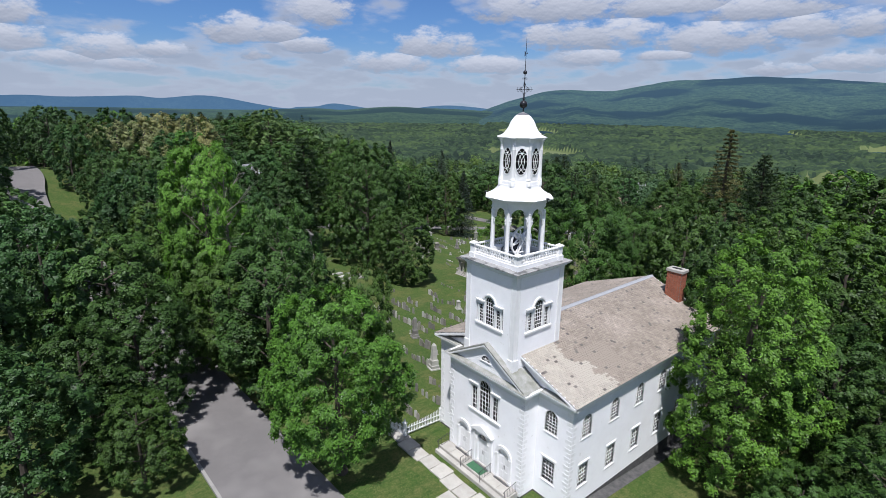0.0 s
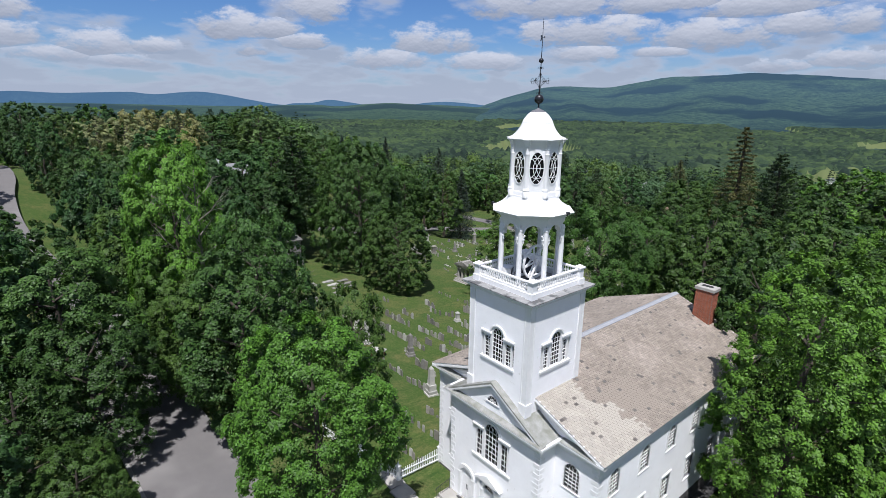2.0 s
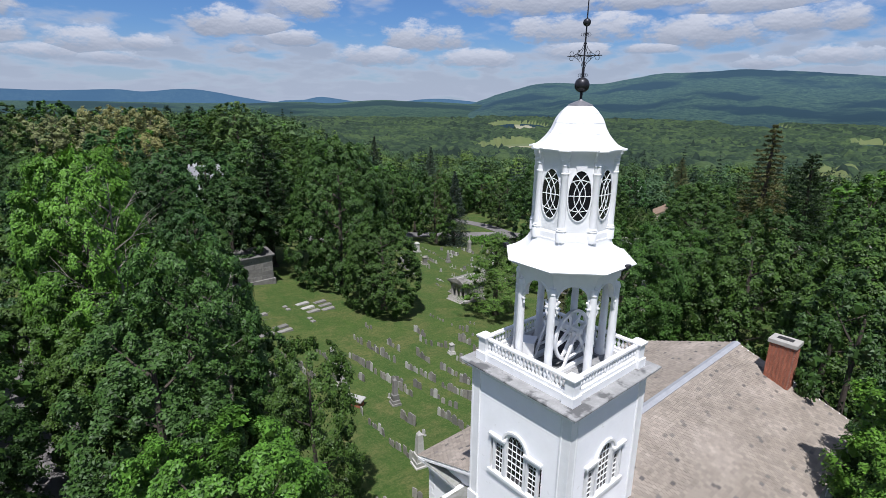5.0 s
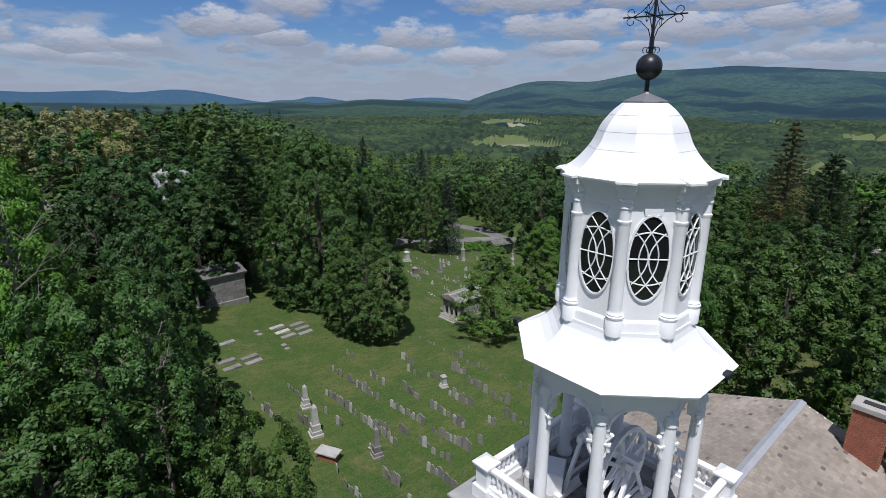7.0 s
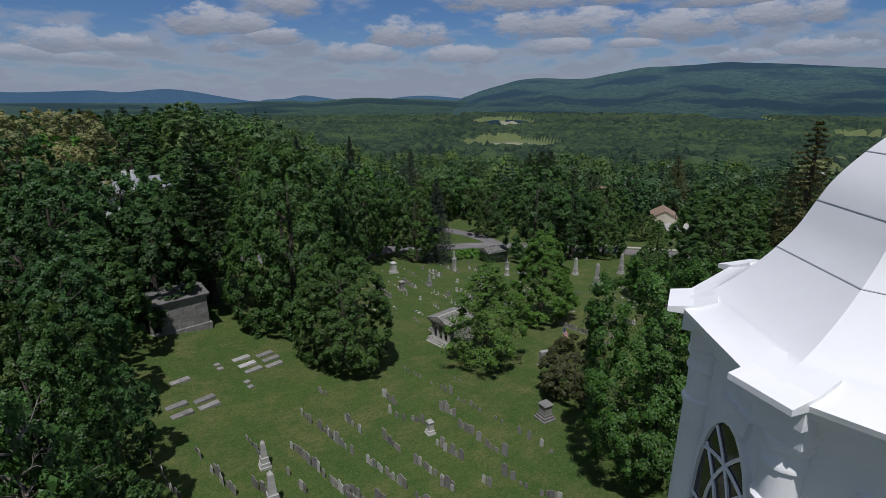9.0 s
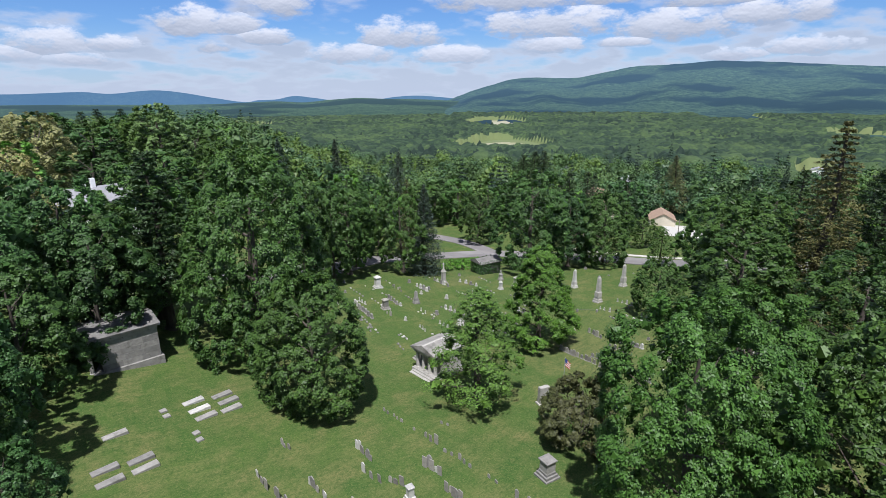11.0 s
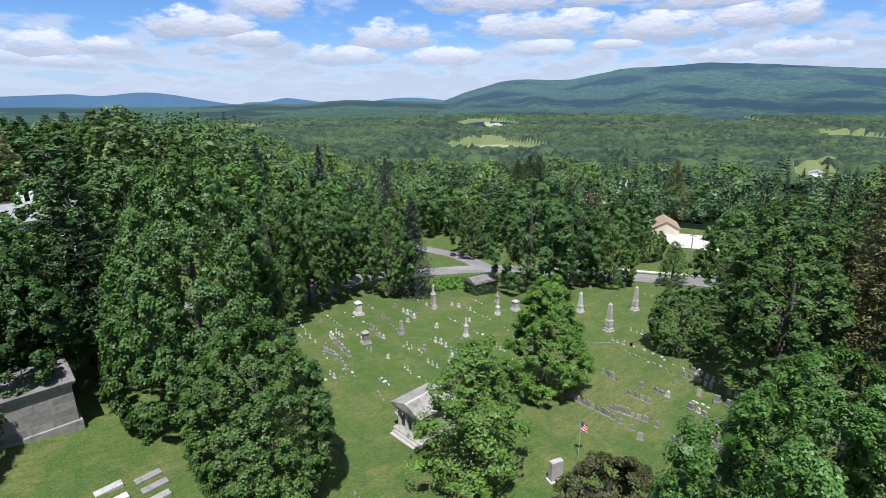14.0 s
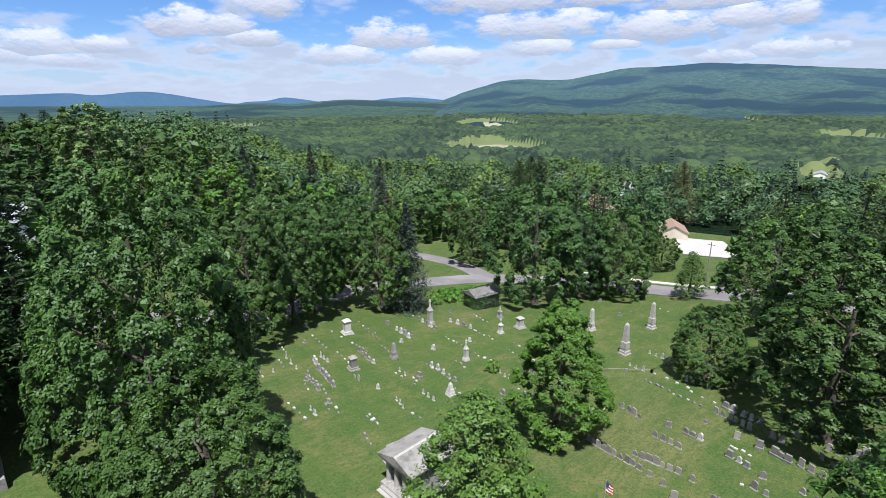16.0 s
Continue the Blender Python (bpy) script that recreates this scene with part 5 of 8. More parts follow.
def conifer_crown(rng, h, r, low, tiers, per, droop=0.25, power=0.85, least=4):
    cs, ns, ends = [], [], []
    for i in range(tiers):
        t = i / tiers
        z = low + (h - low) * t
        R = r * (1 - t) ** power * rng.uniform(0.75, 1.1)
        limbs = max(4, int(11 * (1 - t) + 3))
        for k in range(limbs):
            ang = 2 * math.pi * (k + rng.uniform(-0.3, 0.3)) / limbs + i * 0.7
            m = max(least, int(per * (0.3 + R / r) / limbs))
            s = rng.uniform(0.08, 1, m) ** 0.7
            reach = R * rng.uniform(0.7, 1.1)
            w = rng.normal(size=m) * reach * 0.13 * (1.2 - s * 0.6)
            x = s * reach * math.cos(ang) - w * math.sin(ang)
            y = s * reach * math.sin(ang) + w * math.cos(ang)
            zz = z - droop * reach * s + rng.normal(size=m) * 0.1 + 0.1 * reach * s ** 3
            cs.append(np.stack([x, y, zz], 1))
            ns.append(np.stack([x * 0.12 / max(R, 0.2), y * 0.12 / max(R, 0.2), np.full(m, 0.8)], 1) + rng.normal(size=(m, 3)) * 0.5)
    return np.concatenate(cs), np.concatenate(ns), ends, []


SIZE = {}


def make_tree(name, kind, h, r, low, label, seed, blobs=46, per=230, leaf=0.36, form="broad", at=(0, -400, 0), trunk=None, group="", **kw):
    rng = np.random.default_rng(seed)
    if form == "broad":
        c, nn, ends, inner = broad_crown(rng, h, r, low, blobs, per, leaf, **kw)
    else:
        c, nn, ends, inner = conifer_crown(rng, h, r, low, blobs, per, **kw)
    wide, tall = r / np.percentile(np.hypot(c[:, 0], c[:, 1]), 98.5), (h - low) / (np.max(c[:, 2]) - low)
    c = c * np.array([wide, wide, 1.0])
    c[:, 2] = low + (c[:, 2] - low) * tall
    inner = [(np.array([p[0] * wide, p[1] * wide, low + (p[2] - low) * tall]), q * min(wide, tall)) for p, q in inner]
    ends = [e * np.array([wide * 0.9, wide * 0.9, 0.95]) for e in ends]
    ob = thing(name, at, label, "shrub" if "shrub" in name or "bush" in name else "tree", group)
    inner = inner[:: {"young": 9, "tan": 3, "lime": 2}.get(kind, 1)]
    crown = new("crown", leaf_mesh("crown", c, nn, leaf, LEAF[kind], rng, 0.62 if form == "broad" else 0.34, inner))
    crown.parent = ob
    s = Shape()
    tr = trunk or 0.022 * h + 0.06
    path = [(0, 0, -0.5), (tr * 0.1, 0, 0.12 * h), (tr * 0.5, tr * 0.3, 0.35 * h), (-tr * 0.3, tr * 0.4, 0.62 * h), (0, 0, (0.82 if form == "broad" else 0.97) * h)]
    s.lathe([(tr * 1.7, -0.5), (tr * 1.45, 0.05), (tr * 1.08, 0.5)], 9, caps=False)
    s.tube(path, tr, 8, tr * 0.22)
    for i, e in enumerate(ends[:: max(1, len(ends) // 10)]):
        z0 = max(low * 0.75, min(0.7 * h, e[2] - 0.55 * math.hypot(e[0], e[1])))
        s.tube([(0, 0, z0), (e[0] * 0.45, e[1] * 0.45, z0 + (e[2] - z0) * 0.4), tuple(e)], tr * 0.3, 5, tr * 0.05)
    t = new("trunk", s.mesh("trunk", BARK, True))
    t.parent = ob
    ORG[crown] = ORG[t] = ORG[ob]
    SIZE[ob] = (h, r)
    return ob


PROTO = {
    "maple_a": make_tree("maple_tree", "bright", 15, 6.2, 2.9, "bright green broad maple beside the street", 1, 200, 260, 0.16, spread=0.18, hull=0.72, subs=5, tuft=0.64),
    "maple_e": make_tree("maple_tree", "fresh", 15, 6.2, 0.8, "fresh green maple at the edge of the lawn", 41, 200, 260, 0.155, spread=0.18, hull=0.74, subs=5, tuft=0.64),
    "maple_n": make_tree("maple_tree", "maple", 15, 6.0, 1.2, "dense green maple with clumped leaves", 21, 140, 165, 0.195, spread=0.2, hull=0.72, subs=4, tuft=0.64),
    "maple_m": make_tree("maple_tree", "maple", 17, 5.6, 1.6, "tall leafy maple with uneven clumps", 22, 140, 165, 0.195, spread=0.2, hull=0.68, subs=4, tuft=0.64),
    "maple_b": make_tree("maple_tree", "maple", 15, 6.0, 1.4, "dense green maple with a rounded crown", 2, 120, 100, 0.245, spread=0.21, hull=0.8, subs=4),
    "maple_c": make_tree("maple_tree", "maple", 17, 5.6, 1.6, "tall green maple with uneven crown", 3, 120, 100, 0.245, spread=0.21, hull=0.8, subs=4),
    "dark_a": make_tree("maple_tree", "dark", 16, 6.4, 1.4, "dark green thick-leaved maple", 4, 130, 100, 0.24, spread=0.205, hull=0.8, subs=4),
    "dark_b": make_tree("maple_tree", "maple", 13, 5.8, 0.3, "dark round maple with leaves almost to the grass", 5, 300, 140, 0.165, spread=0.145, hull=0.86, subs=4, tuft=0.7),
    "light": make_tree("locust_tree", "light", 18, 5.2, 0.7, "light green feathery tree beside the church", 6, 190, 220, 0.15, spread=0.18, droop=0.05, hull=0.68, core=0.25, subs=4, tuft=0.64),
    "young": make_tree("young_tree", "young", 12, 3.6, 0.7, "airy light green young tree on the lawn", 7, 150, 70, 0.16, point=0.3, spread=0.24, hull=0.3, core=0.2),
    "lime": make_tree("young_tree", "light", 13, 4.2, 0.4, "bright green cone-shaped tree on the lawn", 8, 130, 170, 0.17, point=0.3, spread=0.22, hull=0.62, tuft=0.7),
    "tan": make_tree("budding_tree", "tan", 18, 6.5, 3.0, "pale budding tree with thin yellowish leaves", 9, 70, 136, 0.334, spread=0.25, hull=0.6, core=0.08),
    "poplar": make_tree("poplar_tree", "poplar", 22, 6.0, 2.0, "tall pale green tree above the woods", 51, 130, 110, 0.27, spread=0.18, hull=0.62, subs=4),
    "spruce": make_tree("spruce_tree", "spruce", 25, 4.6, 2.0, "tall dark spruce with drooping limbs", 10, 34, 560, 0.34, form="cone", droop=0.3, power=0.7),
    "pine": make_tree("pine_tree", "pine", 21, 5.0, 4.0, "green pine tree with layered boughs", 11, 26, 525, 0.418, form="cone", droop=-0.05, power=0.55),
    "blue": make_tree("spruce_tree", "blue", 14, 3.2, 0.6, "blue-grey spruce beside the far road", 12, 34, 297, 0.342, form="cone"),
    "shrub": make_tree("lilac_shrub", "shrub", 4.6, 3.4, 0.1, "brownish green lilac shrub on the lawn", 13, 80, 227, 0.129, spread=0.22, hull=0.7),
    "bush": make_tree("garden_bush", "bright", 2.2, 1.6, 0.1, "low bright green garden bush", 14, 20, 157, 0.137),
    "mid_a": make_tree("maple_tree", "maple", 15, 5.8, 0.5, "green broadleaf tree in the woods", 15, 56, 52, 0.517, spread=0.28, hull=0.8, subs=4),
    "mid_b": make_tree("maple_tree", "dark", 16, 5.6, 0.5, "dark green broadleaf tree in the woods", 16, 56, 52, 0.517, spread=0.28, hull=0.8, subs=4),
    "mid_c": make_tree("maple_tree", "bright", 14, 5.4, 0.5, "bright green broadleaf tree in the woods", 17, 56, 52, 0.517, spread=0.28, hull=0.8, subs=4),
    "mid_p": make_tree("pine_tree", "pine", 19, 4.4, 2.0, "pine among the broadleaf woods", 18, 22, 192, 0.547, form="cone", droop=0.05, power=0.7),
}
PLACED = []
PLAN = {}


def plant(kind, x, y, h, r, turn=None):
    """Notes a tree of that kind with its foot on the ground, its height and its crown's radius."""
    h0, r0 = SIZE[PROTO[kind]]
    turn = random.uniform(0, 360) if turn is None else turn
    PLACED.append((x, y, r))
    lean = Euler((radians(random.uniform(-2, 2)), radians(random.uniform(-2, 2)), radians(turn)))
    PLAN.setdefault(kind, []).append(Matrix.LocRotScale((x, y, ground_z(x, y) - 0.05), lean, (r / r0, r / r0, h / h0)))


random.seed(5)
for row in [
    # round the church and the street
    ("maple_a", 16.9, 33.4, 16.2, 5.7), ("light", 41.7, 13.6, 21.5, 6.0), ("maple_c", 53, 20, 20, 5), ("maple_n", 50, 6, 13, 5.5), ("maple_m", 37, 2, 11, 5.0),
    ("maple_n", 44, 3.5, 11, 5), ("maple_c", 60, 12, 18, 6), ("maple_b", 66, 24, 17, 6), ("maple_a", 71, 14, 17, 6.5), ("maple_c", 79, 24, 17, 6),
    ("maple_n", 6.0, 50, 12.5, 5.2), ("maple_m", 1.4, 47, 11, 4.6), ("maple_n", 3.8, 40.5, 8, 3.2), ("dark_a", -3, 42, 12, 5), ("dark_a", 0.5, 59, 17.5, 5.6), ("dark_a", -6, 53, 15, 5.5),
    ("maple_a", 16.6, 64, 24.4, 6.2), ("maple_n", 20, 52, 20, 5.4), ("maple_m", 17.0, 47, 17.5, 6.0), ("maple_n", 24.8, 42.5, 14.6, 3.7), ("dark_a", 26.0, 53, 11.5, 3.8),
    ("maple_n", 4.8, 57, 16, 6.6), ("maple_n", 16.0, 55, 13, 5.4), ("dark_a", 3.5, 65, 16, 6.0), ("maple_n", 14.8, 60, 14, 4.4), ("maple_c", 13.0, 70, 17, 5.4), ("dark_a", 11.8, 82, 18, 6), ("dark_a", 15.5, 93, 17, 5), ("dark_b", 24, 61, 17, 5), ("maple_n", 24, 76.5, 12.8, 5.2), ("dark_a", 28.5, 70, 9, 3.4), ("dark_a", 17, 84, 20, 6), ("dark_a", 26, 90, 17, 6),
    ("dark_a", -1, 72, 15, 5.5), ("dark_a", -6.5, 88, 15, 6), ("maple_b", -2.5, 151, 14.5, 4.6), ("dark_a", -5.0, 123, 15, 6.2), ("dark_a", 9.5, 136, 14, 4.6), ("maple_b", 13, 142, 15, 6), ("dark_a", 7.5, 158, 15, 6), ("dark_a", 15, 125, 12, 5), ("maple_c", 13.5, 205, 16, 8.5), ("tan", 19.5, 160, 13.5, 6.2), ("dark_a", 15, 130, 11, 5.5), ("dark_a", 13, 119, 12, 4.5), ("dark_a", -2.2, 95.5, 10.6, 5.8), ("dark_a", -7.5, 160, 16, 6), ("dark_a", 6.5, 176, 15, 6.5), ("dark_a", -9, 185, 17, 7), ("dark_a", 14.5, 111, 12, 4.6), ("maple_b", 152, 101, 15, 6.5), ("maple_b", 160, 94, 8, 4.2), ("maple_c", 168, 110, 13, 5), ("maple_b", 150, 74, 9, 4), ("dark_a", -5.5, 112, 15, 5.5), ("maple_c", 17, 104, 18, 6), ("dark_a", 17, 74, 20, 5),
    ("maple_n", 33, -2.5, 8.5, 4.4), ("maple_m", 47.5, 9, 13, 4.6), ("maple_n", 36.5, 7.0, 7.2, 3.4), ("maple_m", 53, 13.5, 15, 5), ("maple_m", 57, 3, 14, 6), ("maple_n", 41, -3, 11, 5), ("maple_n", 30, -8, 9, 4.6),
    # burying ground
    ("dark_b", 53.8, 77.3, 14.4, 7.0), ("dark_b", 53.6, 90.3, 25.0, 9.2), ("maple_b", 59.5, 105, 25, 7.2), ("pine", 47.5, 104, 23.5, 7.0), ("dark_a", 39, 99, 16.8, 6.8), ("dark_a", 38.5, 106, 20, 7.5), ("dark_a", 30, 99, 19, 7.5), ("dark_a", 31.5, 91, 14, 5.5), ("dark_a", 27.6, 80.8, 16, 4.8), ("maple_b", 41.5, 104, 17, 5.6), ("maple_c", 47.5, 108, 22, 7),
    ("young", 67.6, 66.6, 13.6, 5.6), ("lime", 85.6, 71.9, 14.8, 5.4), ("shrub", 69.4, 54.8, 6.6, 4.6), ("maple_e", 62, 42.4, 19, 6.6), ("maple_e", 75, 43.2, 16.5, 6.6),
    ("maple_m", 83, 38, 18, 6), ("maple_b", 70, 33, 18, 6.4), ("dark_b", 107.8, 65.4, 9.4, 4.6), ("maple_b", 111, 54.6, 18.5, 8.2), ("maple_b", 129, 65, 17.2, 7.5), ("dark_a", 142, 62, 16, 7.5), ("dark_a", 129, 50, 17, 6.5),
    ("spruce", 112.5, 46.5, 28, 6.4), ("pine", 121, 42, 22, 6), ("maple_c", 97, 39, 16, 6.5), ("dark_a", 104, 30, 16, 6),
    # along the far road
    ("dark_a", 122, 101.5, 23.5, 9.6), ("dark_a", 131, 97.5, 18, 6.5), ("dark_b", 137, 92, 17.5, 7.4), ("maple_b", 97.5, 117, 19, 6.8), ("blue", 100.5, 113.5, 19.5, 4.6), ("maple_c", 85.5, 119.6, 18.5, 6), ("maple_b", 80, 116.5, 18, 5.5),
    ("young", 141, 80.5, 9, 3.4), ("maple_b", 137, 132, 15.4, 6.2), ("maple_c", 90, 124, 19, 5.5), ("dark_a", 103, 133.5, 19, 6.5), ("spruce", 115, 136, 19, 4.2), ("maple_b", 72, 113, 20, 6.5),
    ("bush", 111, 112.5, 2.6, 2.0), ("bush", 107.5, 113.6, 2.4, 1.8), ("bush", 101, 78, 3.4, 1.5), ("bush", 92, 86, 1.6, 1.2),
    # up the rise
    ("tan", 46, 226, 17.5, 8), ("poplar", 69.5, 177, 23.5, 8.0), ("maple_c", 80, 172, 18, 7), ("pine", 75.6, 281, 17.6, 5), ("pine", 81, 270, 17.4, 5), ("pine", 69.4, 277, 16.7, 5), ("pine", 88, 276, 17, 5.5), ("pine", 63, 283, 16.5, 5), ("blue", 131, 198, 27, 5), ("blue", 108, 193, 20.5, 4.5), ("blue", 131, 162, 24.5, 5.5), ("pine", 243.5, 188.5, 26, 7), ("pine", 236, 196, 24, 6.5), ("pine", 250, 200, 25, 7), ("spruce", 268.8, 133.8, 26, 7.5), ("tan", 44, 170, 18.5, 8), ("tan", 35, 182, 17, 8), ("spruce", 47, 184, 18, 4.5), ("tan", 28, 160, 15, 7), ("maple_c", 69, 184, 20, 9.5), ("maple_b", 62, 195, 16, 8), ("tan", 36, 138, 17, 7),
]:
    plant(*row)


def in_clearing(x, y, r):
    """True on open ground: the burying ground, roads, yards and the church."""
    if 20 < x < 52 and 14 < y < 40:
        return True
    for poly in OPEN:
        inside = False
        for i in range(len(poly)):
            (ax, ay), (bx, by) = poly[i], poly[i - 1]
            if (ay > y) != (by > y) and x < (bx - ax) * (y - ay) / (by - ay) + ax:
                inside = not inside
        if inside:
            return True
    for line, w in ((ROAD, 5.5), (FAR_ROAD, 5.5), ([(131, 121), (134, 136), (129, 160), (135, 190)], 4.5)):
        for (ax, ay), (bx, by) in zip(line, line[1:]):
            t = max(0, min(1, ((x - ax) * (bx - ax) + (y - ay) * (by - ay)) / ((bx - ax) ** 2 + (by - ay) ** 2)))
            if math.hypot(x - ax - t * (bx - ax), y - ay - t * (by - ay)) < w + r * 0.35:
                return True
    return False


OPEN = [
    [(27, 36), (22, 60), (30, 68), (29, 96), (44, 99), (60, 98), (76, 118), (110, 122), (128, 112), (137, 92), (139, 70), (118, 60), (90, 48), (60, 34), (52, 10), (27, 10)],
    [(-2, -40), (30, -40), (36, 20), (14, 36), (-1, 36)],
    [(146, 66), (205, 86), (252, 104), (256, 134), (222, 126), (190, 110), (146, 92)],
    [(176, 112), (205, 118), (242, 136), (248, 164), (226, 160), (176, 126)],
    [(300, 172), (338, 176), (345, 198), (300, 200)],
    [(128, 124), (150, 130), (152, 152), (126, 150)],
    [(40, 128), (54, 128), (60, 160), (40, 162)],
]


def woods():
    """Trees set apart from one another in the near woods."""
    rng = random.Random(21)
    kinds = ["mid_a"] * 5 + ["mid_b"] * 4 + ["mid_c"] * 3 + ["mid_p"] * 2
    tries = 0
    count = 0
    while count < 140 and tries < 6000:
        tries += 1
        az, d = rng.uniform(-8, 102), math.sqrt(rng.uniform(45 ** 2, 235 ** 2))
        x, y = 5 + d * math.cos(radians(az)), 10 + d * math.sin(radians(az))
        r = rng.uniform(5.2, 8.2)
        if in_clearing(x, y, r) or any(math.hypot(x - a, y - b) < 0.62 * (r + c) for a, b, c in PLACED):
            continue
        kind = rng.choice(kinds)
        if az > 62 and kind == "mid_p":
            kind = "mid_b"
        along = max(0, min(1, (x * 45 + y * 47) / (45 ** 2 + 47 ** 2)))
        if math.hypot(x - 45 * along, y - 47 * along) < 72:
            kind = {"mid_a": "maple_b", "mid_b": "dark_a", "mid_c": "maple_c", "mid_p": "pine"}[kind]
        tall = min(rng.uniform(13, 18) + (3 if kind == "mid_p" else 0), 30.0 - 0.012 * d - ground_z(x, y))
        if tall < 6:
            continue
        plant(kind, x, y, tall, r * (0.75 if kind == "mid_p" else 1), rng.uniform(0, 360))
        count += 1


woods()
random.seed(8)
for kind, spots in PLAN.items():
    for m in spots[:-1]:
        copy_thing(PROTO[kind], m)
    PROTO[kind].matrix_basis = spots[-1]


def far_crown(rng, n, h, r, low):
    """A crown seen from far off: leaf sprays on the skins of a few round lobes, with the shade between them left open."""
    lobes = []
    for i in range(9):
        a, t = i * 2.4 + rng.uniform(-0.5, 0.5), rng.uniform(0.2, 0.8)
        k = r * 0.62 * math.sqrt(max(0.1, 1 - ((t - 0.35) / 0.62) ** 2)) * rng.uniform(0.75, 1.1)
        lobes.append((np.array([k * math.cos(a), k * math.sin(a), low + (h - low) * t]), r * rng.uniform(0.34, 0.52)))
    lobes.append((np.array([0, 0, h - 0.45 * r]), 0.45 * r))
    cs, ns = [], []
    for c, q in lobes:
        d = rng.normal(size=(n // len(lobes), 3)) + np.array([0, 0, 0.5])
        d /= np.linalg.norm(d, axis=1, keepdims=True)
        cs.append(c + d * q * rng.uniform(0.85, 1.05, (len(d), 1)))
        ns.append(d * 0.65 + np.array([0, 0, 0.4]) + rng.normal(size=d.shape) * 0.22)
    return np.concatenate(cs), np.concatenate(ns), [(c, 0.5 * q) for c, q in lobes]


def far_woods():
    """The woods of the valley: crowns set apart, in one mesh for each kind, finer near the burying ground and coarser
    in the distance.
    """
    rng = np.random.default_rng(33)
    g = random.Random(101)
    names = {"maple": "green broadleaf woods filling the valley", "bright": "bright green broadleaf woods in the valley", "dark": "dark green woods in the valley", "pine": "pines among the valley woods"}
    for leaves_each, size, d0, d1, gap in ((320, 0.84, 215, 470, 11.0),):
        broad = [far_crown(rng, leaves_each, g.uniform(11, 14), g.uniform(5.0, 6.4), 1.0) for _ in range(9)]
        cone = [conifer_crown(rng, 18, 3.8, 0.6, 14, 40, least=1)[:2] + ([],) for _ in range(3)]
        C, N, T = {k: [] for k in names}, {k: [] for k in names}, {k: [] for k in names}
        rows = int((d1 - d0) / gap)
        for ring in range(rows):
            d_ = d0 + gap * ring
            count = int(d_ * radians(112) / gap)
            for i in range(count):
                az, d = -9 + 112 * (i + 0.5 * (ring % 2) + g.uniform(-0.42, 0.42)) / count, d_ + gap * g.uniform(-0.45, 0.45)
                x, y = 5 + d * math.cos(radians(az)), 10 + d * math.sin(radians(az))
                if in_clearing(x, y, 4) or noise.noise(Vector((x * 0.009, y * 0.009, 9.0))) > 0.42:
                    continue
                patch = noise.noise(Vector((x * 0.011, y * 0.011, 2.0)))
                pick = patch + g.uniform(-0.5, 0.5)
                kind = "pine" if noise.noise(Vector((x * 0.014, y * 0.014, 5.0))) + g.uniform(-0.22, 0.22) > 0.33 else ("bright" if pick > 0.3 else ("dark" if pick < -0.16 else "maple"))
                c, nn, inner = g.choice(cone if kind == "pine" else broad)
                s = g.uniform(0.62, 1.28) * gap / 9.5
                tall = g.uniform(0.8, 1.2)
                top = (19 if kind == "pine" else 14) * s * tall
                foot = np.array([x, y, ground_z(x, y)])
                limit = 27 - 0.016 * d - foot[2]
                if limit < 6:
                    continue
                tall *= min(1.0, limit / top)
                a = g.uniform(0, 6.28)
                rot = np.array([[math.cos(a), -math.sin(a), 0], [math.sin(a), math.cos(a), 0], [0, 0, 1]])
                C[kind].append(c @ rot.T * s * np.array([1, 1, tall]) + foot)
                N[kind].append(nn @ rot.T)
                T[kind] += [((rot @ p) * s * np.array([1, 1, tall]) + foot, q * s * min(1, tall)) for p, q in inner]
        for kind in names:
            if C[kind]:
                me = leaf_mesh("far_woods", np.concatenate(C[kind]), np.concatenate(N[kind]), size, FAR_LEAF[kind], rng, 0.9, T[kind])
                tagged(new("far_woods", me), names[kind], "woods", kind="stuff")


far_woods()


FARMS = [(560, 140), (690, 158)]


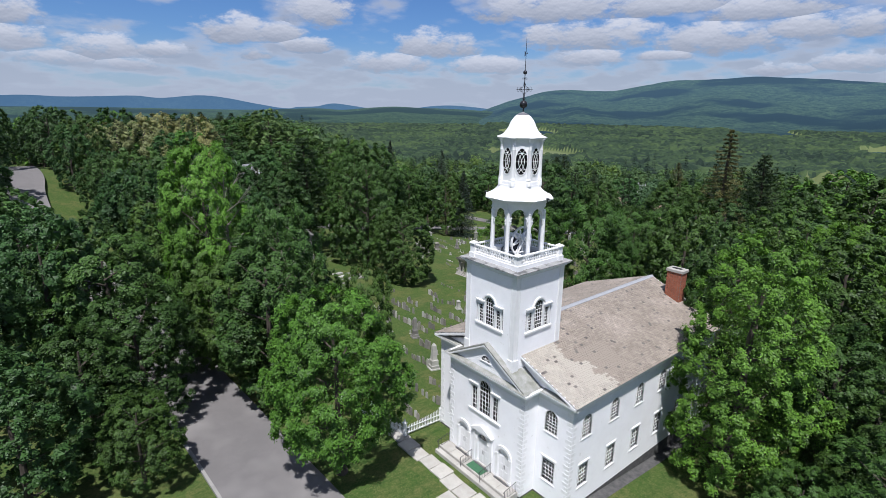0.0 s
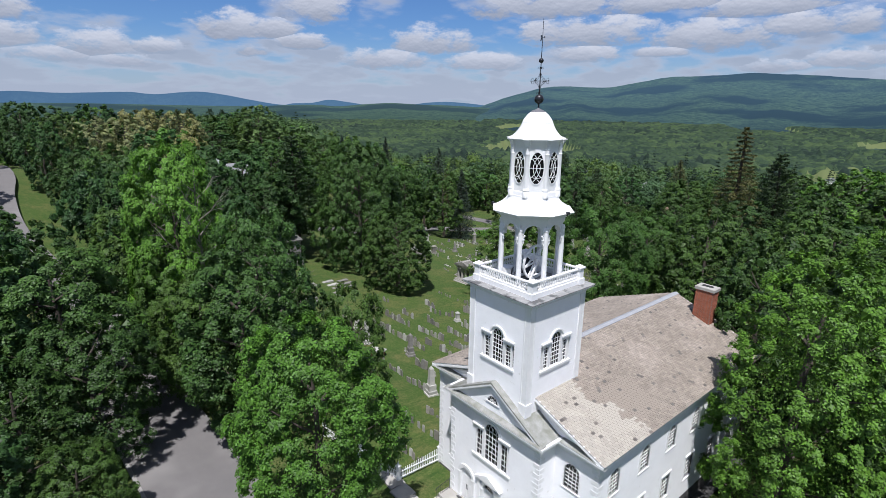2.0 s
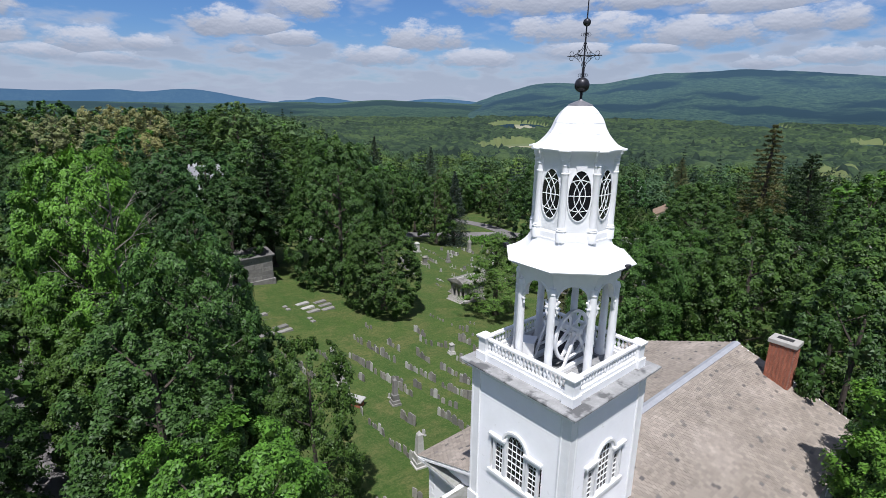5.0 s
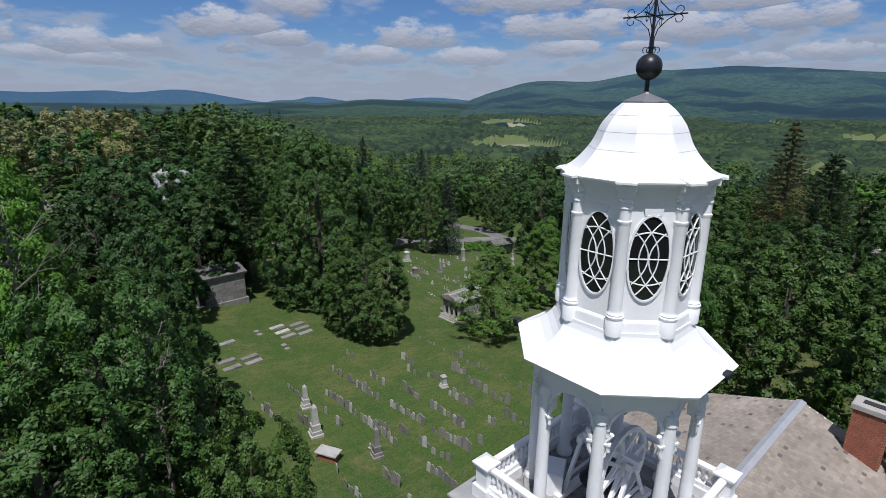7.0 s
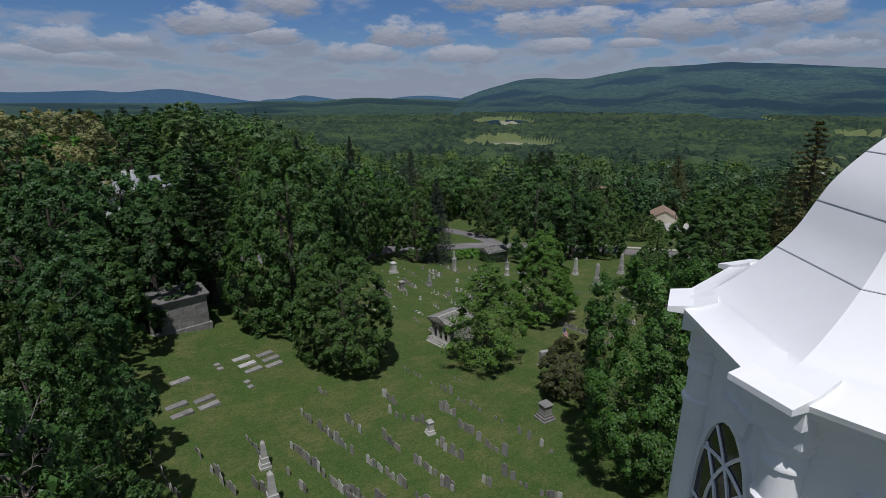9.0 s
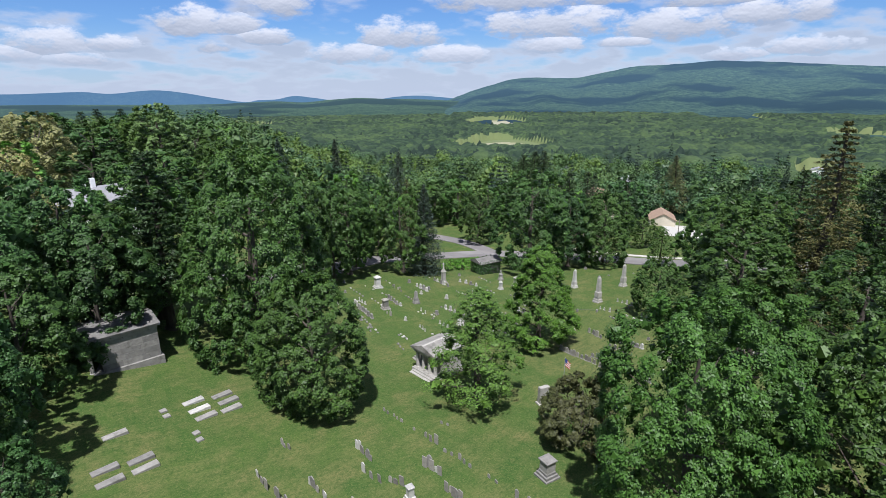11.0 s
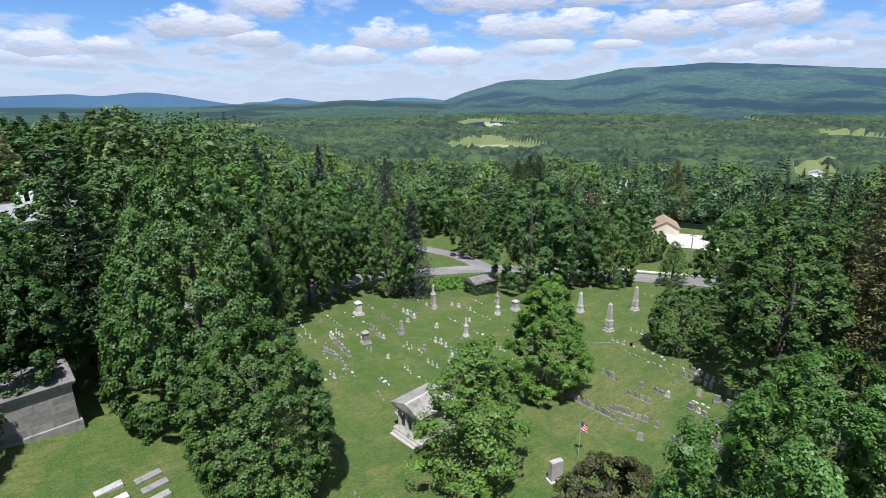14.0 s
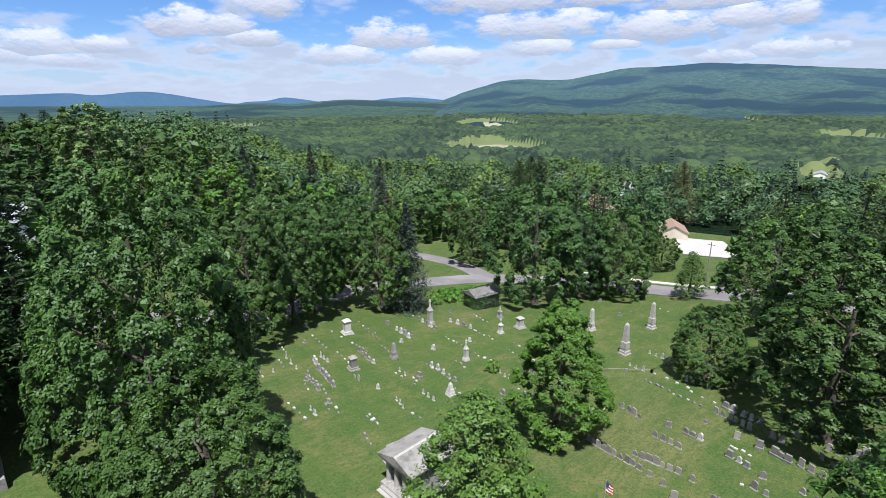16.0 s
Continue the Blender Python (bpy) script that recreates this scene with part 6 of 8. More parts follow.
def canopy():
    """The closed canopy of the farther valley: rounded and pointed crowns side by side in one sheet, broken by fields."""
    cell = 13.0
    n_az, ratio = 360, 1.0058
    rings = [455.0]
    while rings[-1] < 1850:
        rings.append(rings[-1] * ratio)
    d = np.array(rings)[:, None]
    az = np.radians(-9 + 112 * np.arange(n_az) / (n_az - 1))[None, :]
    x, y = 5 + d * np.cos(az), 10 + d * np.sin(az)
    far = d + 0 * az

    def chance(i, j, k):
        h = np.sin(i * 127.1 + j * 311.7 + k * 74.7) * 43758.5453
        return h - np.floor(h)

    gi, gj = np.floor(x / cell), np.floor(y / cell)
    best, own = np.zeros_like(x), np.zeros_like(x)
    for di in (-1, 0, 1):
        for dj in (-1, 0, 1):
            i, j = gi + di, gj + dj
            cx, cy = (i + 0.15 + 0.7 * chance(i, j, 1)) * cell, (j + 0.15 + 0.7 * chance(i, j, 2)) * cell
            r = cell * (0.55 + 0.35 * chance(i, j, 3))
            q = np.hypot(x - cx, y - cy) / r
            needle = chance(i, j, 5) + 0.35 * np.sin(cx * 0.011) * np.cos(cy * 0.009) > 0.93
            top = (8 + 9 * chance(i, j, 4)) * np.where(needle, 1.35, 1.0)
            h = np.where(q < 1, top * np.where(needle, 1 - q, 0.35 + 0.65 * np.sqrt(np.maximum(0, 1 - q * q))), 0)
            pick = chance(i, j, 6) + 0.3 * np.sin(cx * 0.013 + 1) * np.sin(cy * 0.017)
            kind = np.where(needle, 3, np.where(pick > 0.78, 1, np.where(pick < 0.3, 2, 0)))
            own = np.where(h > best, kind, own)
            best = np.maximum(best, h)
    base = np.array([[ground_z(px_, py_) for px_, py_ in zip(rx, ry)] for rx, ry in zip(x, y)])
    base += np.maximum(0, (far - 1060) / 3040) ** 2 * np.where(np.degrees(az) < 46, 120, 30)
    # fields where a slow wave crests, seen as long pale openings from the side
    wave = np.sin(x * 0.0061 + 0.8) * np.sin(y * 0.0083 - 0.4) + 0.45 * np.sin((x - y) * 0.013)
    clear = (far > 760) & (wave > 0.86)
    for hx, hy in FARMS:
        # a meadow before each far house, on the side of the church
        along, across = (hx - x) * 0.97 + (hy - y) * 0.25, (hx - x) * 0.25 - (hy - y) * 0.97
        clear |= (along > -14) & (along < 95) & (np.abs(across) < 17)
    own = np.where(clear, np.where(wave > 1.14, 5, 4), own)
    z = base + np.where(clear, 0.4, np.maximum(best, 1.2) * np.clip((far - 440) / 60, 0.3, 1))
    rows = len(rings)
    v = np.stack([x, y, z], 2).reshape(-1, 3)
    a, b = np.meshgrid(np.arange(rows - 1), np.arange(n_az - 1), indexing="ij")
    k = (a * n_az + b).ravel()
    f = np.stack([k, k + n_az, k + n_az + 1, k + 1], 1)
    me = bpy.data.meshes.new("far_woods")
    me.from_pydata(v.tolist(), [], f.tolist())
    # greens darkened for the shade among leaves and shifted blue for haze
    for name, p, q in (("canopy_maple", (0.046, 0.074, 0.036), (0.024, 0.042, 0.024)), ("canopy_bright", (0.064, 0.098, 0.040), (0.038, 0.062, 0.028)), ("canopy_dark", (0.030, 0.050, 0.030), (0.016, 0.030, 0.020)), ("canopy_pine", (0.022, 0.036, 0.026), (0.014, 0.025, 0.019))):
        me.materials.append(material(name, p, 0.9, q, 0.22, 1.0, 0.55, spec=0.1))
    me.materials.append(MEADOW)
    me.materials.append(BARE)
    me.polygons.foreach_set("material_index", own[:-1, :-1].astype(np.int32).ravel())
    me.shade_smooth()
    tagged(new("far_woods", me), "closed woods of the far valley with pale fields", "woods", kind="stuff")


canopy()


def bare_tree(x, y, h, seed):
    """A dead tree among the green ones: a grey stem with forking limbs and twigs."""
    rng = random.Random(seed)
    z = ground_z(x, y)
    ob = thing("bare_tree", (x, y, z), "dead grey tree with bare forking limbs", "tree")
    stem = [Vector((x, y, z - 0.3)), Vector((x + 0.2, y - 0.1, z + 0.45 * h)), Vector((x - 0.1, y + 0.2, z + 0.75 * h)), Vector((x + 0.2, y, z + h))]
    part("trunk", Shape().tube([tuple(p) for p in stem], 0.2, 7, 0.03), DEADWOOD, ob)
    for i in range(16):
        limbs = Shape()
        t = 0.42 + 0.55 * i / 16
        a = i * 2.4 + rng.uniform(-0.4, 0.4)
        base = Vector((x, y, z + t * h))
        reach = h * 0.22 * (1.25 - t) * rng.uniform(0.8, 1.3)
        out = Vector((math.cos(a), math.sin(a), 0.75))
        mid, tip = base + out * reach * 0.5, base + out * reach + Vector((rng.uniform(-0.3, 0.3), rng.uniform(-0.3, 0.3), reach * 0.3))
        limbs.tube([tuple(base), tuple(mid), tuple(tip)], 0.075, 5, 0.015)
        for k in range(5):
            p = mid.lerp(tip, k / 5)
            q = p + Vector((math.cos(a + rng.uniform(-1.2, 1.2)), math.sin(a + rng.uniform(-1.2, 1.2)), rng.uniform(0.2, 1.0))) * reach * rng.uniform(0.25, 0.45)
            limbs.tube([tuple(p), tuple(p.lerp(q, 0.5) + Vector((0, 0, 0.06))), tuple(q)], 0.028, 4, 0.008)
        part("limb", limbs, DEADWOOD, ob)


DEADWOOD = material("dead_wood", (0.27, 0.24, 0.205), 0.9, (0.18, 0.16, 0.14), 2.0, 0.5, 14)
for x, y, h, seed in ((17.8, 60.6, 22.0, 5), (23.0, 53.8, 16.5, 9), (16.2, 72.0, 22.0, 12)):
    bare_tree(x, y, h, seed)

# ---- burying ground ----


def stone_shape(w, h, t, top):
    """A headstone's outline drawn to its thickness, with the tops that old stones have."""
    if top == "round":
        o = [(-w / 2, -0.3), (w / 2, -0.3), (w / 2, h - w / 2 * 0.7)] + [(w / 2 * math.cos(a), h - w / 2 * 0.7 + w / 2 * 0.7 * math.sin(a)) for a in [math.pi * i / 8 for i in range(1, 8)]] + [(-w / 2, h - w / 2 * 0.7)]
    elif top == "shoulder":
        s = w * 0.16
        o = [(-w / 2, -0.3), (w / 2, -0.3), (w / 2, h - w * 0.32), (w / 2 - s * 0.3, h - w * 0.26), (w / 2 - s, h - w * 0.26)] + [((w / 2 - s) * math.cos(a), h - w * 0.26 + w * 0.26 * math.sin(a)) for a in [math.pi * i / 8 for i in range(1, 8)]] + [(-w / 2 + s, h - w * 0.26), (-w / 2 + s * 0.3, h - w * 0.26), (-w / 2, h - w * 0.32)]
    elif top == "point":
        o = [(-w / 2, -0.3), (w / 2, -0.3), (w / 2, h - w * 0.35), (w * 0.22, h - w * 0.12), (0, h), (-w * 0.22, h - w * 0.12), (-w / 2, h - w * 0.35)]
    else:
        o = [(-w / 2, -0.3), (w / 2, -0.3), (w / 2, h - 0.03), (w / 2 - 0.03, h), (-w / 2 + 0.03, h), (-w / 2, h - 0.03)]
    return Shape().prism(o, -t / 2, t / 2)


def headstone(name, mat, label, w, h, t, top, base=None, ledge=None):
    ob = thing(name, (0, 0, 0), label, "gravestone", "gravestones of the burying ground")
    lift = base[2] if base else 0.0
    s = stone_shape(w, h - lift, t, top)
    s.v = [(x, y, max(z, -0.3 if not base else 0.0) + lift) for x, y, z in s.v]
    part("tablet", s, mat, ob)
    if base:
        part("base", Shape().slab(-base[0] / 2, base[0] / 2, -base[1] / 2, base[1] / 2, -0.3, lift, 0.03), GRANITE if mat is not MARBLE else MARBLE, ob)
    return ob


STONES = {
    "old": [headstone("headstone", SLATESTONE, "dark weathered slate headstone leaning in a row", 0.55, 1.0, 0.07, "shoulder"), headstone("headstone", SLATESTONE, "dark upright headstone with rounded top", 0.5, 0.8, 0.07, "round"),
            headstone("headstone", SLATESTONE, "tall dark square-topped headstone", 0.62, 1.25, 0.08, "flat"), headstone("headstone", GRANITE, "grey lichened headstone with shouldered top", 0.66, 1.3, 0.09, "shoulder"),
            headstone("headstone", GRANITE, "small grey round-topped headstone", 0.42, 0.55, 0.07, "round"), headstone("headstone", MARBLE, "pale marble headstone stained with age", 0.5, 1.1, 0.07, "round")],
    "pale": [headstone("headstone", MARBLE, "white marble headstone with rounded top", 0.55, 1.0, 0.09, "round", (0.75, 0.35, 0.2)), headstone("headstone", MARBLE, "white marble headstone with pointed top", 0.5, 1.15, 0.1, "point", (0.7, 0.35, 0.2))],
    "low": [headstone("headstone", GRANITE, "low grey sunken headstone", 0.42, 0.5, 0.07, "round"), headstone("headstone", SLATESTONE, "low dark sunken headstone", 0.4, 0.55, 0.06, "shoulder")],
    "block": [headstone("headstone", GRANITE, "grey granite block stone on a base", 0.75, 1.15, 0.36, "flat", (1.0, 0.6, 0.3)), headstone("headstone", GRANITE, "rounded grey granite stone on a base", 0.7, 1.0, 0.32, "round", (0.95, 0.55, 0.28)), headstone("headstone", MARBLE, "pale marble block stone on a base", 0.65, 1.2, 0.34, "point", (0.9, 0.55, 0.3))],
    "dark": [headstone("headstone", SLATESTONE, "wide dark grey headstone on a low base", 0.62, 1.0, 0.13, "flat", (0.78, 0.36, 0.1)), headstone("headstone", SLATESTONE, "dark grey headstone with rounded top", 0.6, 0.98, 0.12, "round", (0.75, 0.34, 0.1)), headstone("headstone", GRANITE, "grey headstone on a low base", 0.6, 0.85, 0.13, "shoulder", (0.75, 0.36, 0.12))],
    "flush": [headstone("grave_marker", MARBLE, "low pale grave marker in the grass", 0.5, 0.26, 0.32, "flat"), headstone("grave_marker", GRANITE, "low grey rounded grave marker", 0.55, 0.36, 0.3, "round")],
}
GRAVES = {}
grave_rng = random.Random(77)


def row(x0, y0, x1, y1, n, kind):
    """A line of stones; they face across the line, lean a little and differ in size."""
    lie = math.atan2(y1 - y0, x1 - x0) if n > 1 else radians(-78)
    if lie > 0.3:
        lie -= math.pi
    if kind == "old" and n > 3:
        n = round(n * 1.18)
    for i in range(n):
        t = i / max(1, n - 1)
        x, y = x0 + (x1 - x0) * t + grave_rng.uniform(-0.12, 0.12), y0 + (y1 - y0) * t + grave_rng.uniform(-0.12, 0.12)
        k = grave_rng.choice(range(len(STONES[kind])))
        if kind == "old":
            k = grave_rng.choice((0, 0, 1, 1, 2, 2, 3, 3, 4, 5, 5))
        lean = 4.0 if kind == "old" else 1.2
        s = grave_rng.uniform(0.8, 1.2) * {"old": 0.78, "dark": 0.76, "block": 0.68, "pale": 0.62, "low": 0.8, "flush": 0.68}[kind]
        e = Euler((radians(grave_rng.uniform(-lean, lean)), radians(grave_rng.uniform(-lean, lean) * 0.7), lie + radians(grave_rng.uniform(-7, 7))))
        GRAVES.setdefault((kind, k), []).append(Matrix.LocRotScale((x, y, ground_z(x, y) - 0.02), e, (s * grave_rng.uniform(0.9, 1.1), s, s * grave_rng.uniform(0.88, 1.12))))


row(30.6, 71.3, 30.5, 68.7, 4, "old")
row(30.6, 67.3, 30.6, 66.0, 2, "old")
row(30.6, 65.1, 31.0, 63.9, 3, "old")
row(33.7, 69.2, 33.7, 68.1, 2, "old")
row(33.9, 66.1, 34.3, 62.1, 8, "old")
row(37.8, 68.2, 37.9, 65.7, 4, "old")
row(36.0, 62.1, 36.3, 60.5, 4, "old")
row(38.7, 61.9, 38.7, 61.9, 1, "old")
row(38.7, 59.9, 38.8, 59.1, 3, "old")
row(47.5, 72.3, 47.6, 71.5, 3, "old")
row(43.8, 69.3, 43.9, 67.7, 3, "old")
row(44.0, 66.4, 44.3, 62.0, 9, "old")
row(44.4, 61.1, 44.4, 61.1, 1, "old")
row(46.8, 66.0, 46.8, 63.4, 4, "old")
row(40.6, 64.8, 40.9, 59.7, 10, "old")
row(40.9, 58.3, 41.8, 55.6, 6, "old")
row(58.4, 71.3, 58.6, 68.7, 5, "low")
row(52.5, 67.7, 52.5, 65.4, 5, "old")
row(51.1, 64.4, 51.3, 62.5, 3, "old")
row(52.1, 61.9, 52.4, 60.9, 3, "old")
row(58.6, 66.6, 58.6, 66.6, 1, "low")
row(58.6, 64.9, 58.6, 63.6, 3, "old")
row(61.5, 65.8, 61.6, 65.0, 2, "low")
row(55.6, 61.5, 55.9, 59.9, 4, "old")
row(58.5, 62.0, 58.5, 61.3, 2, "low")
row(58.6, 60.4, 58.5, 58.8, 3, "old")
row(58.8, 56.7, 58.7, 56.0, 2, "low")
row(54.9, 58.0, 54.9, 56.4, 4, "old")
row(54.6, 55.2, 54.6, 55.2, 1, "old")
row(54.6, 54.2, 54.7, 52.3, 4, "old")
row(51.1, 57.1, 51.5, 54.4, 6, "old")
row(47.9, 60.9, 47.8, 58.7, 5, "old")
row(44.7, 59.1, 45.2, 55.9, 7, "old")
row(45.1, 55.4, 45.2, 54.6, 3, "old")
row(47.9, 56.4, 48.2, 54.1, 5, "old")
row(48.0, 53.0, 48.0, 52.0, 3, "old")
row(52.7, 50.2, 52.9, 49.5, 2, "old")
row(50.7, 50.9, 50.7, 50.1, 3, "old")
row(52.8, 48.7, 52.8, 48.1, 2, "low")
row(58.4, 53.4, 58.4, 52.2, 2, "old")
row(58.5, 50.8, 58.5, 50.8, 1, "old")
row(58.4, 49.6, 58.4, 49.6, 1, "low")
row(53.1, 46.6, 53.7, 45.2, 4, "old")
row(40.9, 58.7, 41.2, 53.6, 9, "old")
row(34.7, 51.5, 34.6, 48.9, 5, "old")
row(37.8, 50.5, 37.9, 48.9, 4, "old")
row(37.5, 46.9, 37.5, 46.9, 1, "pale")
row(39.0, 54.4, 39.0, 54.4, 1, "pale")
row(42.7, 54.9, 42.9, 54.2, 2, "old")
row(43.1, 52.2, 43.3, 51.3, 3, "old")
row(43.1, 50.3, 43.3, 49.6, 2, "old")
row(43.4, 48.8, 43.4, 48.8, 1, "old")
row(45.3, 53.0, 45.8, 48.7, 9, "old")
row(41.1, 48.8, 41.1, 48.3, 2, "old")
row(41.2, 47.9, 41.2, 44.5, 7, "old")
row(47.8, 52.7, 48.0, 51.9, 3, "old")
row(47.5, 48.9, 47.5, 48.9, 1, "old")
row(35.1, 53.8, 35.0, 53.3, 2, "old")
row(33.7, 59.8, 33.7, 59.2, 2, "old")
row(29.0, 41.3, 29.4, 36.2, 6, "old")
row(26.1, 37.5, 26.4, 34.4, 6, "old")
row(34.3, 47.4, 34.2, 44.3, 6, "old")
row(31.5, 40.1, 31.8, 39.1, 3, "old")
row(73.0, 105.5, 72.5, 101.9, 3, "pale")
row(77.0, 103.4, 76.9, 101.7, 3, "pale")
row(75.0, 100.3, 74.7, 97.9, 3, "flush")
row(76.9, 95.7, 76.9, 94.5, 2, "old")
row(83.2, 105.2, 83.1, 101.6, 5, "flush")
row(81.9, 93.6, 81.9, 92.4, 2, "flush")
row(86.7, 93.1, 86.0, 88.2, 5, "flush")
row(81.6, 89.5, 81.6, 89.5, 1, "flush")
row(80.9, 87.2, 80.8, 85.3, 3, "pale")
row(72.7, 87.1, 72.7, 85.5, 3, "flush")
row(76.9, 84.6, 76.9, 83.2, 2, "flush")
row(89.1, 112.2, 88.2, 106.8, 4, "flush")
row(69.8, 102.6, 69.8, 102.6, 1, "pale")
row(101.9, 103.8, 102.0, 99.5, 4, "block")
row(96.0, 99.0, 95.1, 94.2, 6, "flush")
row(107.8, 104.2, 106.6, 99.9, 5, "flush")
row(83.3, 110.8, 83.2, 108.0, 2, "flush")
row(67.5, 94.6, 67.5, 90.8, 4, "flush")
row(68.8, 92.0, 68.7, 90.8, 2, "pale")
row(102.8, 70.6, 100.5, 63.2, 10, "flush")
row(105.3, 70.4, 104.0, 65.9, 4, "flush")
row(103.3, 65.3, 102.0, 62.4, 3, "flush")
row(105.9, 74.0, 105.1, 72.1, 3, "pale")
row(111.3, 74.0, 110.2, 70.9, 4, "pale")
row(105.9, 66.8, 105.7, 66.0, 2, "pale")
row(106.0, 65.3, 105.3, 63.9, 2, "block")
row(94.6, 69.4, 93.8, 66.8, 4, "dark")
row(92.8, 70.8, 92.8, 70.8, 1, "block")
row(94.1, 63.9, 94.1, 63.9, 1, "block")
row(91.4, 64.1, 91.1, 61.7, 4, "dark")
row(86.3, 68.7, 85.3, 62.9, 10, "dark")
row(87.1, 64.1, 87.1, 60.8, 6, "dark")
row(87.0, 60.0, 86.7, 58.8, 2, "dark")
row(85.0, 61.7, 85.0, 61.7, 1, "dark")
row(84.5, 60.3, 84.5, 60.3, 1, "dark")
row(83.6, 58.9, 83.6, 58.9, 1, "dark")
row(100.1, 61.4, 98.7, 57.8, 6, "dark")
row(101.6, 61.0, 100.6, 57.3, 5, "block")
row(96.1, 58.3, 96.1, 58.3, 1, "dark")
row(97.2, 61.5, 97.2, 61.5, 1, "dark")
row(94.0, 62.1, 93.7, 60.6, 3, "block")
row(92.4, 57.7, 91.9, 56.0, 3, "block")
row(94.4, 58.2, 94.0, 56.4, 4, "flush")
row(95.7, 56.1, 95.7, 56.1, 1, "block")
row(95.4, 54.9, 95.1, 53.5, 3, "block")
row(98.3, 55.6, 98.1, 54.9, 2, "dark")
row(100.1, 54.2, 99.8, 53.6, 2, "dark")
row(102.8, 55.0, 102.2, 53.4, 3, "dark")
row(101.1, 52.1, 101.1, 52.1, 1, "block")
row(99.0, 51.4, 98.7, 49.9, 3, "dark")
row(97.3, 51.7, 96.7, 50.6, 2, "dark")
row(94.9, 52.5, 94.1, 50.1, 4, "dark")
row(91.2, 54.5, 91.2, 54.5, 1, "dark")
row(89.1, 55.6, 89.1, 55.6, 1, "flush")
row(89.2, 54.7, 88.9, 53.6, 2, "dark")
row(90.9, 51.6, 90.1, 49.6, 3, "dark")
row(86.8, 53.5, 86.7, 51.4, 5, "dark")
row(85.3, 56.6, 85.0, 55.3, 3, "dark")
row(88.0, 51.0, 87.8, 50.1, 2, "dark")
row(94.3, 119.6, 96.8, 116.2, 3, "flush")
row(100.0, 114.4, 98.9, 110.0, 3, "flush")
row(80.7, 114.5, 80.7, 114.5, 1, "block")
row(77.5, 108.9, 77.5, 108.9, 1, "block")
row(92.4, 108.8, 92.4, 108.8, 1, "block")
row(105.3, 107.6, 105.3, 107.6, 1, "block")
row(83.7, 91.0, 83.7, 91.0, 1, "block")
row(77.5, 91.5, 77.5, 91.5, 1, "block")
row(71.1, 92.1, 71.1, 92.1, 1, "block")
row(71.8, 98.2, 71.8, 98.2, 1, "block")
row(91.1, 96.4, 91.1, 96.4, 1, "block")
row(92.5, 103.0, 92.5, 103.0, 1, "block")
row(89.3, 101.5, 89.3, 101.5, 1, "block")
row(97.4, 95.5, 97.4, 95.5, 1, "block")
row(102.3, 51.1, 102.3, 51.1, 1, "block")
row(100.3, 50.9, 100.3, 50.9, 1, "block")
row(99.5, 50.1, 99.5, 50.1, 1, "block")
row(99.5, 49.4, 99.5, 49.4, 1, "block")
row(100.4, 48.9, 100.4, 48.9, 1, "block")
row(130.6, 92.5, 130.6, 92.5, 1, "block")
row(124.4, 85.4, 124.4, 85.4, 1, "block")
row(127.6, 85.0, 127.6, 85.0, 1, "flush")
row(131.8, 81.7, 131.8, 81.7, 1, "flush")
row(130.8, 79.7, 130.8, 79.7, 1, "flush")
# small markers scattered in short rows over the newer part
for i in range(58):
    x, y = grave_rng.uniform(69, 104), grave_rng.uniform(79, 113)
    if y < 112 - (x - 69) * 0.1 and y > 78 + max(0, x - 92) * 0.6 and math.hypot(x - 85.6, y - 71.9) > 8:
        n = grave_rng.randint(2, 5)
        row(x, y, x - 0.17 * n, y - grave_rng.uniform(0.95, 1.3) * (n - 1), n, grave_rng.choice(("flush", "flush", "flush", "low", "pale", "block")))
far_stones = {}
for (kind, k), spots in GRAVES.items():
    ob = STONES[kind][k]
    near = [m for m in spots if m.translation.x < 66 or (kind in ("dark", "block") and m.translation.x < 92)] or spots[:1]
    for m in spots:
        if m in near:
            continue
        # small stones at the far side go together in one mesh for each stone
        for child in ob.children:
            joined = far_stones.setdefault(child.data.materials[0], Shape())
            n = len(joined.v)
            joined.v += [tuple(m @ (child.matrix_basis @ v.co)) for v in child.data.vertices]
            joined.f += [tuple(n + i for i in p.vertices) for p in child.data.polygons]
    for m in near[:-1]:
        copy_thing(ob, m)
    ob.matrix_basis = near[-1]
for mat, joined in far_stones.items():
    solo("headstone", joined, mat, "rows of small weathered headstones at the far side", "gravestone", "stuff")


def spot(x, y, turn=-12.0):
    return Matrix.Translation((x, y, ground_z(x, y) - 0.03)) @ Matrix.Rotation(radians(turn), 4, "Z")


def obelisk(x, y, h, w, mat, label, steps=2, turn=-12.0):
    """A tapering shaft with a pyramid point on a die and stepped base."""
    m = spot(x, y, turn)
    ob = thing("obelisk", tuple(m.translation), label, "monument", "monuments of the burying ground")
    z = -0.3
    for i in range(steps):
        k = w * (1.95 - 0.36 * i)
        part("plinth", Shape().slab(-k / 2, k / 2, -k / 2, k / 2, z, z + 0.3 + (0.22 if i == 0 else 0) + h * 0.015, 0.03, m), mat, ob)
        z += 0.3 + (0.22 if i == 0 else 0) + h * 0.015
    die = h * 0.2
    part("die", Shape().slab(-w * 0.66, w * 0.66, -w * 0.66, w * 0.66, z, z + die, 0.05, m), mat, ob)
    z += die
    part("shaft", Shape().lathe([(w * 0.72, z), (w * 0.5, h - w * 0.55), (0.01, h)], 4, math.pi / 4, m), mat, ob)
    return ob


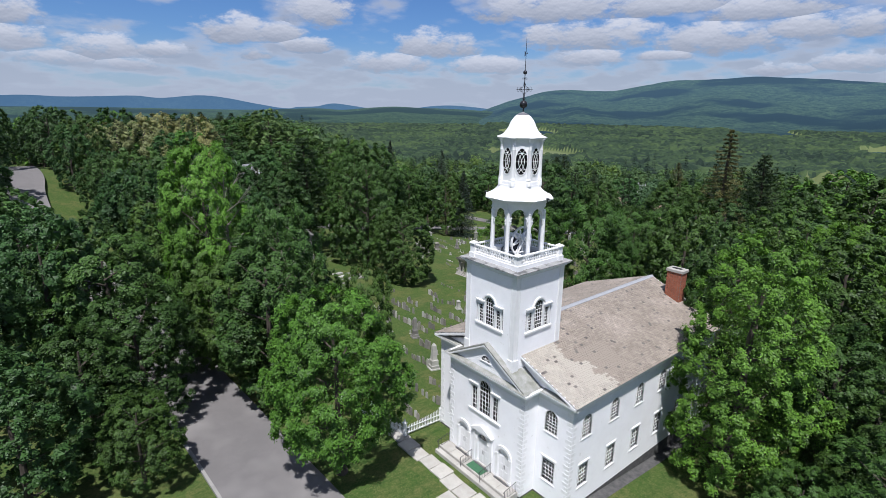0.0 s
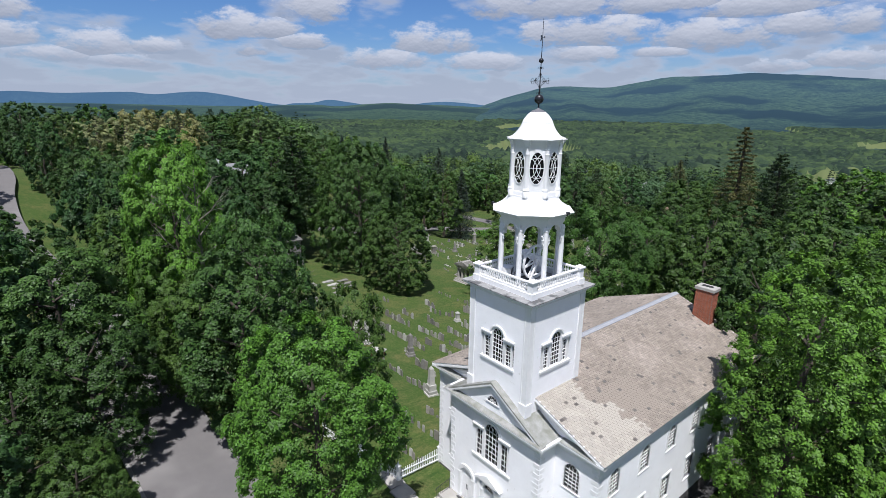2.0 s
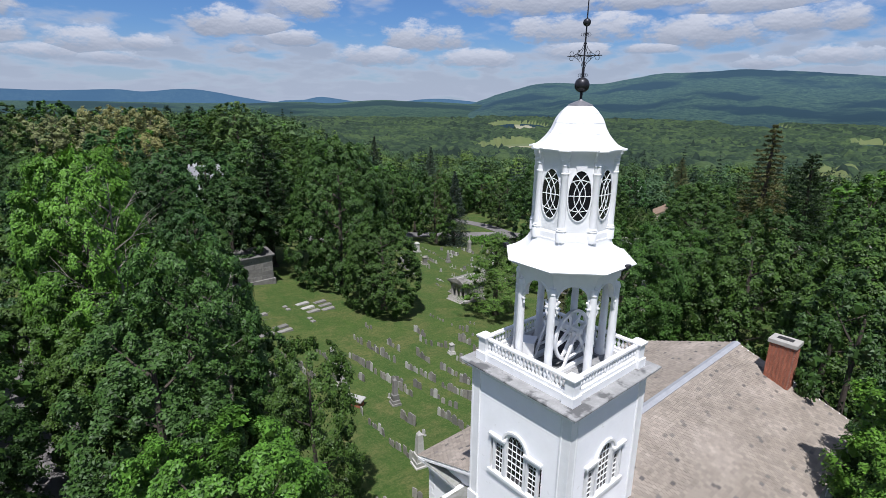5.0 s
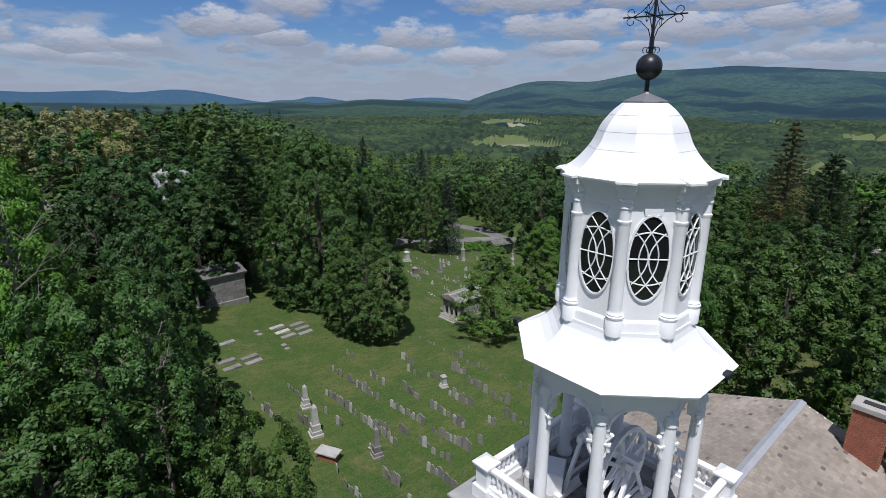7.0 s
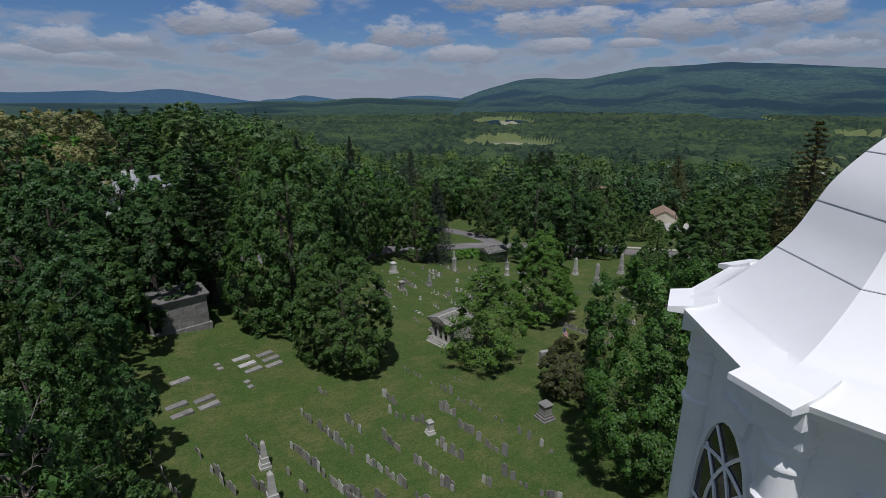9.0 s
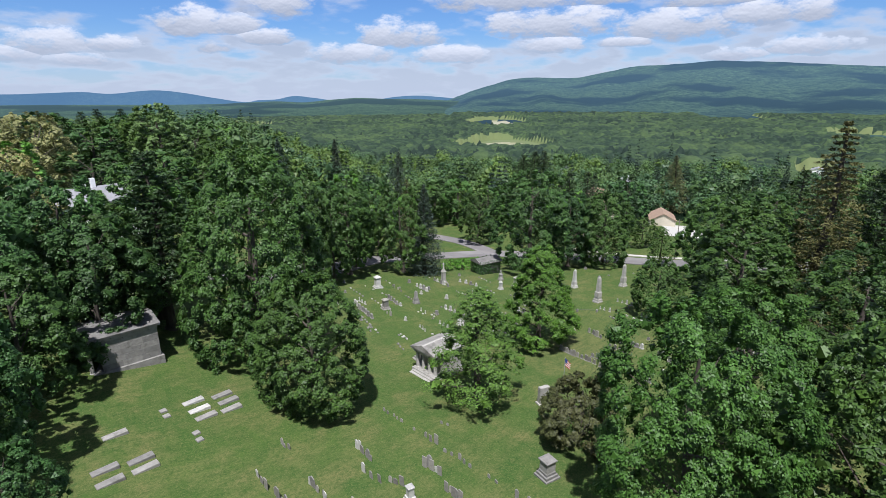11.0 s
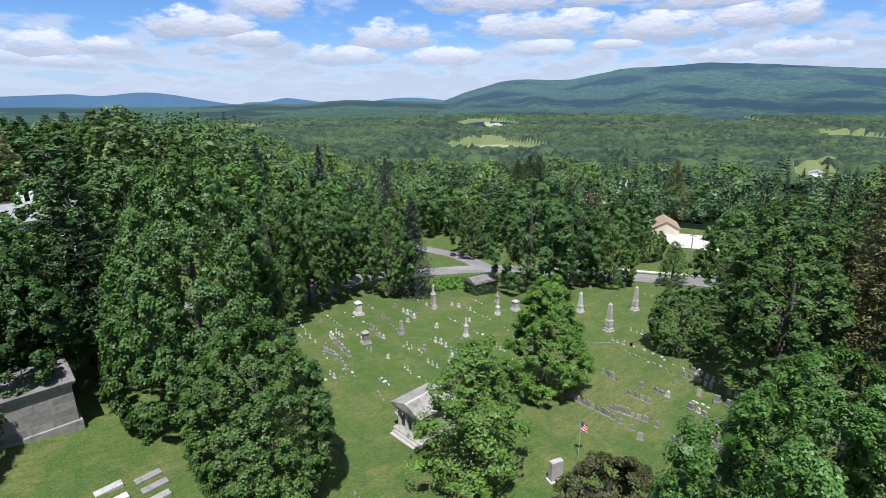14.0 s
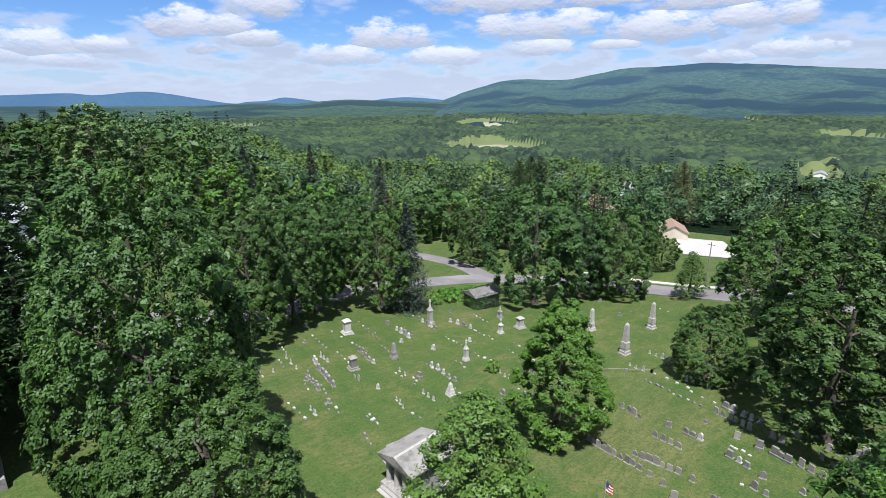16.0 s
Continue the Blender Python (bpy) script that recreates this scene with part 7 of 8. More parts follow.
def pedestal(x, y, h, w, mat, label, urn=False, turn=-12.0, steps=2):
    """A family monument: stepped base, die, moulded cap, and an urn or column where it has one."""
    m = spot(x, y, turn)
    ob = thing("monument", tuple(m.translation), label, "monument", "monuments of the burying ground")
    z = -0.3
    for i in range(steps):
        k = w * (1.7 - 0.3 * i)
        dz = 0.25 + (0.3 if i == 0 else 0.0)
        part("plinth", Shape().slab(-k / 2, k / 2, -k / 2, k / 2, z, z + dz, 0.03, m), mat, ob)
        z += dz
    top = h * (0.55 if urn else 0.82)
    part("die", Shape().slab(-w / 2, w / 2, -w / 2, w / 2, z, top, 0.02, m), mat, ob)
    part("cap", Shape().slab(-w * 0.62, w * 0.62, -w * 0.62, w * 0.62, top, top + 0.12, 0.03, m).lathe([(w * 0.75, top + 0.12), (w * 0.35, top + 0.12 + h * 0.1)], 4, math.pi / 4, m), mat, ob)
    if urn:
        z = top + 0.12 + h * 0.1
        r = w * 0.3
        part("shaft", Shape().lathe([(r, z), (r * 0.8, z + 0.08), (r * 0.7, h - 0.5), (r * 1.0, h - 0.42), (r * 0.4, h - 0.35), (r * 0.9, h - 0.2), (r * 0.5, h - 0.06), (0.02, h)], 12, 0, m), mat, ob, smooth=True)
    return ob


obelisk(34.3, 43.2, 3.4, 0.62, MARBLE, "pale stained marble obelisk on a stepped base")
obelisk(37.6, 63.9, 2.7, 0.5, MARBLE, "short stained marble obelisk with dark streaks")
obelisk(36.2, 59.2, 3.3, 0.62, MARBLE, "pale marble obelisk streaked with dirt")
obelisk(38.9, 53.2, 3.1, 0.52, GRANITE, "grey obelisk on a square die")
obelisk(83.1, 84.9, 1.8, 0.5, MARBLE, "short pale pink stone obelisk")
obelisk(84.7, 97.5, 2.5, 0.55, GRANITE, "grey granite obelisk with carved point")
obelisk(114.9, 85.2, 3.9, 0.6, MARBLE, "white marble obelisk on a square base")
obelisk(109.0, 76.5, 4.9, 0.68, PALEGRANITE, "tall grey granite obelisk inside a plot kerb", 3)
obelisk(121.2, 78.3, 4.6, 0.62, PALEGRANITE, "grey granite obelisk near the road", 3)
pedestal(91.9, 90.8, 3.2, 0.5, MARBLE, "white marble column monument", True)
pedestal(98.5, 105.3, 4.4, 0.7, PALEGRANITE, "tall grey monument with a column", True)
pedestal(103.9, 94.7, 2.6, 0.52, MARBLE, "white marble urn monument", True)
pedestal(109.8, 99.8, 2.3, 0.6, GRANITE, "grey granite urn monument", True)
pedestal(84.8, 109.0, 2.5, 0.95, MARBLE, "large pale pedestal monument with moulded cap")
pedestal(78.3, 97.8, 2.0, 0.8, SLATESTONE, "dark polished granite block monument")
pedestal(108.2, 94.2, 2.1, 0.9, PALEGRANITE, "stepped grey granite monument", steps=3)
pedestal(108.9, 65.6, 2.2, 0.9, GRANITE, "dark stone monument with carved top", True)
pedestal(51.9, 59.1, 1.6, 0.5, MARBLE, "small pale marble monument")
pedestal(62.5, 53.5, 2.1, 0.95, GRANITE, "big grey stepped granite monument beside a lilac", steps=3)
pedestal(70.0, 78.6, 2.2, 1.2, GRANITE, "grey granite block monument behind the tomb")
pedestal(108.9, 49.0, 1.5, 0.7, MARBLE, "white marble stone under the trees")
pedestal(33.6, 103.2, 2.8, 0.8, MARBLE, "white marble monument beside the mausoleum", True)


def slab_stone():
    """A tall plain slab on a low base, beside the lilac."""
    m = spot(72.5, 61.3, -20)
    ob = thing("monument", tuple(m.translation), "tall plain pale granite slab beside the lilac", "monument")
    part("plinth", Shape().slab(-0.75, 0.75, -0.42, 0.42, -0.3, 0.22, 0.03, m), PALEGRANITE, ob)
    part("tablet", Shape().slab(-0.6, 0.6, -0.25, 0.25, 0.22, 2.1, 0.05, m), PALEGRANITE, ob)


slab_stone()


def ledger(x, y, turn, w=2.0, d=0.75, z=0.22, mat=GRANITE, label="flat grey ledger stone lying in the grass"):
    solo("ledger_stone", Shape().slab(-w / 2, w / 2, -d / 2, d / 2, -0.3, z, 0.03, spot(x, y, turn)), mat, label, "gravestone", group="ledger stones")


for x, y, mat in ((43.6, 84.2, MARBLE), (43.6, 82.4, MARBLE), (43.7, 80.8, GRANITE), (46.2, 80.9, GRANITE), (36.2, 82.0, GRANITE), (34.5, 77.3, GRANITE), (34.5, 75.5, GRANITE), (37.1, 77.2, GRANITE), (37.1, 75.8, GRANITE), (46.4, 84.0, GRANITE), (46.5, 82.5, GRANITE)):
    ledger(x, y, 4.0, mat=mat, label="flat grey ledger stone lying in the grass" if mat is GRANITE else "flat white ledger stone lying in the grass")
for x, y in ((40.7, 83.9), (40.7, 82.8), (42.0, 78.5), (41.9, 77.3)):
    ledger(x, y, 6.0, 0.6, 0.6, 0.2, GRANITE, "small square stone flush in the grass")


def table_tomb():
    m = spot(35.4, 55.4, -62)
    ob = thing("table_tomb", tuple(m.translation), "white marble table tomb on brick sides", "tomb")
    part("side", Shape().box(-0.85, 0.85, -0.4, 0.4, -0.3, 0.72, m), BRICK, ob, "red brick walls of the tomb")
    part("top_slab", Shape().slab(-1.05, 1.05, -0.58, 0.58, 0.72, 0.86, 0.03, m), MARBLE, ob, "white marble top slab")


table_tomb()


def temple(name, x0, x1, y0, y1, ground, h, label, gable, cols, stone):
    """A burial house whose portico faces the lower x: steps, columns, walls of stone courses and a stone roof."""
    ob = thing(name, ((x0 + x1) / 2, (y0 + y1) / 2, ground), label, "mausoleum")
    b = ground + 0.35
    top = ground + h
    part("podium", Shape().slab(x0 - 0.25, x1 + 0.25, y0 - 0.25, y1 + 0.25, ground - 1.2, b, 0.04), stone, ob)
    for i in range(2):
        part("step", Shape().slab(x0 - 0.6 - 0.35 * i, x0 - 0.25, y0 + 0.1, y1 - 0.1, ground - 1.2, b - 0.12 - 0.14 * i, 0.02), stone, ob)
    px0 = x0 + min(1.3, (x1 - x0) * 0.25)
    part("core", Shape().box(px0 + 0.05, x1 - 0.04, y0 + 0.06, y1 - 0.06, b, top - 0.02), stone, ob)
    # courses of ashlar
    n = 5
    ch = (top - 0.55 - b) / n
    for r in range(n):
        z0 = b + r * ch
        xs = [px0 + (x1 - px0) * k / 3 for k in range(4)]
        for k in range(3):
            sh = 0 if r % 2 == 0 else 0.5
            a, c2 = px0 + (x1 - px0) * max(0, k - sh * 0) / 3, px0 + (x1 - px0) * (k + 1) / 3
            q = Shape()
            q.add(*chamfered(a + 0.006 + (0.3 if sh and k else 0), min(x1, c2 - 0.006 + (0.3 if sh and k < 2 else 0)), y0, y0 + 0.2, z0 + 0.006, z0 + ch - 0.006, 0.015))
            part("stone_course", q, stone, ob)
    part("door", Shape().box(px0 - 0.01, px0 + 0.1, (y0 + y1) / 2 - 0.5, (y0 + y1) / 2 + 0.5, b, b + 2.1), IRON, ob, "dark bronze door")
    for k in range(cols):
        y = y0 + 0.3 + (y1 - y0 - 0.6) * k / (cols - 1)
        part("column", Shape().lathe([(0.3, b), (0.3, b + 0.1), (0.24, b + 0.16), (0.2, top - 0.75), (0.28, top - 0.65), (0.28, top - 0.55)], 14, 0, Matrix.Translation((x0 + 0.3, y, 0))), stone, ob, smooth=True)
    part("entablature", Shape().box(x0 - 0.05, x1 + 0.05, y0 - 0.05, y1 + 0.05, top - 0.55, top - 0.15).slab(x0 - 0.3, x1 + 0.3, y0 - 0.3, y1 + 0.3, top - 0.15, top + 0.05, 0.04), stone, ob)
    cy = (y0 + y1) / 2
    rise = (y1 - y0) * (0.2 if gable else 0.1)
    m = Matrix(((0, 1, 0, 0), (1, 0, 0, 0), (0, 0, 1, 0), (0, 0, 0, 1)))
    part("roof", Shape().prism([(y0 - 0.36, top + 0.05), (y1 + 0.36, top + 0.05), (y1 + 0.36, top + 0.13), (cy, top + 0.13 + rise), (y0 - 0.36, top + 0.13)], x0 - 0.36, x1 + 0.36, m), DIMMED_STONE if not gable else PALE_ROOF, ob, "weathered stone roof with stains")
    if gable:
        part("ridge_stone", Shape().prism([(cy - 0.14, top + 0.08 + rise), (cy + 0.14, top + 0.08 + rise), (cy, top + 0.2 + rise)], x0 - 0.36, x1 + 0.36, m), stone, ob)
    return ob


# base darkened to paint tree shade on the mausoleum roof; blots are stains
DIMMED_STONE = material("weathered_stone_roof", (0.18, 0.175, 0.163), 0.85, (0.115, 0.11, 0.103), 1.1, 0.5, 14, blot=((0.09, 0.087, 0.08), 0.9, 0.55, 0.7))
PALE_ROOF = material("pale_stone_roof", (0.28, 0.268, 0.24), 0.85, (0.18, 0.172, 0.155), 0.9, 0.5, 14, blot=((0.12, 0.115, 0.1), 0.8, 0.54, 0.7))
temple("mausoleum", 36.6, 43.7, 94.6, 100.2, ground_z(38, 94.6) - 0.2, 4.3, "grey granite mausoleum with flat roof and portico", False, 2, GRANITE)
temple("mausoleum", 67.3, 71.6, 73.2, 77.0, ground_z(67.5, 75) + 0.05, 3.1, "small pale stone temple tomb with four columns", True, 4, PALEGRANITE)


def plot_kerb(x0, y0, x1, y1):
    """Iron rail on short posts round a family plot."""
    ob = thing("plot_rail", (x0, y0, ground_z(x0, y0)), "low iron rail on stone posts round a plot", "rail")
    n = max(2, int(math.hypot(x1 - x0, y1 - y0) / 2.6))
    pts = []
    for i in range(n + 1):
        x, y = x0 + (x1 - x0) * i / n, y0 + (y1 - y0) * i / n
        z = ground_z(x, y)
        part("post", Shape().slab(x - 0.12, x + 0.12, y - 0.12, y + 0.12, z - 0.2, z + 0.55, 0.03), GRANITE, ob)
        pts.append((x, y, z + 0.42))
    part("rail", Shape().tube(pts, 0.03, 6), IRON, ob)


plot_kerb(100, 78.5, 105.5, 71)
plot_kerb(105.5, 71, 112, 70)
plot_kerb(100, 78.5, 108, 83.5)

# ---- church front: steps, rails, path, fence ----
FG = 0.12


def front_steps():
    st = thing("front_steps", (25.4, CY, FG), "long pale stone landing and step before the doors", "steps")
    y0, y1 = CY - 4.0, CY + 4.3
    n = 6
    for i in range(n):
        a, b = y0 + (y1 - y0) * i / n, y0 + (y1 - y0) * (i + 1) / n
        part("landing_slab", Shape().slab(24.95, PX + 0.1, a + 0.01, b - 0.01, FG - 0.3, FLOOR - 0.03, 0.025), CONCRETE, st)
        part("step_slab", Shape().slab(24.5, 24.94, a + 0.01, b - 0.01, FG - 0.3, FLOOR - 0.25, 0.02), CONCRETE, st)
    for y, _ in DOORS:
        part("threshold", Shape().slab(PX - 0.3, PX - 0.11, y - 0.8, y + 0.8, FLOOR - 0.03, FLOOR + 0.03, 0.015), FIELDSTONE, st, "dark stone threshold")
    solo("door_mat", Shape().slab(25.05, 25.95, CY - 0.85, CY + 0.85, FLOOR - 0.026, FLOOR - 0.008, 0.006), MAT_GREEN, "green carpet mat on the landing", "mat")


front_steps()


def hand_rail(y):
    ob = thing("handrail", (24.9, y, FLOOR), "thin black iron handrail on the landing", "handrail", "handrails by the steps")
    a, b = Vector((25.95, y, FLOOR - 0.03)), Vector((24.7, y, FLOOR - 0.25))
    up = Vector((0, 0, 0.92))
    part("top_rail", Shape().tube([tuple(a + up), tuple(a.lerp(b, 0.55) + up), tuple(b + up), tuple(b + up * 0.85 + Vector((-0.12, 0, 0)))], 0.022, 6), IRON, ob)
    part("bottom_rail", Shape().tube([tuple(a + up * 0.15), tuple(b + up * 0.15)], 0.014, 6), IRON, ob)
    for i in range(8):
        p = a.lerp(b, i / 7)
        part("spindle", Shape().tube([tuple(p + (Vector((0, 0, 0)) if i in (0, 7) else up * 0.15)), tuple(p + up)], 0.02 if i in (0, 7) else 0.01, 5), IRON, ob)


for y in (CY + 4.1, CY + 1.15, CY - 1.15, CY - 3.9):
    hand_rail(y)


def path():
    ob = thing("stone_path", (23.4, CY, FG), "path of large pale stone slabs before the church", "path", kind="structure")
    rng = random.Random(4)
    spots = [(23.3 + 0.12 * math.sin(i * 1.7), 35.8 - i * 1.5, 1.46, 1.35) for i in range(12)] + [(21.7 - i * 1.55, 25.4 + 0.1 * i, 1.4, 1.5) for i in range(4)]
    for x, y, dx, dy in spots:
        w = rng.uniform(0.9, 1.02)
        m = Matrix.Translation((x, y, max(ground_z(x, y), FG - 0.05))) @ Matrix.Rotation(radians(rng.uniform(-3, 3)), 4, "Z")
        part("slab", Shape().slab(-dx / 2 * w, dx / 2 * w, -dy / 2 - 0.05, dy / 2 + 0.05, -0.2, 0.09 + rng.uniform(0, 0.03), 0.03, m), CONCRETE, ob)
    q = Shape()
    for i in range(8):
        q.v += [(27.7 + i * 3.2, YR - 0.05, ground_z(27.7 + i * 3.2, YR) + 0.08), (27.7 + i * 3.2, YR - 0.95, ground_z(27.7 + i * 3.2, YR - 1.2) + 0.08)]
    q.f = [(2 * i, 2 * i + 1, 2 * i + 3, 2 * i + 2) for i in range(7)]
    solo("drip_strip", q, FIELDSTONE, "dark gravel strip along the church wall", "path", "structure")


path()


def picket_fence(x0, y0, x1, y1, sag, group="white picket fence"):
    """Pickets between two posts; sag lets the tops dip in a curve."""
    ob = thing("picket_fence", (x0, y0, FG), "white picket fence beside the church", "fence", group)
    L = math.hypot(x1 - x0, y1 - y0)
    m = Matrix.Translation((x0, y0, 0)) @ Matrix.Rotation(math.atan2(y1 - y0, x1 - x0), 4, "Z")

    def base(u):
        p = m @ Vector((u, 0, 0))
        return max(ground_z(p.x, p.y), -1) + 0.02

    for u in (0.0, L):
        z = base(u)
        part("post", Shape().box(u - 0.13, u + 0.13, -0.13, 0.13, z - 0.2, z + 1.35, m).box(u - 0.18, u + 0.18, -0.18, 0.18, z + 1.35, z + 1.42, m).lathe([(0.24, z + 1.42), (0.02, z + 1.56)], 4, math.pi / 4, m @ Matrix.Translation((u, 0, 0))).lathe([(0.03, z + 1.5), (0.08, z + 1.62), (0.06, z + 1.72), (0.01, z + 1.85)], 8, 0, m @ Matrix.Translation((u, 0, 0))), TRIM, ob)
    part("rail", Shape().box(0.1, L - 0.1, -0.05, 0.0, base(L / 2) + 0.2, base(L / 2) + 0.29, m), TRIM, ob)
    part("rail", Shape().box(0.1, L - 0.1, -0.05, 0.0, base(L / 2) + 0.72, base(L / 2) + 0.8, m), TRIM, ob)
    n = int(L / 0.17)
    for i in range(1, n):
        u = L * i / n
        top = 1.02 + sag(u / L)
        z = base(u)
        part("picket", Shape().prism([(u - 0.035, z + 0.06), (u + 0.035, z + 0.06), (u + 0.035, z + top - 0.06), (u, z + top), (u - 0.035, z + top - 0.06)], 0.0, 0.03, m), TRIM, ob)


picket_fence(23.75, 34.1, 27.8, 33.85, lambda u: 0.42 * u ** 2)
picket_fence(23.75, 34.1, 22.9, 38.4, lambda u: 0.25 * (2 * u - 1) ** 2 - 0.05)
picket_fence(22.9, 38.4, 22.0, 43.2, lambda u: 0.25 * (2 * u - 1) ** 2 - 0.05)


def bell():
    """Bell with its wooden wheel and A-frames on the belfry floor, and a louvred box."""
    ob = thing("bell_frame", (CX, CY, 18.31), "white timber bell frame with a big wooden wheel", "bell frame")
    z = 18.31
    for sg in (-1, 1):
        y = CY + sg * 0.75
        s = Shape().tube([(CX - 0.85, y, z), (CX - 0.1, y, z + 1.45)], 0.07, 4).tube([(CX + 0.85, y, z), (CX + 0.1, y, z + 1.45)], 0.07, 4).box(CX - 0.2, CX + 0.2, y - 0.09, y + 0.09, z + 1.4, z + 1.6)
        s.tube([(CX - 0.55, y, z + 0.55), (CX + 0.55, y, z + 0.55)], 0.06, 4)
        part("trestle", s, TRIM, ob)
        part("beam", Shape().box(CX - 1.1, CX + 1.1, y - 0.1, y + 0.1, z, z + 0.16), TRIM, ob)
    part("headstock", Shape().box(CX - 0.11, CX + 0.11, CY - 0.95, CY + 0.7, z + 1.5, z + 1.74), TRIM, ob)
    mw = Matrix.Translation((CX, CY - 0.48, z + 1.3)) @ Matrix.Rotation(math.pi / 2, 4, "X")
    w = Shape()
    for i in range(32):
        a, b = 2 * math.pi * i / 32, 2 * math.pi * (i + 1) / 32
        for r0, r1 in ((1.0, 1.13),):
            w.add([(r0 * math.cos(a), r0 * math.sin(a), -0.06), (r1 * math.cos(a), r1 * math.sin(a), -0.06), (r1 * math.cos(b), r1 * math.sin(b), -0.06), (r0 * math.cos(b), r0 * math.sin(b), -0.06),
                   (r0 * math.cos(a), r0 * math.sin(a), 0.06), (r1 * math.cos(a), r1 * math.sin(a), 0.06), (r1 * math.cos(b), r1 * math.sin(b), 0.06), (r0 * math.cos(b), r0 * math.sin(b), 0.06)],
                  [(0, 1, 2, 3), (7, 6, 5, 4), (1, 5, 6, 2), (0, 3, 7, 4)], mw)
    for k in range(4):
        w.box(-1.02, 1.02, -0.05, 0.05, -0.04, 0.04, mw @ Matrix.Rotation(k * math.pi / 4 + 0.2, 4, "Z"))
    for sg in (-1, 1):
        w.box(-0.95, 0.95, sg * 0.36 - 0.045, sg * 0.36 + 0.045, -0.05, 0.05, mw @ Matrix.Rotation(0.6, 4, "Z"))
    part("wheel", w, TRIM, ob, "large white wooden bell wheel")
    part("bell", Shape().lathe([(0.02, z + 1.5), (0.22, z + 1.44), (0.32, z + 1.3), (0.36, z + 0.95), (0.44, z + 0.7), (0.58, z + 0.5), (0.55, z + 0.5)], 20, 0, Matrix.Translation((CX, CY + 0.1, 0))), IRON, ob, "dark bronze bell", smooth=True)
    bx = thing("louvred_box", (CX - 0.9, CY + 1.25, 18.31), "white louvred metal box on the belfry floor", "box")
    m = Matrix.Translation((CX - 0.75, CY + 1.2, 0)) @ Matrix.Rotation(0.5, 4, "Z")
    part("body", Shape().slab(-0.4, 0.4, -0.35, 0.35, 18.31, 19.02, 0.02, m), TRIM, bx)
    for i in range(7):
        part("louvre", Shape().box(-0.34, 0.34, -0.375, -0.345, 18.41 + i * 0.08, 18.46 + i * 0.08, m), DECK, bx)
    lamp = thing("floodlight", (CX + 2.05, CY - 1.75, 23.2), "small dark floodlight on the steeple roof edge", "floodlight")
    for k, (lx, ly) in enumerate(((CX + 0.35, CY - 2.47), (CX - 1.0, CY + 2.5))):
        q = lamp if k == 0 else thing("floodlight", (lx, ly, 23.2), "small dark floodlight on the steeple roof edge", "floodlight")
        part("housing", Shape().slab(lx - 0.1, lx + 0.1, ly - 0.08, ly + 0.08, 23.0, 23.15, 0.02), IRON, q)
        part("bracket", Shape().box(lx - 0.02, lx + 0.02, ly - 0.02, ly + 0.1, 22.9, 23.0), IRON, q)


bell()

# ---- houses and things beyond ----


def house(x, y, w, d, h, turn, wall, roof, label, pitch=0.45, chimneys=0, z=None, windows=3):
    """A gabled house with its ridge along its own x."""
    m = Matrix.Translation((x, y, ground_z(x, y) if z is None else z)) @ Matrix.Rotation(radians(turn), 4, "Z")
    ob = thing("house", tuple(m.translation), label, "house")
    r = d / 2 * pitch
    part("wall", Shape().box(-w / 2, w / 2, -d / 2, d / 2, -1.5, h, m).prism([(-d / 2, h), (d / 2, h), (0, h + r)], -w / 2 + 0.01, w / 2 - 0.01, m @ Matrix.Rotation(math.pi / 2, 4, "Z")), wall, ob)
    for sg in (-1, 1):
        s = Shape()
        v = [(-w / 2 - 0.4, 0, h + r + 0.12), (w / 2 + 0.4, 0, h + r + 0.12), (w / 2 + 0.4, sg * (d / 2 + 0.5), h - 0.5 * pitch + 0.12), (-w / 2 - 0.4, sg * (d / 2 + 0.5), h - 0.5 * pitch + 0.12)]
        v += [(a, b, c2 - 0.15) for a, b, c2 in v]
        s.add(v, [(0, 1, 2, 3), (7, 6, 5, 4), (0, 4, 5, 1), (1, 5, 6, 2), (2, 6, 7, 3), (3, 7, 4, 0)], m)
        part("roof", s, roof, ob)
        for i in range(windows):
            u = -w / 2 + w * (i + 0.5) / windows
            for zz in ([1.0] if h < 4 else [1.0, 3.8]):
                y0, y1 = sorted((sg * d / 2, sg * (d / 2 + 0.06)))
                wn = part("window", Shape().box(u - 0.55, u + 0.55, y0, y1, zz - 0.1, zz + 1.5, m), TRIM, ob)
                y0, y1 = sorted((sg * (d / 2 + 0.061), sg * (d / 2 + 0.07)))
                part("pane", Shape().box(u - 0.42, u + 0.42, y0, y1, zz, zz + 1.38, m), DARK_GLASS, wn)
    for i in range(chimneys):
        u = -w * 0.06 + i * 1.7
        part("chimney", Shape().box(u - 0.4, u + 0.4, -0.35, 0.35, h, h + r + 1.7, m), TRIM, ob)
    return ob


house(231, 121, 12, 9, 3.2, 30, CREAM, TANROOF, "cream house with a tan gable roof behind trees", 0.55)
house(236, 148, 15, 10, 5.0, 40, CREAM, TANROOF, "long house with a tan shingle roof among trees", 0.55)
house(258, 164, 13, 10, 5.0, 70, CREAM, TANROOF, "house with a steep tan shingle roof", 0.7)
house(326, 188, 17, 10, 4.6, 20, TRIM, GREYROOF, "white house with a pale roof in the woods", 0.4)
house(48.5, 153, 13, 9, 6.2, 8, TRIM, GREYROOF, "white house with twin chimneys behind trees", 0.5, 2)
for x, y, turn in ((352, 242.5, 75), (*FARMS[0], 10), (*FARMS[1], 25)):
    house(x, y, 15, 9, 5.0, turn, TRIM, GREYROOF, "distant white building among valley trees", 0.4, z=ground_z(x, y) + 0.5)


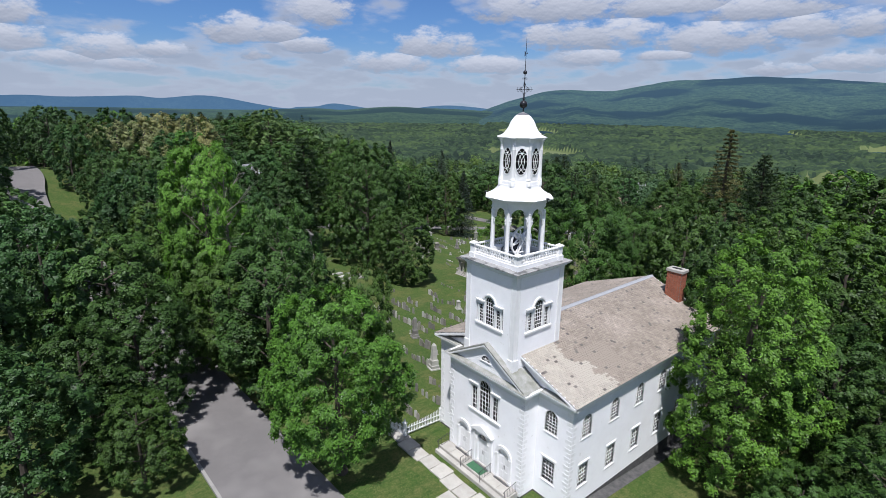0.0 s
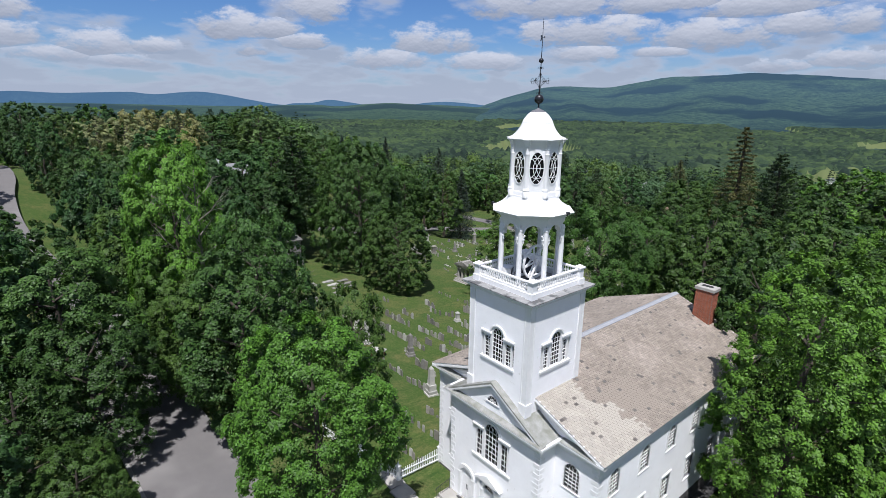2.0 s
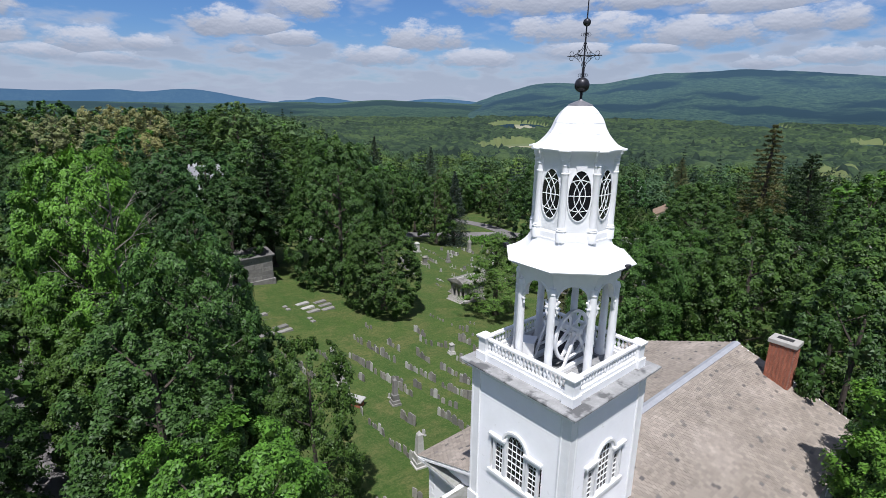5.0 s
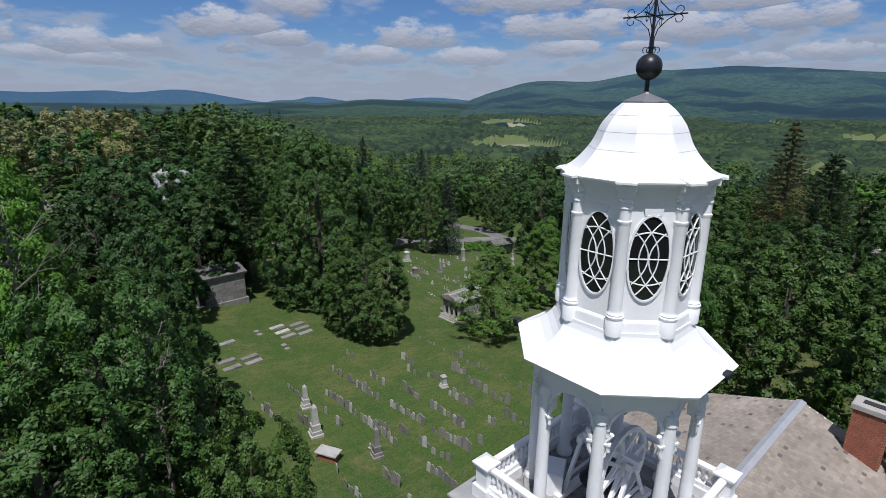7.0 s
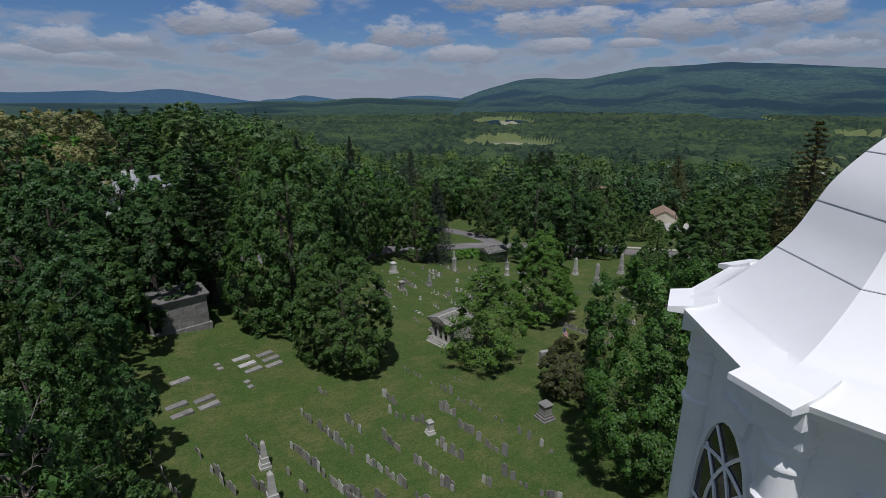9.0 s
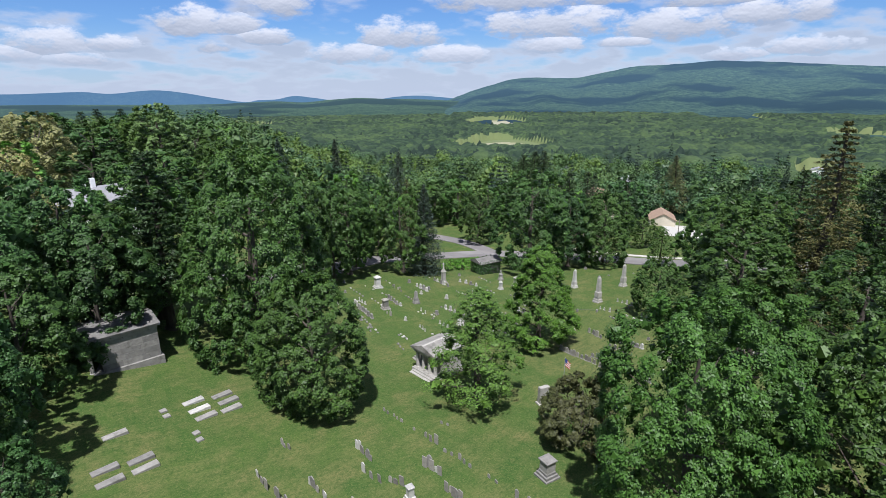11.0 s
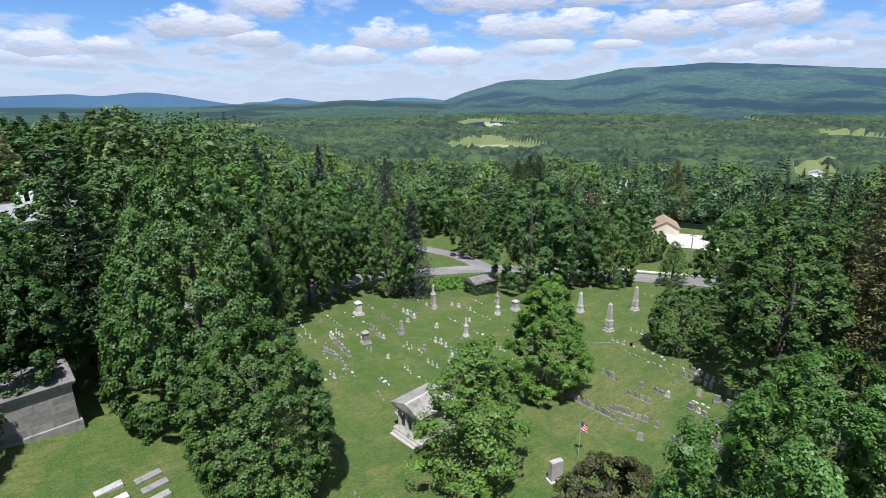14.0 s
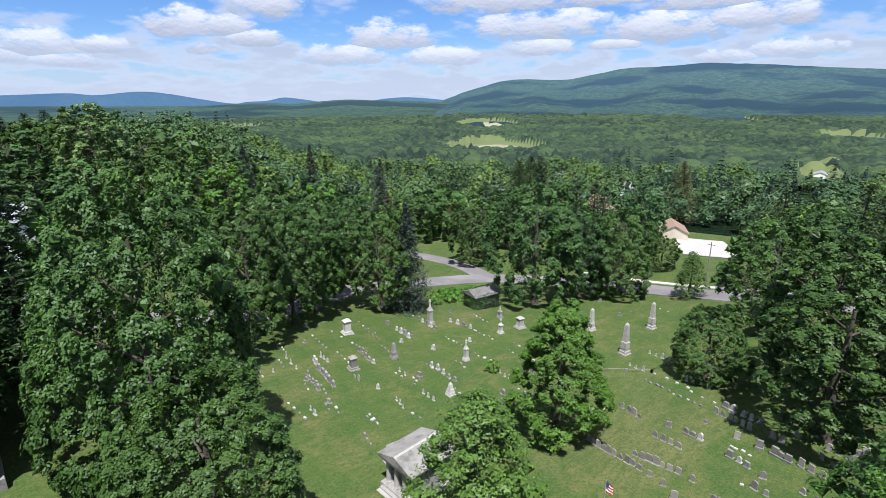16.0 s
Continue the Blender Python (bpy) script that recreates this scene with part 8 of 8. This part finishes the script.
def shed():
    """Small stone shed grown over with ivy, at the top of the burying ground."""
    x, y = 113.2, 107.2
    z = ground_z(x, y)
    ob = thing("ivy_shed", (x, y, z), "small stone shed overgrown with ivy", "shed")
    m = Matrix.Translation((x, y, z)) @ Matrix.Rotation(radians(-12), 4, "Z")
    part("wall", Shape().box(-2.6, 2.6, -1.9, 1.9, -1, 2.7, m), FIELDSTONE, ob)
    part("roof", Shape().prism([(-2.2, 2.7), (2.2, 2.7), (2.2, 2.85), (0, 3.7), (-2.2, 2.85)], -2.9, 2.9, m @ Matrix.Rotation(math.pi / 2, 4, "Z")), DIMMED_STONE, ob, "weathered pale roof")
    rng = np.random.default_rng(9)
    n = 2600
    side = rng.integers(0, 4, n)
    u, v = rng.uniform(-1, 1, n), rng.uniform(0, 1, n) ** 0.9 * 3.0
    px_ = np.where(side == 0, -2.7, np.where(side == 1, 2.7, u * 2.7))
    py_ = np.where(side == 2, -2.0, np.where(side == 3, 2.0, u * 2.0))
    c = np.stack([px_, py_, v], 1) + rng.normal(size=(n, 3)) * 0.12
    nn = np.stack([px_ / 2.7, py_ / 2.0, np.full(n, 0.5)], 1) + rng.normal(size=(n, 3)) * 0.4
    iv = new("ivy", leaf_mesh("ivy", c, nn, 0.3, LEAF["dark"], rng))
    iv.parent = ob
    iv.matrix_basis = Matrix.Rotation(radians(-12), 4, "Z")


shed()


def flag():
    x, y = 77.0, 61.8
    z = ground_z(x, y)
    ob = thing("flag", (x, y, z), "small striped flag hanging on a short pole", "flag")
    part("pole", Shape().tube([(x, y, z), (x, y, z + 4.0)], 0.04, 8, 0.025), RIDGE, ob)
    for i in range(7):
        s = Shape()
        for k in range(7):
            u = k / 6
            for w in (0, 1):
                zz = z + 3.85 - (i + w) * 0.13 - u * 0.85
                s.v.append((x + 0.05 + u * 0.75 + 0.05 * math.sin(u * 7 + i * 0.4), y - 0.25 * u + 0.07 * math.sin(u * 9), zz))
        s.f = [(2 * k, 2 * k + 1, 2 * k + 3, 2 * k + 2) for k in range(6)]
        part("stripe", s, FLAG_RED if i % 2 == 0 else FLAG_WHITE, ob)
    part("canton", Shape().add([(x + 0.045, y - 0.02, z + 3.86), (x + 0.4, y - 0.13, z + 3.48), (x + 0.4, y - 0.13, z + 2.98), (x + 0.045, y - 0.02, z + 3.36)], [(0, 1, 2, 3)]).add([(x + 0.045, y + 0.0, z + 3.86), (x + 0.4, y - 0.11, z + 3.48), (x + 0.4, y - 0.11, z + 2.98), (x + 0.045, y + 0.0, z + 3.36)], [(0, 1, 2, 3)]), FLAG_BLUE, ob, "blue corner of the flag")


FLAG_RED = material("flag_red", (0.45, 0.03, 0.04), 0.8)
FLAG_WHITE = material("flag_white", (0.75, 0.75, 0.73), 0.8)
FLAG_BLUE = material("flag_blue", (0.03, 0.05, 0.2), 0.8)
flag()


def utility_pole(x, y, h):
    z = ground_z(x, y)
    ob = thing("utility_pole", (x, y, z), "grey wooden utility pole beside the road", "pole")
    part("pole", Shape().tube([(x, y, z - 0.3), (x, y, z + h)], 0.13, 8, 0.08), DEADWOOD, ob)
    part("crossarm", Shape().box(x - 0.05, x + 0.05, y - 0.7, y + 0.7, z + h - 0.6, z + h - 0.5), DEADWOOD, ob)


utility_pole(148, 80, 9.5)
utility_pole(147.5, 104, 9.5)


def hedge():
    rng = np.random.default_rng(19)
    n = 3000
    u, a = rng.uniform(0, 1, n), rng.uniform(-0.4, 3.5, n)
    x, y = 112 + 14 * u, 117.5 - 3.5 * u
    gz = np.array([ground_z(p, q) for p, q in zip(x, y)])
    c = np.stack([x + 0.9 * np.cos(a) * 0.3, y + 0.9 * np.cos(a), gz + 0.1 + 1.2 * np.abs(np.sin(a))], 1) + rng.normal(size=(n, 3)) * 0.1
    nn = np.stack([0 * a, np.cos(a), np.abs(np.sin(a)) + 0.3], 1) + rng.normal(size=(n, 3)) * 0.4
    tagged(new("hedge", leaf_mesh("hedge", c, nn, 0.26, LEAF["bright"], rng)), "clipped green hedge along the road", "hedge")


hedge()

# ---- slates, last ----


def slates():
    """Weathered slates in lapped courses: those by the tower are pieces, the rest is one mesh for each slope."""
    w, expo, long_, th = 0.28, 0.205, 0.34, 0.016
    L = math.hypot(HALF, SLOPE * HALF)
    ang = math.atan(SLOPE)
    one = Shape().slab(-w / 2 + 0.006, w / 2 - 0.006, 0, long_, 0, th, 0.004)
    kinds = (SLATE, SLATE_PALE, SLATE_DARK)
    mes = [one.mesh("slate", k) for k in kinds]
    rng = random.Random(3)
    for sg in (-1, 1):
        rest = Shape()
        which = []
        owner = next(o for o in church.children if o.name.startswith("roof") and (min(v.co.y for v in o.data.vertices) < -1) == (sg < 0))
        ORG[owner] = ORG[church]
        frame_ = Matrix.Translation((0, CY + sg * HALF, APEX - SLOPE * HALF)) @ (Matrix.Rotation(ang, 4, "X") if sg < 0 else Matrix.Rotation(math.pi, 4, "Z") @ Matrix.Rotation(ang, 4, "X"))
        rows = int(L / expo)
        made = 0
        for r in range(rows):
            s0 = -0.05 + r * expo
            n = int((RX1 - RX0) / w)
            for i in range(n):
                x = RX0 + w * (i + 0.5 + (0.5 if r % 2 else 0.0)) - 0.02
                if x > RX1 - 0.1:
                    continue
                y = CY + sg * (HALF - s0 * math.cos(ang))
                if TX - 0.1 < x < TX + TW + 0.1 and abs(y - CY) < TW / 2 - 0.25:
                    continue
                m = frame_ @ Matrix.Translation((x if sg < 0 else -x, s0, 0.022 + rng.uniform(0, 0.004))) @ Matrix.Rotation(-th * 1.4 / expo, 4, "X") @ Matrix.Rotation(rng.uniform(-0.012, 0.012), 4, "Z")
                worn = x + 0.3 * s0 + 1.3 * noise.noise(Vector((x * 0.6, s0 * 0.6, 3))) + rng.uniform(-0.3, 0.3)
                kind = 1 if sg < 0 and worn < 32.2 else 0
                if rng.random() < 0.025 + (0.07 if sg < 0 and 31.8 < worn < 32.8 else 0):
                    kind = 2
                if sg < 0 and 29.8 < x < 35.2 and 0.8 < s0 < 4.6 and made < 300:
                    piece("slate", mes[kind], owner, m)
                    made += 1
                else:
                    rest.add(one.v, one.f, m)
                    which += [kind] * len(one.f)
        o = ORG[owner]
        big = bpy.data.meshes.new("slate")
        big.from_pydata([(a - o.x, b - o.y, c2 - o.z) for a, b, c2 in rest.v], [], rest.f)
        for k in kinds:
            big.materials.append(k)
        big.polygons.foreach_set("material_index", which)
        ob = new("slate", big)
        ob.parent = owner
        tagged(ob, "weathered tan and grey roof slates", kind="stuff")


slates()
